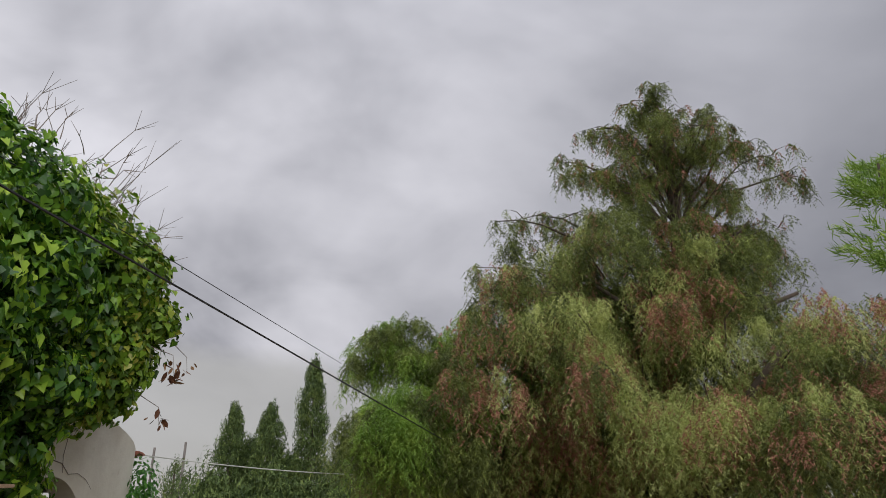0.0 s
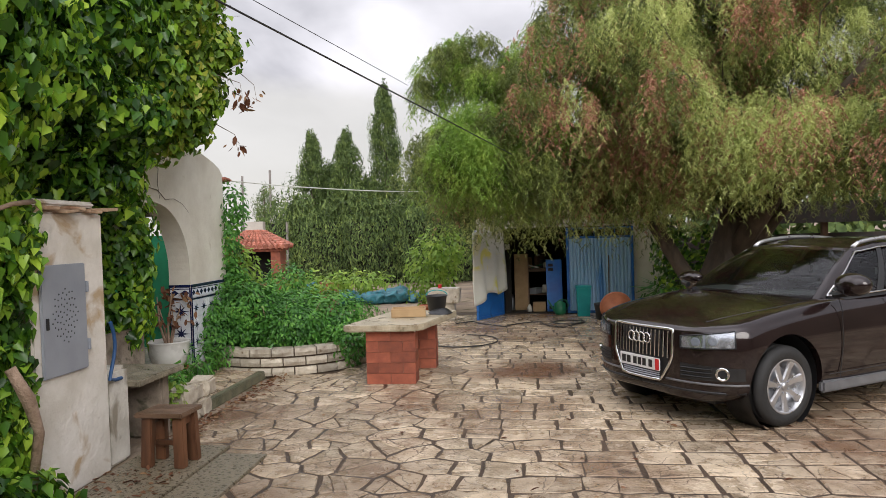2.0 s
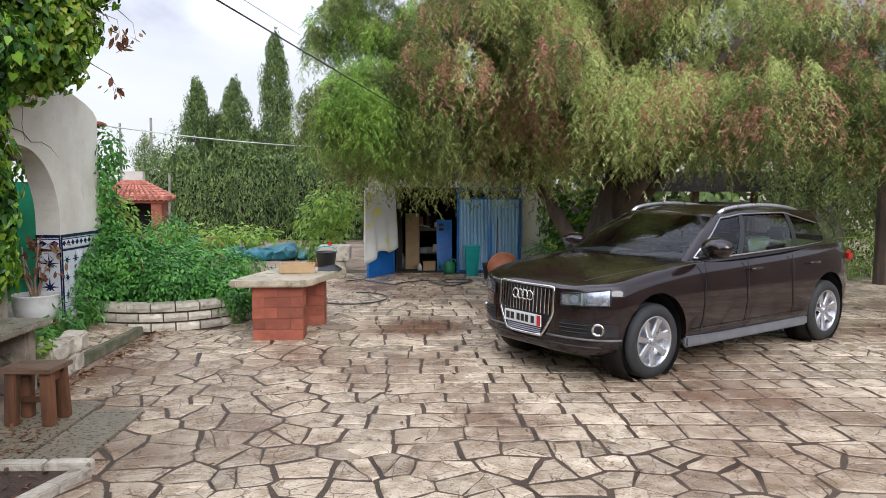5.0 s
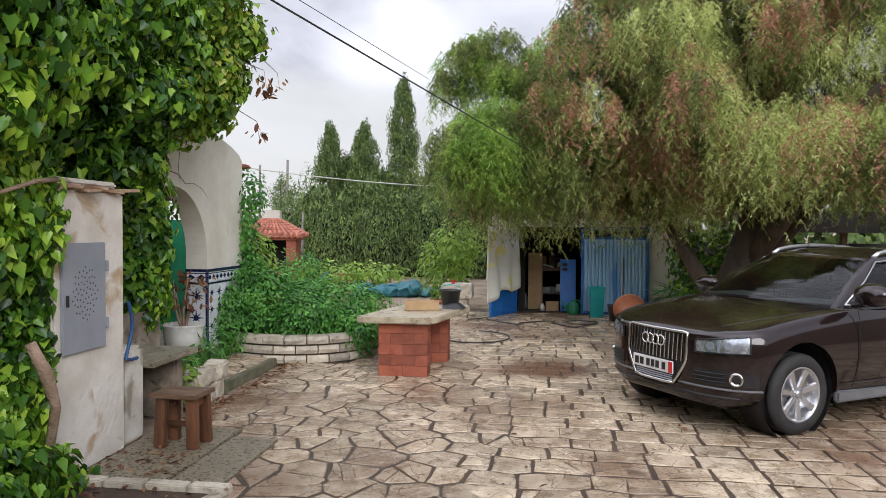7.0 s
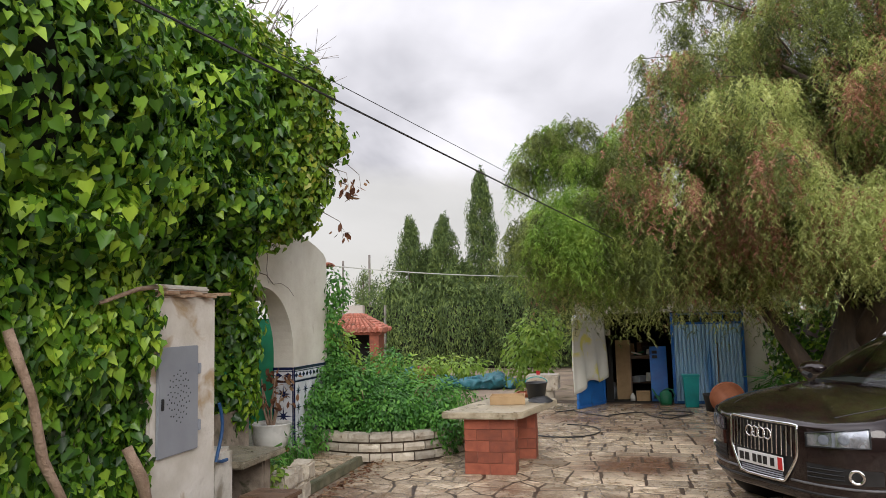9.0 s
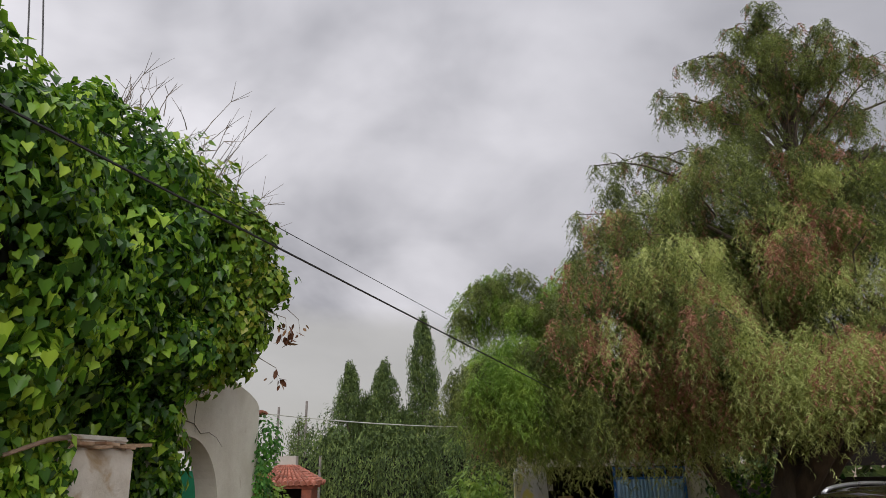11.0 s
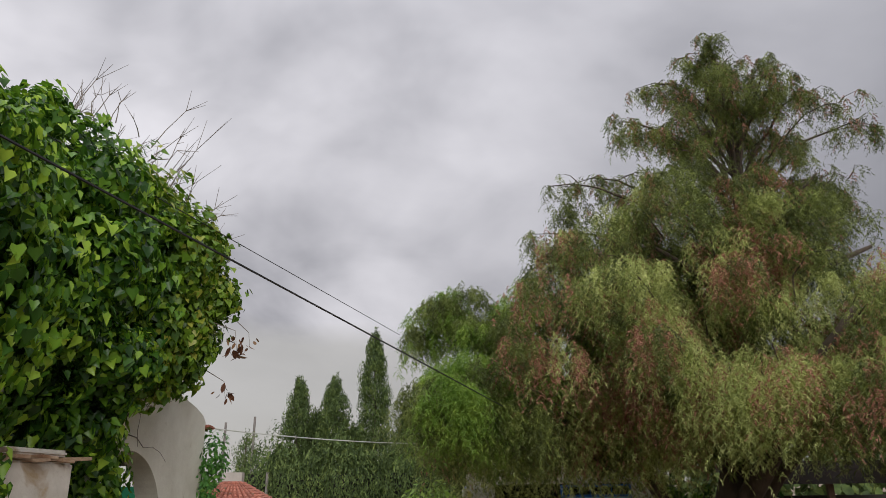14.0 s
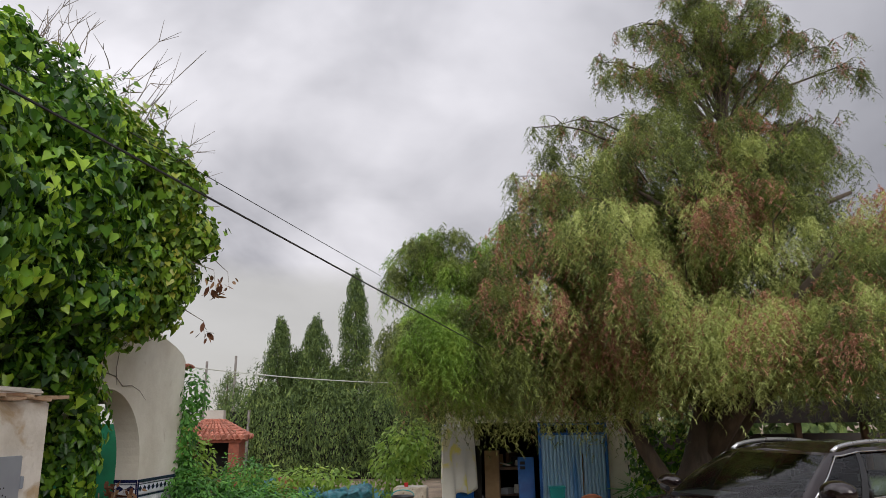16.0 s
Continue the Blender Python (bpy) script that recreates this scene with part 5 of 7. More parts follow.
def skin(u, v, off=0.0, side=1):
    """A place on the cabin: u along the outline (0 to 8), v from the belt to the roof."""
    i = min(int(u), 7)
    f = u - i
    f2 = f
    bx, by = (BELT[i][k] * (1 - f) + BELT[i + 1][k] * f for k in (0, 1))
    rx, ry = (ROOF[i][k] * (1 - f2) + ROOF[i + 1][k] * f2 for k in (0, 1))
    zb, zr = ZB[i] * (1 - f) + ZB[i + 1] * f, ZR[i] * (1 - f) + ZR[i + 1] * f
    bow = 0.035 * math.sin(math.pi * v)
    p = Vector((bx + (rx - bx) * v, by + (ry - by) * v, zb + (zr - zb) * v))
    if u < 2:
        out = Vector((0.75, 0.25 * u, 0.6)).normalized()
    elif u > 6.4:
        out = Vector((-0.85, 0.15, 0.3)).normalized()
    else:
        out = Vector((0.0, 0.9, 0.43)).normalized()
    p += out * (bow + off)
    p.y *= side
    return p


def patch(u0, u1, v0, v1, off, side, nu=6, nv=5, bm=None, v1b=None, v0b=None):
    bm = bm or bmesh.new()
    g = []
    for i in range(nu + 1):
        f = i / nu
        u = u0 + (u1 - u0) * f
        top_, bot = v1 + ((v1b if v1b is not None else v1) - v1) * f, v0 + ((v0b if v0b is not None else v0) - v0) * f
        g.append([bm.verts.new(skin(u, bot + (top_ - bot) * j / nv, off, side)) for j in range(nv + 1)])
    for i in range(nu):
        for j in range(nv):
            q = (g[i][j], g[i + 1][j], g[i + 1][j + 1], g[i][j + 1])
            bm.faces.new(q if side > 0 else q[::-1])
    return bm


# painted or black strips between the panes
for side in (1, -1):
    for nm, (u0, u1, v0, v1), mt in (("a_pillar", (1.86, 2.30, -0.05, 1.0), M_PAINT), ("b_pillar", (3.86, 4.04, 0.0, 0.93), M_TRIM), ("c_pillar", (5.04, 5.16, 0.0, 0.93), M_TRIM),
                                     ("d_pillar", (5.98, 7.0, -0.05, 1.0), M_PAINT), ("roof_edge", (2.30, 5.98, 0.92, 1.0), M_PAINT), ("belt_strip", (2.30, 5.98, -0.05, 0.035), M_TRIM)):
        part(nm, patch(u0, u1, v0, v1, 0.0, side, 10, 5), mt, car, smooth=True)
    for nm, a in (("front_door_window", (2.30, 3.86, 0.035, 0.92)), ("rear_door_window", (4.04, 5.04, 0.035, 0.92))):
        part(nm, patch(*a, -0.006, side), M_WINDOW, car, "dark tinted side window", True).visible_shadow = False
    part("quarter_window", patch(5.16, 5.98, 0.035, 0.92, -0.006, side, v1b=0.58), M_WINDOW, car, "small tinted rear side window", True).visible_shadow = False
    part("d_pillar", patch(5.16, 5.99, 0.92, 1.0, 0.002, side, v0b=0.57), M_PAINT, car, smooth=True)
    line = [skin(2.22 + 3.72 * k / 30, 0.02, 0.012, side) for k in range(31)]
    up_ = [skin(2.22 + 3.72 * k / 30, (0.90 if k < 22 else 0.90 - 0.36 * ((k - 22) / 8) ** 1.2) if k > 2 else 0.02 + 0.44 * k, 0.010, side) for k in range(31)]
    part("chrome_strip", tube(line, 0.010, 6), M_CHROME, car, "bright trim under the windows", True)
    part("chrome_strip", tube(up_, 0.008, 6), M_CHROME, car, "bright trim over the windows", True)
    rail = [Vector((0.12 - 1.55 * k / 20, side * (0.565 + 0.02 * math.sin(math.pi * k / 20)), 1.465 + 0.09 * math.sin(math.pi * min(1, k / 20)) ** 0.45 - 0.03 * (k / 20) ** 2)) for k in range(21)]
    part("roof_rail", tube(rail, 0.021, 8), M_ALLOY, car, "silver roof rail", True)
part("windscreen", patch(0, 1.86, 0.0, 0.94, 0.0, 1, 8, 6, patch(0, 1.86, 0.0, 0.94, 0.0, -1, 8, 6)), M_WINDOW, car, "raked windscreen", True).visible_shadow = False
part("header", patch(0, 1.86, 0.94, 1.0, 0.0, 1, 8, 2, patch(0, 1.86, 0.94, 1.0, 0.0, -1, 8, 2)), M_PAINT, car, smooth=True)
part("rear_window", patch(7.0, 8, 0.1, 0.95, 0.0, 1, 5, 5, patch(7.0, 8, 0.1, 0.95, 0.0, -1, 5, 5)), M_WINDOW, car, "", True).visible_shadow = False
part("tailgate_top", patch(7.0, 8, -0.05, 0.1, 0.0, 1, 5, 2, patch(7.0, 8, -0.05, 0.1, 0.0, -1, 5, 2)), M_PAINT, car, smooth=True)
bm = bmesh.new()
g = []
for i in range(25):
    u = 8.0 * i / 24
    e = skin(u, 1.0)
    g.append([bm.verts.new((e.x, e.y * (1 - j / 5), e.z + (0.045 if 3 < i < 22 else 0.02) * math.sin(j / 5 * math.pi / 2))) for j in range(6)])
for i in range(24):
    for j in range(5):
        bm.faces.new((g[i][j], g[i + 1][j], g[i + 1][j + 1], g[i][j + 1]))
r2 = bmesh.ops.duplicate(bm, geom=list(bm.faces))
for v in [q for q in r2["geom"] if isinstance(q, bmesh.types.BMVert)]:
    v.co.y *= -1
bmesh.ops.remove_doubles(bm, verts=bm.verts, dist=0.002)
part("roof", bm, M_PAINT, car, smooth=True)
# cabin inside
part("dashboard", box(0.42, 0.98, -0.74, 0.74, 0.80, 1.06, 0.05), M_SEAT, car)
part("cabin_floor", box(-2.1, 0.9, -0.78, 0.78, 0.30, 0.36), M_SEAT, car)
for sx, sy in ((-0.25, 0.38), (-0.25, -0.38), (-1.15, 0.38), (-1.15, -0.38)):
    st_ = part("seat", box(sx - 0.12, sx + 0.40, sy - 0.25, sy + 0.25, 0.40, 0.62, 0.05), M_SEAT, car)
    bm = box(sx - 0.24, sx - 0.10, sy - 0.24, sy + 0.24, 0.60, 1.10, 0.05)
    part("seat_back", bm, M_SEAT, st_)
    part("headrest", box(sx - 0.24, sx - 0.12, sy - 0.13, sy + 0.13, 1.13, 1.28, 0.04), M_SEAT, st_)
bm = tube([(0.30 + 0.06 * math.sin(a), 0.38 + 0.18 * math.cos(a), 0.95 + 0.17 * math.sin(a)) for a in (2 * math.pi * k / 24 for k in range(25))], 0.014, 6)
part("steering_wheel", bm, M_TRIM, car)


def wheel(parent, x, y, side):
    w = new("wheel")
    w.parent = parent
    w.location = (x, y, WR)
    w.rotation_euler = (radians(90 if side > 0 else -90), 0, 0)
    t = part("tyre", lathe([(0.225, 0.01), (0.235, 0.0), (0.285, -0.008), (0.325, 0.006), (0.343, 0.035), (0.345, 0.06), (0.337, 0.065), (0.337, 0.075), (0.345, 0.08), (0.345, 0.12), (0.337, 0.125), (0.337, 0.135), (0.345, 0.14), (0.343, 0.19), (0.325, 0.22), (0.235, 0.23)], 56), M_TYRE, w, smooth=True)
    part("rim", lathe([(0.234, 0.0), (0.226, -0.004), (0.218, 0.008), (0.205, 0.03), (0.20, 0.12), (0.02, 0.125)], 48), M_ALLOY, w, "", True)
    part("brake_disc", lathe([(0.06, 0.10), (0.155, 0.10), (0.155, 0.115), (0.06, 0.115)], 40), M_STEEL, w)
    part("hub_cap", lathe([(0, 0.012), (0.028, 0.012), (0.034, 0.022), (0.034, 0.05)], 24), M_ALLOY, w, "", True)
    for k in range(7):
        a = 2 * math.pi * k / 7
        b2 = bmesh.new()
        q = []
        for rr, hw, z in ((0.03, 0.030, 0.030), (0.09, 0.026, 0.026), (0.15, 0.027, 0.020), (0.213, 0.040, 0.010)):
            q.append([b2.verts.new((rr, -hw, z + 0.016)), b2.verts.new((rr, -hw * 0.7, z)), b2.verts.new((rr, hw * 0.7, z)), b2.verts.new((rr, hw, z + 0.016)), b2.verts.new((rr, 0, z + 0.045))])
        for i in range(3):
            for j in range(5):
                b2.faces.new((q[i][j], q[i + 1][j], q[i + 1][(j + 1) % 5], q[i][(j + 1) % 5]))
        bmesh.ops.transform(b2, matrix=Matrix.Rotation(a + 0.2, 4, "Z"), verts=b2.verts)
        part("spoke", b2, M_ALLOY, w)
    for k in range(5):
        a = 2 * math.pi * k / 5
        b2 = lathe([(0, 0.018), (0.008, 0.018), (0.008, 0.04)], 6)
        bmesh.ops.translate(b2, vec=(0.055 * math.cos(a), 0.055 * math.sin(a), 0), verts=b2.verts)
        part("bolt", b2, M_STEEL, w)


for x in (FX, RX):
    for side in (1, -1):
        wheel(car, x, side * 0.90, side)
        part("wheel_well", lathe([(0.0, 0.0), (0.42, 0.0), (0.42, 0.27)], 32), M_TRIM, car, smooth=True).matrix_local = pose(x, side * 0.60, WR + 0.02, -90 if side > 0 else 90, 0, 0)

# ---------- car details ----------
bpy.context.view_layer.update()


def surf(deg, z, off=0.0):
    """The place on the nose that lies at this angle from straight ahead and at this height, lifted off the skin."""
    a = radians(deg)
    d = Vector((math.cos(a), math.sin(a), 0))
    hit, p, nrm, _ = body.ray_cast(Vector((1.2, 0, z)) + 3 * d, -d)
    return p + nrm * off if hit else Vector((1.2, 0, z)) + d


def at_width(y, z, off=0.0):
    """The place on the nose straight ahead at this width and height."""
    hit, p, nrm, _ = body.ray_cast(Vector((4, y, z)), Vector((-1, 0, 0)))
    return p + Vector((off, 0, 0)) if hit else Vector((2.2, y, z))


def sheet(rows, bm=None):
    bm = bm or bmesh.new()
    g = [[bm.verts.new(p) for p in r_] for r_ in rows]
    for a, b in zip(g, g[1:]):
        for k in range(len(a) - 1):
            bm.faces.new((a[k], b[k], b[k + 1], a[k + 1]))
    return bm


def gx(y, z):
    """The grille's own gently bowed face, just ahead of the nose."""
    return 2.272 - 0.24 * y * y - 0.07 * max(0.0, z - 0.62)


def gw(z):
    return 0.37 if z > 0.60 else 0.37 - 0.13 * ((0.60 - z) / 0.22) ** 1.2


zs_ = [0.385 + 0.445 * k / 12 for k in range(13)]
grille = part("grille", sheet([[(gx(gw(z) * f, z), gw(z) * f, z) for f in [-1 + 0.2 * k for k in range(11)]] for z in zs_]), M_TRIM, car, "black grille in a bright frame")
part("grille_side", sheet([[(gx(gw(z), z), gw(z), z), (gx(gw(z), z) - 0.12, gw(z), z)] for z in zs_] ), M_TRIM, grille)
part("grille_side", sheet([[(gx(gw(z), z), -gw(z), z), (gx(gw(z), z) - 0.12, -gw(z), z)] for z in zs_] ), M_TRIM, grille)
part("grille_top", sheet([[(gx(0.37 * f, 0.83), 0.37 * f, 0.83), (gx(0.37 * f, 0.83) - 0.10, 0.37 * f, 0.845)] for f in [-1 + 0.2 * k for k in range(11)]]), M_PAINT, grille)
rim_pts = [(gx(gw(z), z) + 0.006, gw(z), z) for z in zs_] + [(gx(0.37 * f, 0.835) + 0.006, 0.37 * f, 0.838) for f in (0.9, 0.5, 0, -0.5, -0.9)] + [(gx(gw(z), z) + 0.006, -gw(z), z) for z in zs_[::-1]] + [(gx(gw(0.385) * f, 0.385) + 0.006, gw(0.385) * f, 0.380) for f in (-0.6, 0, 0.6)]
part("grille_frame", tube(rim_pts + rim_pts[:1], 0.014, 8), M_CHROME, grille, "bright chrome frame", True)
for k in range(15):
    y = -0.322 + 0.046 * k
    part("grille_bar", tube([(gx(y, z) + 0.010, y, z) for z in (0.815, 0.70, 0.585)], 0.0055, 6), M_CHROME, grille)
for k in range(3):
    part("grille_slat", tube([(gx(y, 0.42) + 0.008, y, 0.405 + 0.018 * k) for y in (-0.23, 0.0, 0.23)], 0.006, 5), M_STEEL, grille)
for k in range(4):
    yc = -0.099 + 0.066 * k
    part("badge_ring", tube([(gx(yc, 0.74) + 0.022, yc + 0.043 * math.cos(a), 0.735 + 0.043 * math.sin(a)) for a in (2 * math.pi * j / 24 for j in range(25))], 0.0075, 6), M_CHROME, grille, "", True)
plate = part("number_plate", box(2.278, 2.288, -0.26, 0.26, 0.46, 0.57, 0.004), M_PLATE, car, "white number plate with dark bars")
part("plate_edge", box(2.289, 2.291, 0.205, 0.253, 0.467, 0.563), M_RED, plate)
for y, w_ in ((-0.205, 0.05), (-0.14, 0.05), (-0.055, 0.045), (0.005, 0.045), (0.065, 0.045), (0.145, 0.045)):
    part("plate_bar", box(2.289, 2.291, y - w_ / 2, y + w_ / 2, 0.482, 0.548), M_TRIM, plate)
for side in (1, -1):
    def lamp_row(f, off):
        d_ = side * (24.0 + 22.0 * f)
        z0, z1 = 0.690 + 0.022 * f, 0.790 + 0.056 * f
        return [surf(d_, z0 + (z1 - z0) * j / 4, off) for j in range(5)]
    lamp = part("headlight", sheet([lamp_row(i / 12, 0.003) for i in range(13)]), M_REFLECTOR, car, "clear headlight with a silver reflector", True)
    part("lens", sheet([lamp_row(i / 12, 0.016) for i in range(13)]), M_LAMPGLASS, lamp, "clear glass", True).visible_shadow = False
    edge_ = [r_[0] for r_ in (lamp_row(i / 12, 0.010) for i in range(13))] + lamp_row(1.0, 0.010)[1:] + [r_[-1] for r_ in (lamp_row(i / 12, 0.010) for i in range(12, -1, -1))] + lamp_row(0, 0.010)[::-1]
    part("lamp_edge", tube(edge_, 0.006, 5), M_TRIM, lamp)
    for f, rr in ((0.30, 0.033), (0.62, 0.033)):
        c_ = lamp_row(f, 0.009)[2]
        b2 = lathe([(0.0, -0.004), (rr * 0.55, 0.0), (rr, 0.004), (rr * 1.15, 0.0)], 20)
        bmesh.ops.transform(b2, matrix=Matrix.Translation(c_) @ Matrix.Rotation(radians(side * (23 + 25 * f) * 0.8), 4, "Z") @ Matrix.Rotation(radians(90), 4, "Y"), verts=b2.verts)
        part("reflector", b2, M_STEEL, lamp, "", True)
    part("lamp_divider", sheet([lamp_row(0.44, 0.012)[:], lamp_row(0.48, 0.012)[:]]), M_STEEL, lamp)
    def low_row(f, off):
        d_ = side * (23.5 + 26.0 * f)
        z0, z1 = 0.43 + 0.01 * f, 0.565 - 0.02 * f
        return [surf(d_, z0 + (z1 - z0) * j / 3, off) for j in range(4)]
    intake = part("air_intake", sheet([low_row(i / 9, 0.004) for i in range(10)]), M_TRIM, car, "black lower air intake")
    for j in (0.25, 0.5, 0.75):
        part("intake_slat", tube([surf(side * (24 + 13 * i / 5), 0.43 + 0.135 * j, 0.012) for i in range(6)], 0.006, 5), M_SEAT, intake)
    fc = surf(side * 41, 0.497, 0.008)
    fog = part("fog_lamp", lathe([(0.0, 0.0), (0.034, 0.002), (0.044, 0.012), (0.054, 0.014), (0.058, -0.004)], 28), M_CHROME, intake, "round fog lamp with a bright ring", True)
    fog.matrix_local = Matrix.Translation(fc) @ Matrix.Rotation(radians(side * 38), 4, "Z") @ Matrix.Rotation(radians(90), 4, "Y")
    part("fog_glass", lathe([(0.0, 0.010), (0.034, 0.007)], 20), M_TRIM, fog)
    part("lip", tube([surf(side * d_, 0.405, 0.006) for d_ in (16, 22, 28, 34, 40, 46, 51)], 0.010, 6), M_SILL, car, "grey lip under the intake", True)
    part("spoiler_edge", tube([surf(side * d_, 0.335, 0.004) for d_ in (0, 10, 20, 30, 40, 50)], 0.012, 6), M_TRIM, car, "", True)
    # mirror
    bm = bmesh.new()
    bmesh.ops.create_icosphere(bm, subdivisions=3, radius=1, matrix=Matrix.LocRotScale((0.80 if side > 0 else 0.60, side * 1.03, 1.17 if side > 0 else 1.13), None, (0.115, 0.16, 0.102 if side > 0 else 0.075)))
    for v in bm.verts:
        v.co.x = max(v.co.x, 0.745 if side > 0 else 0.55)
    mirror = part("wing_mirror", bm, M_PAINT, car, "rounded wing mirror", True)
    part("mirror_glass", lathe([(0, 0), (0.076, 0)], 24), M_CHROME, mirror).matrix_local = pose(0.742 if side > 0 else 0.547, side * 1.03, 1.17 if side > 0 else 1.13, 0, -90, 0)
    part("mirror_arm", tube([(0.82, side * 0.86, 1.07), (0.80, side * 0.96, 1.09)], 0.03, 8), M_TRIM, mirror)
    # handles, seams, sills
    for x in (FX - 1.49, FX - 2.59):
        part("door_handle", tube([(x - 0.10, side * 0.930, 0.925), (x - 0.08, side * 0.962, 0.928), (x + 0.06, side * 0.962, 0.926), (x + 0.09, side * 0.930, 0.922)], 0.013, 8), M_PAINT, car, "painted door handle", True)
    for x0, x1 in ((0.84, 0.80), (0.13, 0.10), (-0.86, -0.72)):
        part("door_seam", tube([(x1, side * 0.90, 1.03), (x1, side * 0.928, 0.93), (x1, side * 0.936, 0.66), (x0 if x0 > 0 else x0 + 0.1, side * 0.926, 0.36)], 0.004, 4), M_TRIM, car)
    part("sill", box(-1.06, 1.06, side * 0.893 - 0.03, side * 0.893 + 0.03, 0.235, 0.345, 0.02), M_SILL, car, "grey plastic sill")
    part("shut_line", tube([(-1.0, side * 0.936, 0.40), (1.0, side * 0.936, 0.40)], 0.004, 4), M_TRIM, car)
    seam = []
    for k in range(9):
        hit, p_, nn, _ = body.ray_cast(Vector((1.06 + 0.98 * k / 8, side * (0.76 - 0.20 * (k / 8) ** 2), 2.0)), Vector((0, 0, -1)))
        if hit:
            seam.append(p_ + nn * 0.0005)
    part("bonnet_seam", tube(seam, 0.004, 4), M_TRIM, car)
    part("tail_lamp", box(-2.17, -2.0, side * 0.74 - 0.10, side * 0.74 + 0.115, 0.88, 1.00, 0.03), M_TAIL, car, "red tail lamp")
part("rear_bumper", roughen(box(-2.30, -2.05, -0.66, 0.66, 0.36, 0.56, 0.05), 0, 1), M_SILL, car)
part("under_body", box(-2.05, 2.0, -0.60, 0.60, 0.20, 0.30), M_TRIM, car)
part("number_plate", box(-2.30, -2.29, -0.26, 0.26, 0.72, 0.83), M_PLATE, car)

# ---------- porch side: stool, bed, plant pot, low stones ----------
stool = thing("stool", "small dark weathered wooden stool with four legs", "stool", (-2.735, 5.16, 0.022), -3)
part("seat", roughen(box(-0.20, 0.185, -0.16, 0.15, 0.385, 0.42, 0.006), 0.006, 6), M_WOODTOP, stool, "grey-brown plank seat")
for sx in (-1, 1):
    for sy in (-1, 1):
        bm = box(-0.042, 0.042, -0.032, 0.032, 0.0, 0.385, 0.006)
        for v in bm.verts:
            v.co.x += sx * (0.125 + 0.03 * (0.385 - v.co.z))
            v.co.y += sy * (0.085 + 0.04 * (0.385 - v.co.z))
        part("leg", bm, M_STOOL, stool)
    part("apron", box(sx * 0.13 - 0.012, sx * 0.13 + 0.012, -0.055, 0.055, 0.31, 0.383), M_STOOL, stool)
part("stretcher", box(-0.12, 0.12, -0.014, 0.014, 0.14, 0.18, 0.004), M_STOOL, stool)

slabs = thing("slab_path", "mossy speckled concrete slabs beside the wall", "paving", kind="structure")
for x0, x1, y0, y1 in ((-3.12, -2.46, 4.36, 5.62), (-2.44, -2.06, 4.36, 5.40)):
    part("slab", roughen(box(x0, x1, y0, y1, -0.01, 0.022, 0.006), 0.004, 5), M_TERRAZZO, slabs)
bed = thing("flower_bed", "small bed of dark soil with a white stone edge", "flower bed")
part("soil", roughen(box(-3.12, -2.02, 3.0, 4.24, -0.02, 0.012), 0.006, 12), M_SOIL, bed)
for k in range(4):
    part("edge_stone", roughen(box(-3.10 + 0.29 * k, -2.83 + 0.29 * k, 4.24, 4.34, -0.02, 0.055, 0.008), 0.006, 9, k), M_ROCK, bed)
for k in range(5):
    bm = roughen(box(-0.05, 0.05, -0.13, 0.13, -0.02, 0.055, 0.008), 0.006, 9, k)
    bmesh.ops.transform(bm, matrix=pose(-2.0 - 0.075 * k, 4.08 - 0.24 * k, 0, 0, 0, -17), verts=bm.verts)
    part("edge_stone", bm, M_ROCK, bed)
low = thing("low_stone_wall", "low wall of rough white stones by the walk", "wall")
for k in range(6):
    w_ = 0.10 + 0.02 * (k % 2)
    bm = box(-0.10, 0.10, -w_, w_, -0.085, 0.085, 0.02)
    bmesh.ops.transform(bm, matrix=pose(-3.30 + 0.015 * (k % 2), 6.34 + 0.225 * (k % 3) + 0.08 * (k > 2), 0.065 + 0.175 * (k > 2), 4 * (k % 2), 0, 5 * (k % 3) - 4), verts=bm.verts)
    bmesh.ops.subdivide_edges(bm, edges=bm.edges, cuts=1)
    part("stone", roughen(bm, 0.03, 7, k), M_ROCK, low)


def plant_pot(name, label, profile, material, place, tilt=(0, 0, 0), soil=True):
    t = thing(name, label, "pot", place)
    t.rotation_euler = [radians(a) for a in tilt]
    part("pot_body", lathe(profile, 40), material, t, smooth=True)
    if soil:
        part("soil", lathe([(0, profile[-1][1] - 0.02), (profile[-1][0] * 0.97, profile[-1][1] - 0.02)], 24), M_SOIL, t)
    return t


pot = plant_pot("ceramic_pot", "white painted ceramic pot holding a leggy plant", [(0, 0.02), (0.15, 0.02), (0.16, 0.04), (0.21, 0.12), (0.235, 0.22), (0.23, 0.30), (0.245, 0.325), (0.25, 0.34), (0.235, 0.345), (0.22, 0.30)], M_CERAMIC, (-4.19, 7.92, 0.207))
part("saucer", lathe([(0, 0), (0.20, 0), (0.215, 0.025), (0.19, 0.02)], 32), M_TERRACOTTA, pot)
for k in range(5):
    a = k * 1.3
    part("stem", tube([(0.03 * math.cos(a), 0.03 * math.sin(a), 0.30), (0.09 * math.cos(a), 0.09 * math.sin(a), 0.52), (0.17 * math.cos(a + 0.4), 0.15 * math.sin(a), 0.72 + 0.05 * k)], [0.016, 0.012, 0.006], 6), M_VINE, pot)
q = np.stack([rng.normal(0, 0.14, 90), rng.normal(0, 0.14, 90), rng.uniform(0.5, 0.95, 90)], 1)
tagged(leaves("foliage", q, rng.normal(size=q.shape) + (0.4, -0.4, 0.6), rng.normal(size=q.shape), rng.uniform(0.06, 0.13, 90), L_DRY, pot, OVAL_SHAPE), kind="stuff")

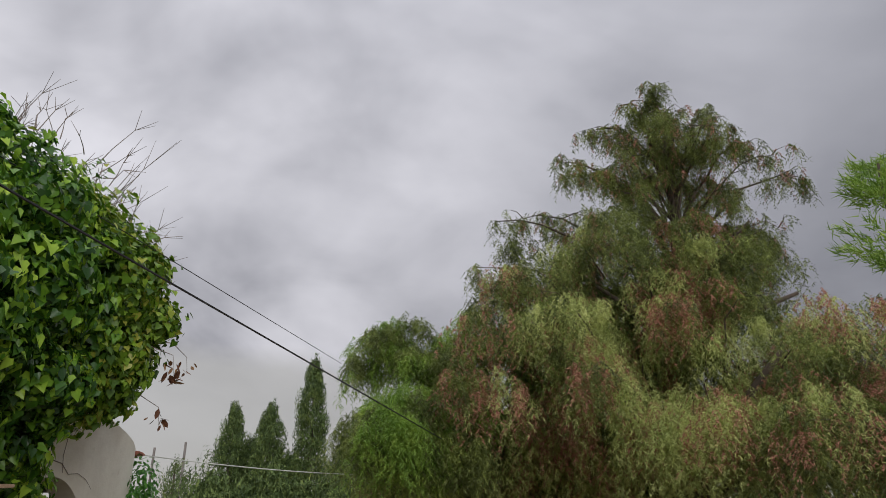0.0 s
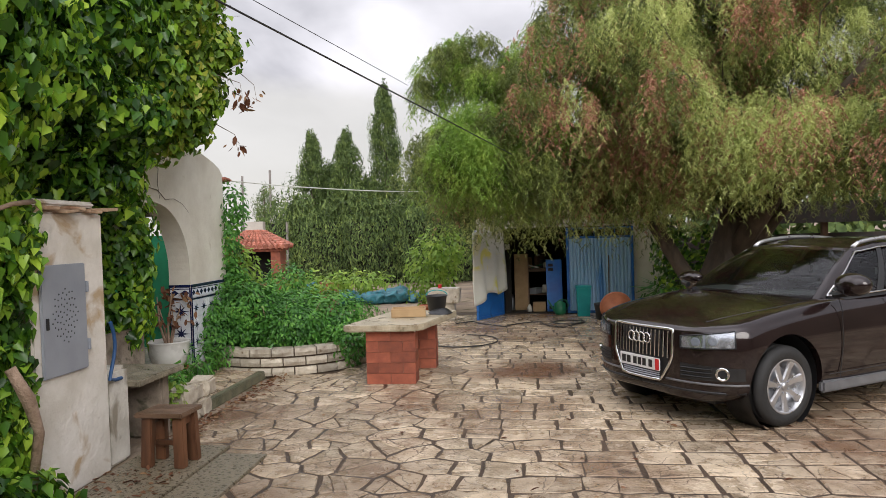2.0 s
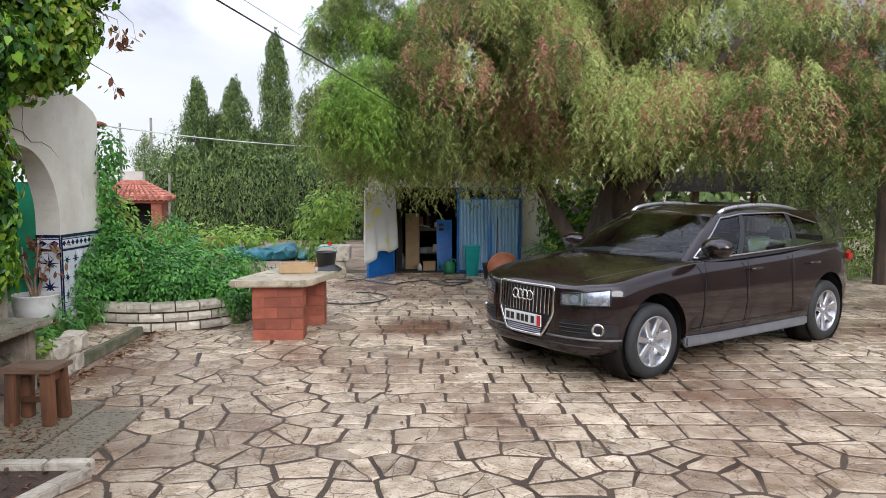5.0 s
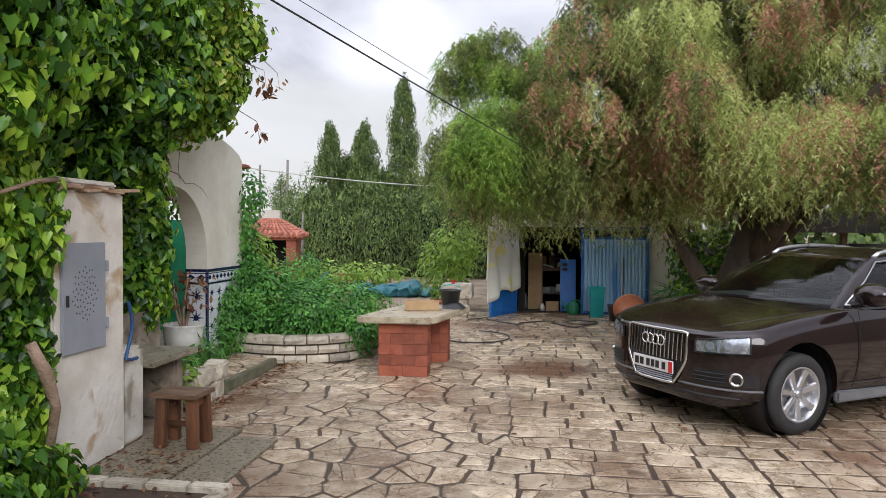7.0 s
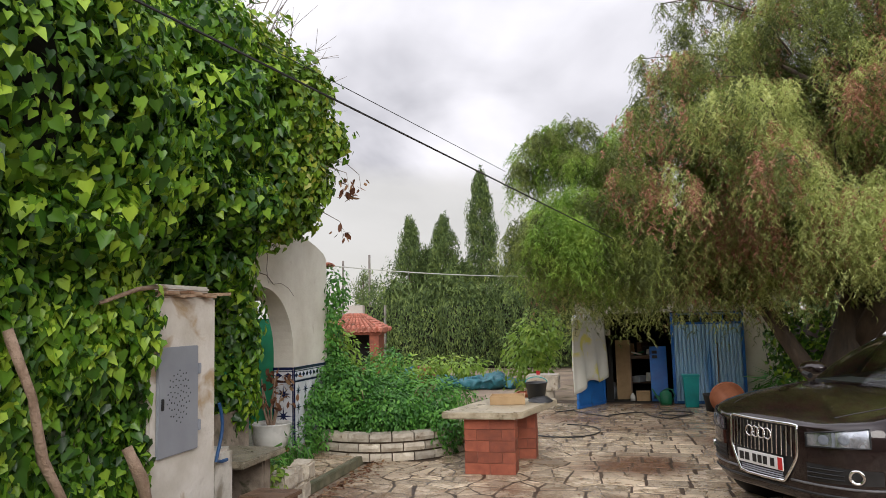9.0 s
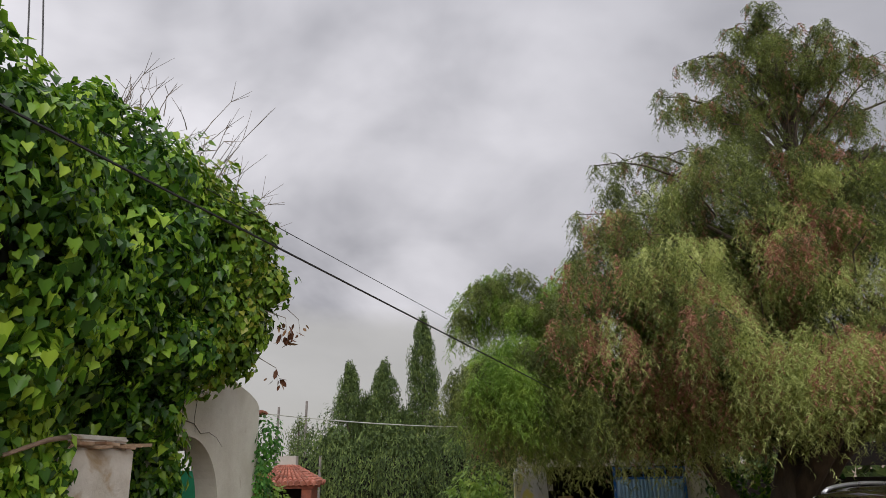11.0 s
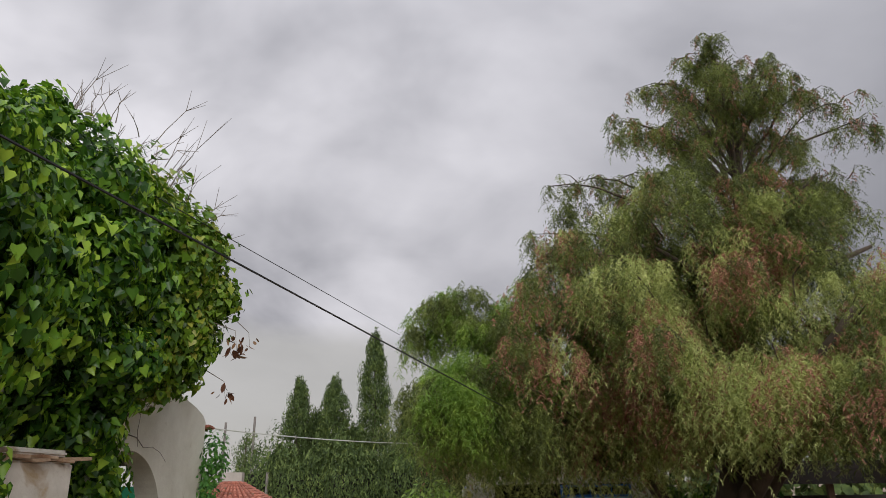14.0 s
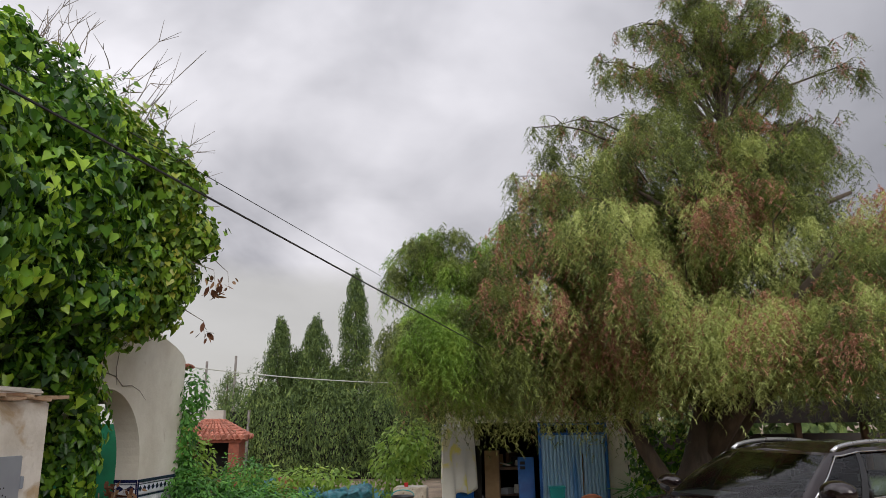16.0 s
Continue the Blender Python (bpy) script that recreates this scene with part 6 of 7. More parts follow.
# planter bush, ferny, spilling over, and the vine up the porch's corner
shrub_ = bush("planter_shrub", "lush ferny green shrub filling the round bed", "shrub",
     [(9500, (-3.45, 9.45, 0.52), (0.95, 0.85, 0.42), 1.5), (6500, (-3.85, 9.20, 0.78), (0.62, 0.55, 0.46), 2.5), (4800, (-4.05, 8.75, 0.42), (0.42, 0.42, 0.46), 3.5),
      (2000, (-2.38, 9.12, 0.33), (0.30, 0.30, 0.30), 4.5), (5000, (-2.85, 9.75, 0.62), (0.72, 0.62, 0.36), 5.5), (2800, (-3.1, 8.95, 0.55), (0.5, 0.35, 0.33), 6.6), (1500, (-3.5, 10.1, 1.0), (0.4, 0.4, 0.35), 7.7)], L_BUSH, 0.058, OVAL_SHAPE)
for k in range(14):
    a = k * 2.4
    x_, y_ = -3.4 + 0.5 * math.cos(a), 9.5 + 0.5 * math.sin(a)
    part("stem", tube([(x_, y_, 0.26), (x_ + 0.15 * math.cos(a), y_ + 0.15 * math.sin(a), 0.6), (x_ + 0.35 * math.cos(a), y_ + 0.3 * math.sin(a), 0.85)], [0.012, 0.009, 0.004], 5), M_VINE, shrub_)
bush("tall_weed", "bright green bush with long leafy stems", "shrub",
     [(700, (-4.05, 9.75, 1.15), (0.30, 0.3, 0.45), 1.1), (500, (-3.3, 10.3, 0.98), (0.75, 0.5, 0.20), 2.2), (500, (-2.55, 10.4, 1.03), (0.6, 0.4, 0.14), 3.2), (350, (-4.35, 9.8, 1.55), (0.3, 0.3, 0.4), 4.2)], L_BRIGHT, 0.085, OVAL_SHAPE)
bush("porch_vine", "green creeper climbing the porch corner", "vine",
     [(700, (-4.0, 9.28, 1.55), (0.16, 0.20, 0.62), 5.1), (450, (-3.95, 9.35, 2.15), (0.20, 0.25, 0.35), 6.1), (500, (-4.0, 9.3, 1.0), (0.25, 0.25, 0.4), 7.1)], L_BUSH, 0.075, OVAL_SHAPE)
bush("edging_plant", "dark strap-leaved plants along the walk", "plant",
     [(420, (-3.62, 6.75, 0.22), (0.18, 0.4, 0.18), 5.3), (350, (-3.85, 7.2, 0.20), (0.16, 0.5, 0.14), 6.3), (300, (-3.95, 8.2, 0.25), (0.2, 0.4, 0.22), 7.3)], L_BUSH, 0.13, NARROW_SHAPE * (1.3, 1))
bush("edging_weed", "bright green weed between the stones", "plant", [(120, (-3.28, 6.3, 0.28), (0.08, 0.12, 0.18), 1.3)], L_BRIGHT, 0.07, OVAL_SHAPE)

# ---------- things on the table ----------
carton = thing("shallow_box", "shallow tan wooden box on the table", "box", (-1.45, 8.72, 0.697), 8)
for a in ((-0.21, 0.21, -0.15, -0.135), (-0.21, 0.21, 0.135, 0.15), (-0.21, -0.195, -0.134, 0.134), (0.195, 0.21, -0.134, 0.134)):
    part("side", box(*a, 0, 0.10, 0.002), M_BOX, carton)
part("bottom", box(-0.194, 0.194, -0.134, 0.134, 0.0, 0.015), M_BOX, carton)
bucket = thing("bucket", "black rubber bucket on the table", "bucket", (-1.16, 9.22, 0.697))
part("bucket_body", lathe([(0, 0.0), (0.105, 0.0), (0.135, 0.19), (0.145, 0.195), (0.145, 0.205), (0.128, 0.20), (0.10, 0.012), (0, 0.012)], 32), M_BLACKPL, bucket, smooth=True)
part("bucket_handle", tube([(0.14 * math.cos(a), 0.02, 0.20 + 0.07 * math.sin(a)) for a in (math.pi * k / 12 for k in range(13))], 0.006, 6), M_TEAL, bucket, "turquoise handle")
rag = tagged(part("rag", roughen(lathe([(0, 0.06), (0.06, 0.055), (0.12, 0.03), (0.15, 0.0)], 20), 0.03, 9), M_BLACKPL, smooth=True), "crumpled dark cloth on the table", "cloth")
rag.location = (-1.08, 8.93, 0.70)

# ---------- garage front ----------
blanket = thing("blanket", "white and yellow blanket hung over the open gate", "blanket")
bm = bmesh.new()
g = []
for i in range(22):
    f = i / 21
    s_ = 0.05 + 1.16 * f
    px_, py_ = -0.46 - s_ * 0.454, SY - 0.06 - s_ * 0.891
    nx_, ny_ = 0.891, -0.454
    col = []
    drop = 1.20 + 0.16 * f + 0.06 * math.sin(f * 9)
    for j in range(16):
        h_ = j / 15
        d_ = 0.045 + 0.035 * math.sin(f * 16 + 2 * h_) * (0.3 + h_) + 0.03 * h_
        col.append(bm.verts.new((px_ + nx_ * d_, py_ + ny_ * d_, 1.73 - drop * h_ - 0.25 * max(0.0, s_ - 1.0))))
    g.append(col)
for a, b in zip(g, g[1:]):
    for j in range(15):
        bm.faces.new((a[j], b[j], b[j + 1], a[j + 1]))
bl = part("hanging_side", bm, M_CLOTH, blanket, smooth=True)
bl.modifiers.new("thick", "SOLIDIFY").thickness = 0.012
bm = bmesh.new()
g = []
for i in range(22):
    s_ = 0.05 + 0.98 * i / 21
    col = []
    for j in range(12):
        h_ = j / 11
        d_ = -0.05 - 0.05 * abs(math.sin(i * 0.7)) * h_
        col.append(bm.verts.new((-0.46 - s_ * 0.454 + 0.891 * d_, SY - 0.06 - s_ * 0.891 - 0.454 * d_, 1.735 - (0.95 + 0.1 * math.sin(i * 0.4)) * h_)))
    g.append(col)
for a, b in zip(g, g[1:]):
    for j in range(11):
        bm.faces.new((a[j], b[j], b[j + 1], a[j + 1]))
part("far_side", bm, M_CLOTH, blanket, smooth=True).modifiers.new("thick", "SOLIDIFY").thickness = 0.012
tbin = thing("bin", "tall square teal plastic bin", "bin", (1.10, 14.02, 0))
bm = box(-0.14, 0.14, -0.13, 0.13, 0.0, 0.56, 0.012)
for v in bm.verts:
    v.co.x *= 0.82 + 0.32 * v.co.z
    v.co.y *= 0.82 + 0.32 * v.co.z
part("bin_body", bm, M_TEAL, tbin)
part("bin_rim", box(-0.155, 0.155, -0.145, 0.145, 0.555, 0.59, 0.01), M_TEAL, tbin)
big_pot = plant_pot("terracotta_pot", "large terracotta plastic pot lying tipped on its side", [(0, 0), (0.16, 0), (0.17, 0.02), (0.25, 0.33), (0.285, 0.34), (0.285, 0.40), (0.265, 0.40), (0.235, 0.33), (0.15, 0.02), (0, 0.02)], M_TERRACOTTA, (1.62, 12.72, 0.158), (-72, -10, 0), False)
plant_pot("black_pot", "black plastic plant pot beside the terracotta one", [(0, 0), (0.13, 0), (0.17, 0.27), (0.18, 0.30), (0.165, 0.30), (0.15, 0.27)], M_BLACKPL, (1.42, 13.45, 0), soil=False)
can = thing("watering_can", "green plastic watering can", "watering can", (0.66, 14.30, 0.0))
part("can_body", lathe([(0, 0), (0.10, 0), (0.115, 0.06), (0.11, 0.22), (0.06, 0.25), (0.055, 0.27)], 28), M_GREENPL, can, smooth=True)
part("spout", tube([(-0.10, 0, 0.06), (-0.20, 0, 0.22), (-0.24, 0, 0.30)], [0.026, 0.016, 0.013], 8), M_GREENPL, can)
part("can_handle", tube([(0.10, 0, 0.08), (0.17, 0, 0.17), (0.12, 0, 0.28), (0.03, 0, 0.30), (-0.04, 0, 0.26)], 0.012, 8), M_GREENPL, can, smooth=True)
sink = thing("stone_sink", "old pale stone wash sink on a block", "sink", (-1.58, 13.75, 0))
part("basin", box(-0.30, 0.30, -0.24, 0.24, 0.34, 0.62, 0.02), M_ROCK, sink)
part("basin_hollow", box(-0.25, 0.25, -0.19, 0.19, 0.60, 0.624), M_GREYPLASTER, sink)
part("pedestal", box(-0.16, 0.20, -0.18, 0.18, 0.0, 0.338, 0.02), M_ROCK, sink)
soap = tagged(part("red_cup", lathe([(0, 0), (0.035, 0), (0.04, 0.07), (0.03, 0.07), (0, 0.02)], 16), M_RED), "small red cup on the sink", "cup")
soap.location = (-1.66, 13.66, 0.625)
for k in range(4):
    tp = plant_pot("stacked_pot", "stacked terracotta pots by the sink", [(0, 0), (0.10, 0), (0.13, 0.10), (0.15, 0.10), (0.15, 0.14), (0.12, 0.14)], M_TERRACOTTA, (-2.10 + 0.06 * (k % 2), 14.2 + 0.2 * (k // 2), 0.09 * (k % 2) + 0.0), soil=False)
hose2 = tagged(part("garden_hose", tube([(-1.3 + 0.1 * k + 0.10 * math.sin(k), 13.0 + 0.35 * math.sin(k * 0.55) - 0.02 * k, 0.022) for k in range(20)] + [(0.75 + 0.28 * math.cos(a), 12.9 + 0.28 * math.sin(a), 0.025 + 0.002 * a) for a in [0.3 * k for k in range(24)]], 0.011, 6), M_CABLE), "black garden hose lying on the paving", "hose")
hose3 = tagged(part("garden_hose", tube([(-1.0 + 0.55 * math.cos(a), 11.0 + 0.6 * math.sin(a), 0.02) for a in [-2.2 + 0.25 * k for k in range(16)]], 0.010, 6), M_CABLE), "black garden hose lying on the paving", "hose")
door = thing("cupboard_door", "bright blue metal locker door leaning in the garage", "door", (0.58, 14.72, 0.013), 4)
part("door_panel", box(-0.16, 0.16, -0.02, 0.02, 0, 1.06, 0.006), M_BLUE, door)
for z in (0.08, 0.86, 0.95):
    part("vent", box(-0.12, -0.02, -0.026, -0.021, z - 0.03, z + 0.03), M_HOLE, door)
door.rotation_euler = (radians(-5), 0, radians(4))
board = thing("plank", "brown wooden board leaning in the garage", "board", (-0.10, 15.02, 0.013), 6)
part("board_face", box(-0.14, 0.14, -0.015, 0.015, 0, 1.18, 0.004), M_BOX, board)
part("board_edge", box(0.141, 0.165, -0.018, 0.018, 0, 1.18, 0.003), M_WOODTOP, board)
switch = tagged(part("switch_box", box(-0.42, -0.32, 14.78, 14.81, 1.30, 1.42, 0.006), M_CERAMIC), "small white switch box inside the garage", "switch")
# post in the same near-black, sunk into the painted shade
tagged(part("switch_post", box(-0.44, -0.30, 14.812, 14.88, 0.012, 1.7), M_SHADE), "dark post inside the garage", "post")
broom = thing("broom", "long broom handle leaning on the gate", "broom", (1.62, 14.30, 0.0))
part("handle", tube([(0, 0, 0.0), (0.02, 0.10, 1.15)], 0.011, 6), M_WOODTOP, broom)
part("broom_head", box(-0.12, 0.12, -0.03, 0.03, 0.0, 0.06, 0.01), M_WOOD, broom)
hook = tagged(part("wall_hook", tube([(2.50, SY - 0.02, 0.93), (2.50, SY - 0.06, 0.85), (2.60, SY - 0.06, 0.82), (2.70, SY - 0.06, 0.88), (2.70, SY - 0.02, 1.02)], 0.010, 6), M_CABLE), "dark iron hook on the garage wall", "hook")
bench2 = thing("workbench", "dark wooden workbench with tools in the garage", "workbench", (0.28, 15.35, 0.012))
part("worktop", box(-0.36, 0.36, -0.22, 0.22, 0.80, 0.86, 0.005), M_WOODTOP, bench2)
for sx in (-0.31, 0.31):
    for sy in (-0.17, 0.17):
        part("leg", box(sx - 0.03, sx + 0.03, sy - 0.03, sy + 0.03, 0, 0.798), M_WOOD, bench2)
part("shelf", box(-0.30, 0.30, -0.16, 0.16, 0.30, 0.33), M_WOODTOP, bench2)
for k, (x, y, z, lx, ly, lz, tilt, m_) in enumerate(((0.12, 15.25, 0.875, 0.30, 0.10, 0.03, 14, M_CERAMIC), (0.30, 15.30, 0.875, 0.34, 0.03, 0.03, -16, M_GREENPL), (0.22, 15.42, 0.875, 0.05, 0.05, 0.30, 12, M_STEEL), (0.40, 15.38, 0.875, 0.20, 0.14, 0.18, 0, M_BLACKPL), (0.45, 15.22, 0.875, 0.16, 0.10, 0.10, 8, M_CERAMIC), (0.05, 15.40, 0.875, 0.16, 0.14, 0.22, -5, M_BOX), (0.30, 15.44, 0.875, 0.24, 0.10, 0.26, 0, M_WOODTOP), (0.22, 15.2, 0.345, 0.30, 0.16, 0.12, 0, M_STEEL), (0.42, 15.22, 0.345, 0.16, 0.12, 0.16, 9, M_CERAMIC))):
    q = thing("tool", "dusty tool piled on the workbench", "tool", (x, y, z), 25 * k, "clutter on the workbench")
    q.rotation_euler = (0, radians(tilt), radians(8 * k))
    lift = 0.5 * lx * abs(math.sin(radians(tilt)))
    part("tool_body", roughen(box(-lx / 2, lx / 2, -ly / 2, ly / 2, lift, lz + lift, 0.008), 0.01, 9, k), m_, q)
for k, (x, y, z, s_, m_, nm, cat_) in enumerate(((0.26, 14.80, 0.013, 0.13, M_BOX, "basket", "basket"), (0.06, 14.78, 0.013, 0.09, M_CERAMIC, "bottle", "bottle"), (-0.32, 15.2, 0.013, 0.2, M_STEEL, "tin", "tin"))):
    t = thing(nm, "dusty " + nm + " among the clutter of the garage", cat_, (x, y, z), 17 * k)
    if nm in ("jug", "bottle", "tin"):
        part(nm + "_body", lathe([(0, 0), (s_ * 0.5, 0), (s_ * 0.55, s_), (s_ * 0.3, s_ * 1.3), (s_ * 0.25, s_ * 1.6), (0, s_ * 1.6)], 20), m_, t, smooth=True)
    else:
        part(nm + "_body", box(-s_, s_, -s_ * 0.7, s_ * 0.7, 0, s_ * 1.3, 0.01), m_, t)
        part("lid", box(-s_ * 1.04, s_ * 1.04, -s_ * 0.74, s_ * 0.74, s_ * 1.302, s_ * 1.45, 0.005), m_, t)

# ---------- brick oven house, tarps, posts ----------
oven = thing("oven_house", "small brick barbecue house with a red tile roof", "barbecue", (-5.95, 15.3, 0), 12)
for x0, x1, y0, y1, z1 in ((-0.75, -0.5, -0.6, 0.6, 1.40), (0.45, 0.70, -0.6, 0.6, 1.40), (-0.497, 0.447, -0.58, 0.58, 0.72), (-0.497, 0.447, 0.40, 0.58, 1.40)):
    part("wall", box(x0, x1, y0, y1, -0.035 if z1 < 1.4 or x0 != -0.497 else 0.722, z1), M_BRICK, oven, "red brick")
part("cornice", box(-0.82, 0.77, -0.67, 0.67, 1.402, 1.47, 0.01), M_BRICK, oven, "brick cornice")
# near-black sheet across the back of the opening
part("soot_back", box(-0.49, 0.44, 0.38, 0.397, 0.73, 1.39), M_HOLE, oven)
bm = bmesh.new()
b4 = [bm.verts.new(v) for v in ((-0.92, -0.78, 1.472), (0.87, -0.78, 1.472), (0.87, 0.78, 1.472), (-0.92, 0.78, 1.472))]
t4 = [bm.verts.new(v) for v in ((-0.22, -0.18, 1.86), (0.17, -0.18, 1.86), (0.17, 0.18, 1.86), (-0.22, 0.18, 1.86))]
for k in range(4):
    bm.faces.new((b4[k], b4[(k + 1) % 4], t4[(k + 1) % 4], t4[k]))
bm.faces.new(t4)
bm.faces.new(b4[::-1])
roof_ = part("roof", bm, M_ROOFTILE, oven, "hipped roof of red barrel tiles")
for (ax, ay), (bx, by), (cx_, cy_), (dx, dy) in (((-0.92, -0.78), (0.87, -0.78), (-0.22, -0.18), (0.17, -0.18)), ((0.87, -0.78), (0.87, 0.78), (0.17, -0.18), (0.17, 0.18))):
    for k in range(12):
        f = (k + 0.5) / 12
        p0, p1 = Vector((ax + (bx - ax) * f, ay + (by - ay) * f, 1.485)), Vector((cx_ + (dx - cx_) * f, cy_ + (dy - cy_) * f, 1.875))
        for j in range(7):
            q0, q1 = p0.lerp(p1, j / 7 - 0.02 * (j > 0)), p0.lerp(p1, (j + 1) / 7)
            part("tile", tube([q0 + Vector((0, 0, 0.018)), q1], [0.060 * (1 - 0.10 * j), 0.048 * (1 - 0.10 * j)], 8), M_ROOFTILE, roof_)
part("chimney", box(-0.26, 0.22, -0.2, 0.2, 1.862, 2.06, 0.01), M_GREYPLASTER, oven, "grey rendered chimney block")
wallet = tagged(part("brick_pillar", box(-4.35, -4.0, 14.6, 14.9, -0.035, 0.72, 0.006), M_BRICK), "low red brick pillar by the bed", "pillar")
for k, (x, y, rx_, ry_, rz_) in enumerate(((-4.7, 17.2, 0.55, 0.4, 0.22), (-3.9, 17.4, 0.6, 0.4, 0.19), (-3.3, 17.5, 0.45, 0.4, 0.22), (-5.3, 17.4, 0.5, 0.4, 0.30), (-2.9, 17.7, 0.4, 0.3, 0.16))):
    bm = bmesh.new()
    bmesh.ops.create_icosphere(bm, subdivisions=4, radius=1, matrix=Matrix.LocRotScale((0, 0, rz_ * 0.75), None, (rx_, ry_, rz_)))
    roughen(bm, 0.12, 4.5, k)
    roughen(bm, 0.03, 14, k)
    for v in bm.verts:
        v.co.z = max(v.co.z, 0.0)
    t = tagged(part("tarpaulin", bm, M_TARP, smooth=True), "crumpled turquoise tarpaulin heap on the earth", "tarpaulin", "tarpaulin heaps")
    t.location = (x, y, -0.034)
for x, y, h in ((-11.1, 30.2, 4.6), (-12.9, 31.5, 4.5), (-11.4, 31.0, 2.6), (-8.2, 23.8, 2.2)):
    tagged(part("post", tube([(x, y, -0.04), (x + 0.05, y, h)], 0.05, 8), M_POLE), "thin grey upright post", "post", "posts behind the yard")
for p0, p1, sag, r_, m_, lab in (((-4.11, -4.85, 3.68), (0.35, 11.8, 2.66), 0.0, 0.007, M_CABLE, "black overhead cable running to the tree"), ((-3.36, 4.0, 4.24), (-2.06, 13.0, 4.43), 0.0, 0.005, M_CABLE, "thin dark overhead wire"),
                                 ((-4.25, 9.8, 2.56), (-1.4, 12.8, 2.44), 0.05, 0.008, M_CABLE_W, "pale cord strung from the porch to the tree"), ((-4.60, 5.0, 6.5), (-4.37, 5.0, 4.9), 0.0, 0.008, M_CABLE, "cable drop above the ivy"), ((-4.74, 5.0, 6.5), (-4.53, 5.0, 4.9), 0.0, 0.008, M_CABLE, "cable drop above the ivy")):
    a, b = Vector(p0), Vector(p1)
    tagged(part("overhead_cable", tube([a.lerp(b, k / 24) - Vector((0, 0, sag * 4 * (k / 24) * (1 - k / 24))) for k in range(25)], r_, 5), m_), lab, "cable")
# dry creeper shoots above the ivy
shoots = thing("bare_shoots", "bare dry creeper shoots above the ivy", "shoots")
oven.scale = (0.82, 0.82, 1.0)
g0 = np.random.default_rng(5)
bm = bmesh.new()
tips = []
for k in range(110):
    a, b, t_ = g0.uniform(-0.2, 2.2), min(1.5, abs(g0.normal(0.45, 0.35))), g0.random()
    c = np.array((-4.3, 6.75, 3.6)) if k % 3 else np.array((-4.3, 5.9, 4.0))
    p0 = c + np.array((1.3 * math.sin(b) * math.cos(a), 1.3 * math.sin(b) * math.sin(a) * 0.9, 1.3 * math.cos(b)))
    d = (p0 - c) / np.linalg.norm(p0 - c) + g0.normal(0, 0.35, 3) + (0.1, 0, 0.25)
    L = g0.uniform(0.14, 0.42)
    pts = [p0 + d * L * s_ + g0.normal(0, 0.02, 3) * s_ * 2 for s_ in (0, 0.35, 0.7, 1.0)]
    tube(pts, [0.007, 0.005, 0.004, 0.002], 4, bm, False)
    for _ in range(2):
        q0 = pts[2]
        tube([q0, q0 + (d + g0.normal(0, 0.6, 3)) * L * 0.4], [0.004, 0.002], 3, bm, False)
    tips.append(pts[-1])
for end in ((-3.06, 8.0, 3.50), (-2.82, 7.00, 3.31), (-2.98, 7.20, 2.82)):
    tube([(-3.5, end[1] - 0.3, end[2] + 0.15), (-3.2, end[1] - 0.1, end[2] + 0.14), end, (end[0] + 0.03, end[1], end[2] - 0.2)], [0.007, 0.006, 0.004, 0.002], 4, bm, False)
tagged(part("branchwork", bm, M_TWIG, shoots), kind="stuff")
tq = np.array([(-3.06, 8.0, 3.36), (-2.82, 7.00, 3.19), (-2.84, 7.10, 3.10), (-2.98, 7.20, 2.70)])
q = np.repeat(tq, 9, 0) + g0.normal(0, 0.05, (36, 3))
tagged(leaves("withered_foliage", q, g0.normal(size=q.shape), np.array([0, 0, -1.0]) + g0.normal(0, 0.3, q.shape), g0.uniform(0.06, 0.14, 36), L_DRY, shoots, OVAL_SHAPE, label="withered red-brown leaves"), kind="stuff")
# old vine stems on the wall
stems = thing("vine_stem", "thick bare ivy stems on the wall", "vine")
for pts, rad in (([(-3.12, 3.05, 1.75), (-3.05, 3.15, 1.4), (-3.06, 3.25, 1.05), (-3.02, 3.42, 0.7), (-3.08, 3.6, 0.3), (-3.1, 3.62, -0.02)], 0.034), ([(-3.05, 3.9, 1.0), (-3.02, 4.0, 0.8), (-3.06, 4.15, 0.55), (-3.10, 4.1, 0.2)], 0.035), ([(-3.1, 3.7, 1.9), (-3.02, 3.95, 1.98), (-3.12, 4.25, 2.02)], 0.02)):
    part("stem", roughen(tube(pts, [rad, rad * 0.95, rad * 0.9, rad * 0.9, rad * 0.8, rad * 0.8][:len(pts)], 8), 0.022, 14), M_VINE, stems, smooth=True)
for k in range(9):
    y_, z_ = g0.uniform(6.6, 7.3), g0.uniform(2.15, 2.9)
    a_, pts = g0.uniform(-0.9, 0.9), [(WX + 0.008, y_, z_)]
    for _ in range(6):
        a_ += g0.normal(0, 0.45)
        y_, z_ = y_ + 0.2 * math.cos(a_), z_ + 0.17 * math.sin(a_)
        if z_ > 2.9 or y_ > 8.7 or (y_ - ARCH_Y) ** 2 + (z_ - SPRING) ** 2 < (ARCH_R + 0.02) ** 2:
            break
        pts.append((WX + 0.010, y_, z_))
    if len(pts) > 2:
        part("bare_stem", tube(pts, [0.007 - 0.0009 * i for i in range(len(pts))], 4), M_TWIG, stems, "thin dry creeper stem")
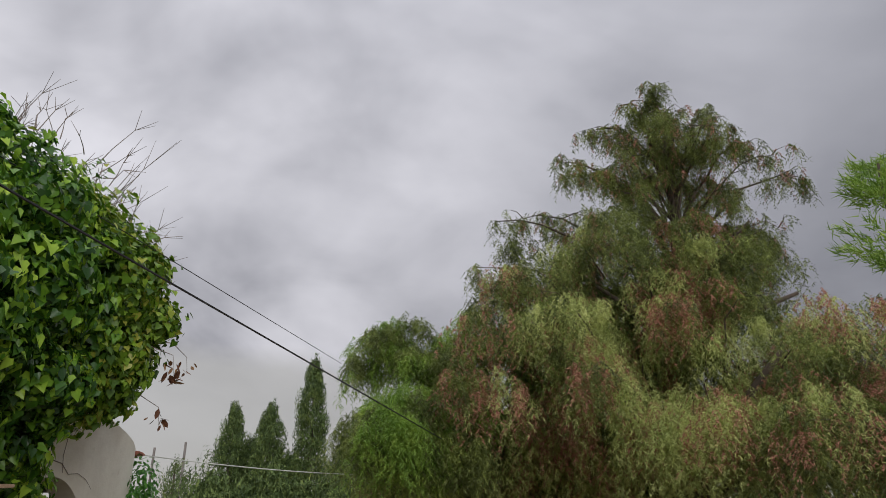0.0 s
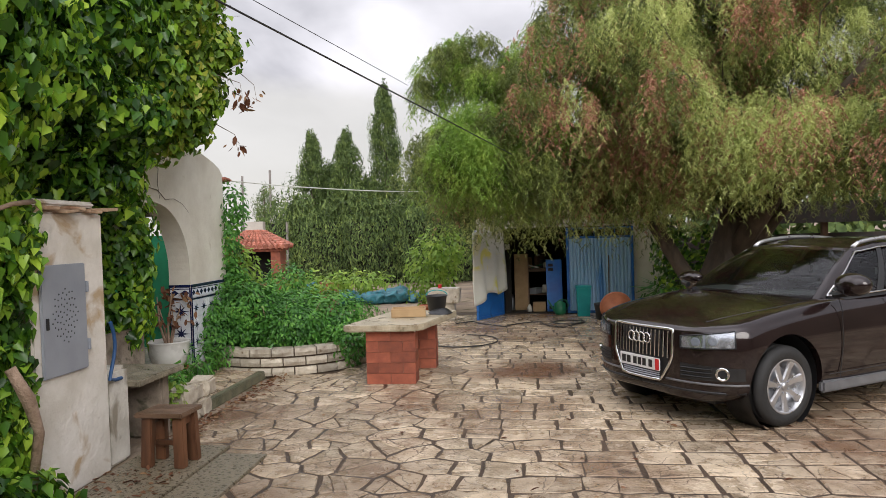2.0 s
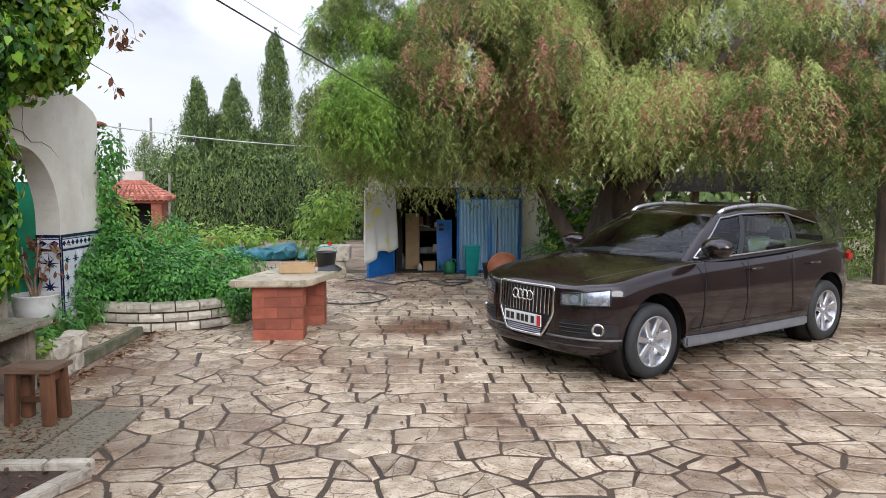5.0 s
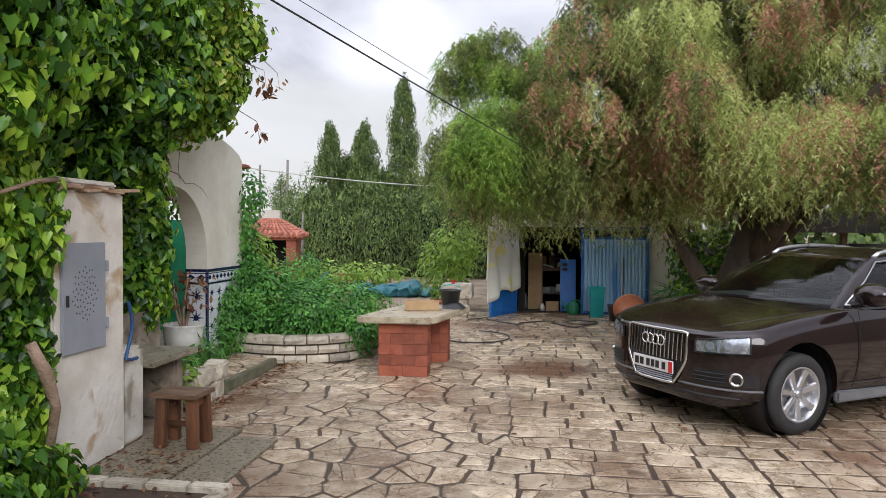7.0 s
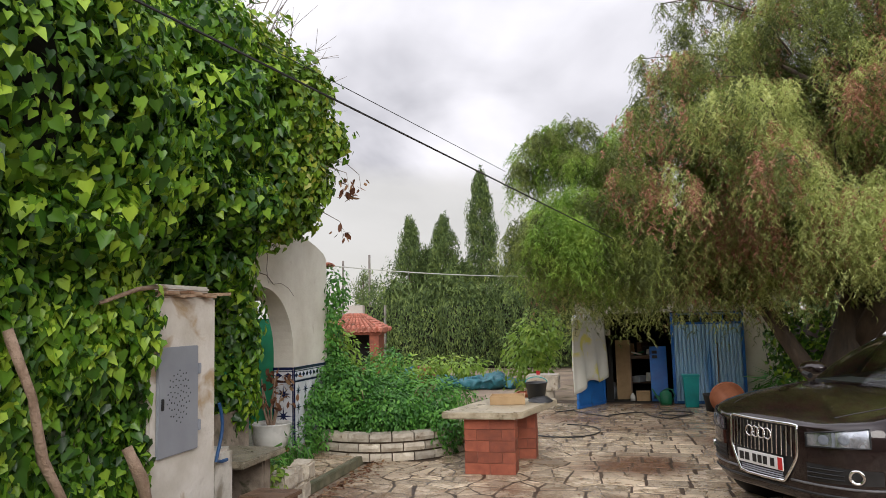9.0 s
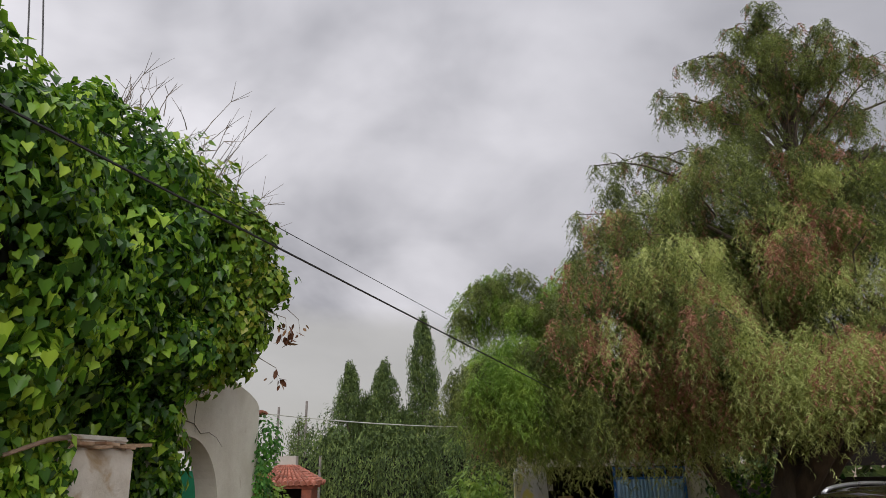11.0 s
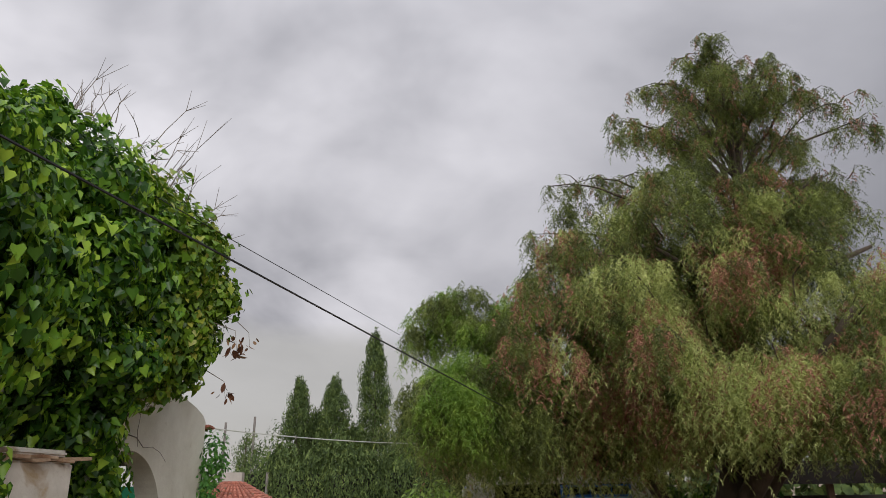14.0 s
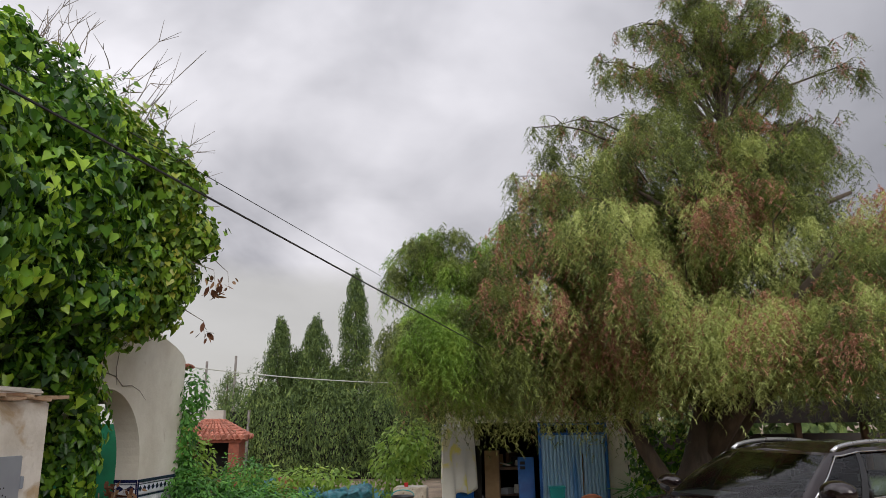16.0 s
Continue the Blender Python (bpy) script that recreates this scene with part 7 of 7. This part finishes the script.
# fallen leaves
litter = thing("leaf_litter", "fallen brown leaves along the wall and kerb", "leaves", kind="stuff")
q = np.concatenate([np.stack([g0.uniform(-3.15, -2.5, 110), g0.uniform(4.1, 5.0, 110), np.full(110, 0.028)], 1), np.stack([-3.12 + np.abs(g0.normal(0, 0.12, 380)), g0.uniform(5.6, 9.0, 380), np.full(380, 0.012)], 1), np.stack([g0.uniform(-3, 6, 120), g0.uniform(4, 13, 120), np.full(120, 0.010)], 1), np.stack([g0.uniform(-2.9, -2.1, 50), g0.uniform(3.2, 4.2, 50), np.full(50, 0.03)], 1)])
leaves("fallen_leaves", q, np.array([0, 0, 1.0]) + g0.normal(0, 0.25, q.shape), g0.normal(size=q.shape), g0.uniform(0.03, 0.08, len(q)), L_DRY, litter, OVAL_SHAPE, 0.3)

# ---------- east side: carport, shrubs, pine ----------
M_DARKWOOD = mat("near_black_wood", (0.012, 0.009, 0.007), (0.04, 0.028, 0.022), 6.0, (0.6, 0.9), 0.3, 30)
carport = thing("carport", "dark open-fronted carport behind the trees", "carport", kind="structure")
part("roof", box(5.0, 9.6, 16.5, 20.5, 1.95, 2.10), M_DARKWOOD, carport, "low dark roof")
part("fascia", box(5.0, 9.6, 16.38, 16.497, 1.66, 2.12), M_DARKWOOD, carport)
for x in (5.2, 6.6, 8.0, 9.4):
    part("post", box(x - 0.06, x + 0.06, 16.6, 16.72, -0.035, 1.948), M_WOOD, carport)
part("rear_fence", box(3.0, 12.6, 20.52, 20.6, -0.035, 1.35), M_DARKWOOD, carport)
bush("shrub", "leafy green shrubs at the yard's edge", "shrub",
     [(9000, (9.9, 13.8, 1.5), (1.6, 1.0, 1.6), 1.7), (8000, (12.0, 14.0, 1.6), (1.6, 1.0, 1.7), 2.7), (6000, (8.8, 15.6, 1.9), (1.2, 0.9, 1.2), 3.7)], L_PEPPER, 0.085, OVAL_SHAPE)
bush("dry_grass", "pale dry grass along the fence", "grass", [(900, (8.6, 13.6, 0.35), (1.2, 0.6, 0.55), 1.9), (700, (11.0, 12.8, 0.3), (1.6, 0.5, 0.5), 2.9)], L_BRIGHT, 0.30, NARROW_SHAPE * (0.5, 1))
bush("trunk_ivy", "dark green ivy and undergrowth round the tree trunk", "ivy", [(900, (3.3, 12.9, 0.8), (0.6, 0.35, 0.9), 3.8), (700, (4.1, 13.0, 0.7), (0.6, 0.4, 0.8), 4.8), (500, (2.6, 13.2, 1.2), (0.35, 0.3, 0.6), 5.8)], L_IVY, 0.09, IVY_SHAPE)
bush("agave", "spiky green plants in pots by the gate", "plant", [(260, (2.55, 14.0, 0.30), (0.35, 0.3, 0.30), 8.1), (200, (3.0, 14.1, 0.32), (0.3, 0.3, 0.32), 8.6)], L_BUSH, 0.34, NARROW_SHAPE * (0.8, 1))
bush("garden_shrub", "green leafy shrubs beside the garage", "shrub", [(900, (-2.1, 15.6, 0.8), (0.6, 0.5, 0.75), 5.5), (700, (-1.75, 15.3, 1.3), (0.5, 0.4, 0.6), 5.9)], L_BRIGHT, 0.12, OVAL_SHAPE)
bush("far_trees", "dark green trees beyond the yard", "trees", [(2600, (6.0, 27, 2.0), (4.0, 1.5, 2.4), 1.2), (2600, (13, 25, 2.2), (4.5, 1.5, 2.6), 2.2), (1600, (1.5, 27, 1.9), (2.5, 1.2, 2.2), 3.2), (1800, (-14, 36, 0.8), (5, 1.5, 1.3), 4.2), (2400, (20, 18, 2.2), (3, 5, 2.6), 5.2)], L_CYPRESS, 0.35, OVAL_SHAPE * (1.6, 1))
pine = thing("pine_tree", "bright green feathery conifer branch tips", "tree", (7.9, 12.3, 0))
part("trunk", tube([(0.6, 0.3, -0.04), (0.5, 0.2, 4.0), (0.4, 0.1, 8.2)], [0.16, 0.12, 0.03], 8), M_BARK, pine)
pp, oo = [], []
for k in range(46):
    t_ = g0.random()
    a = g0.uniform(0, 2 * math.pi)
    z = 5.3 + 2.8 * t_
    rr = 1.25 * (1 - 0.8 * t_) + 0.2
    tip = np.array((0.4 + rr * math.cos(a), 0.1 + rr * math.sin(a), z + 0.35))
    base = np.array((0.4, 0.1, z - 0.1))
    f = g0.random(110)[:, None] ** 0.6
    pp.append(base + (tip - base) * f + g0.normal(0, 0.06, (110, 3)))
    oo.append(np.tile(tip - base, (110, 1)) + g0.normal(0, 0.35, (110, 3)))
pp, oo = np.concatenate(pp), np.concatenate(oo)
leaves("needles", pp, g0.normal(size=pp.shape), oo, g0.uniform(0.12, 0.26, len(pp)), L_BRIGHT, pine, NARROW_SHAPE * (0.9, 1))

# ---------- paving stones ----------
in_yard = lambda x, y: x > -3.1 + (0.9 if y < 4.3 and x < -1.95 and y > 3.2 else 0) and y < 15 and not (PX - x) ** 2 + (PY - y) ** 2 < PR ** 2
lay(stone_cells(-3.1, 13.5, -4.3, 14.4, 0.39, 0.30, 0.0115, 3), paving, in_yard)
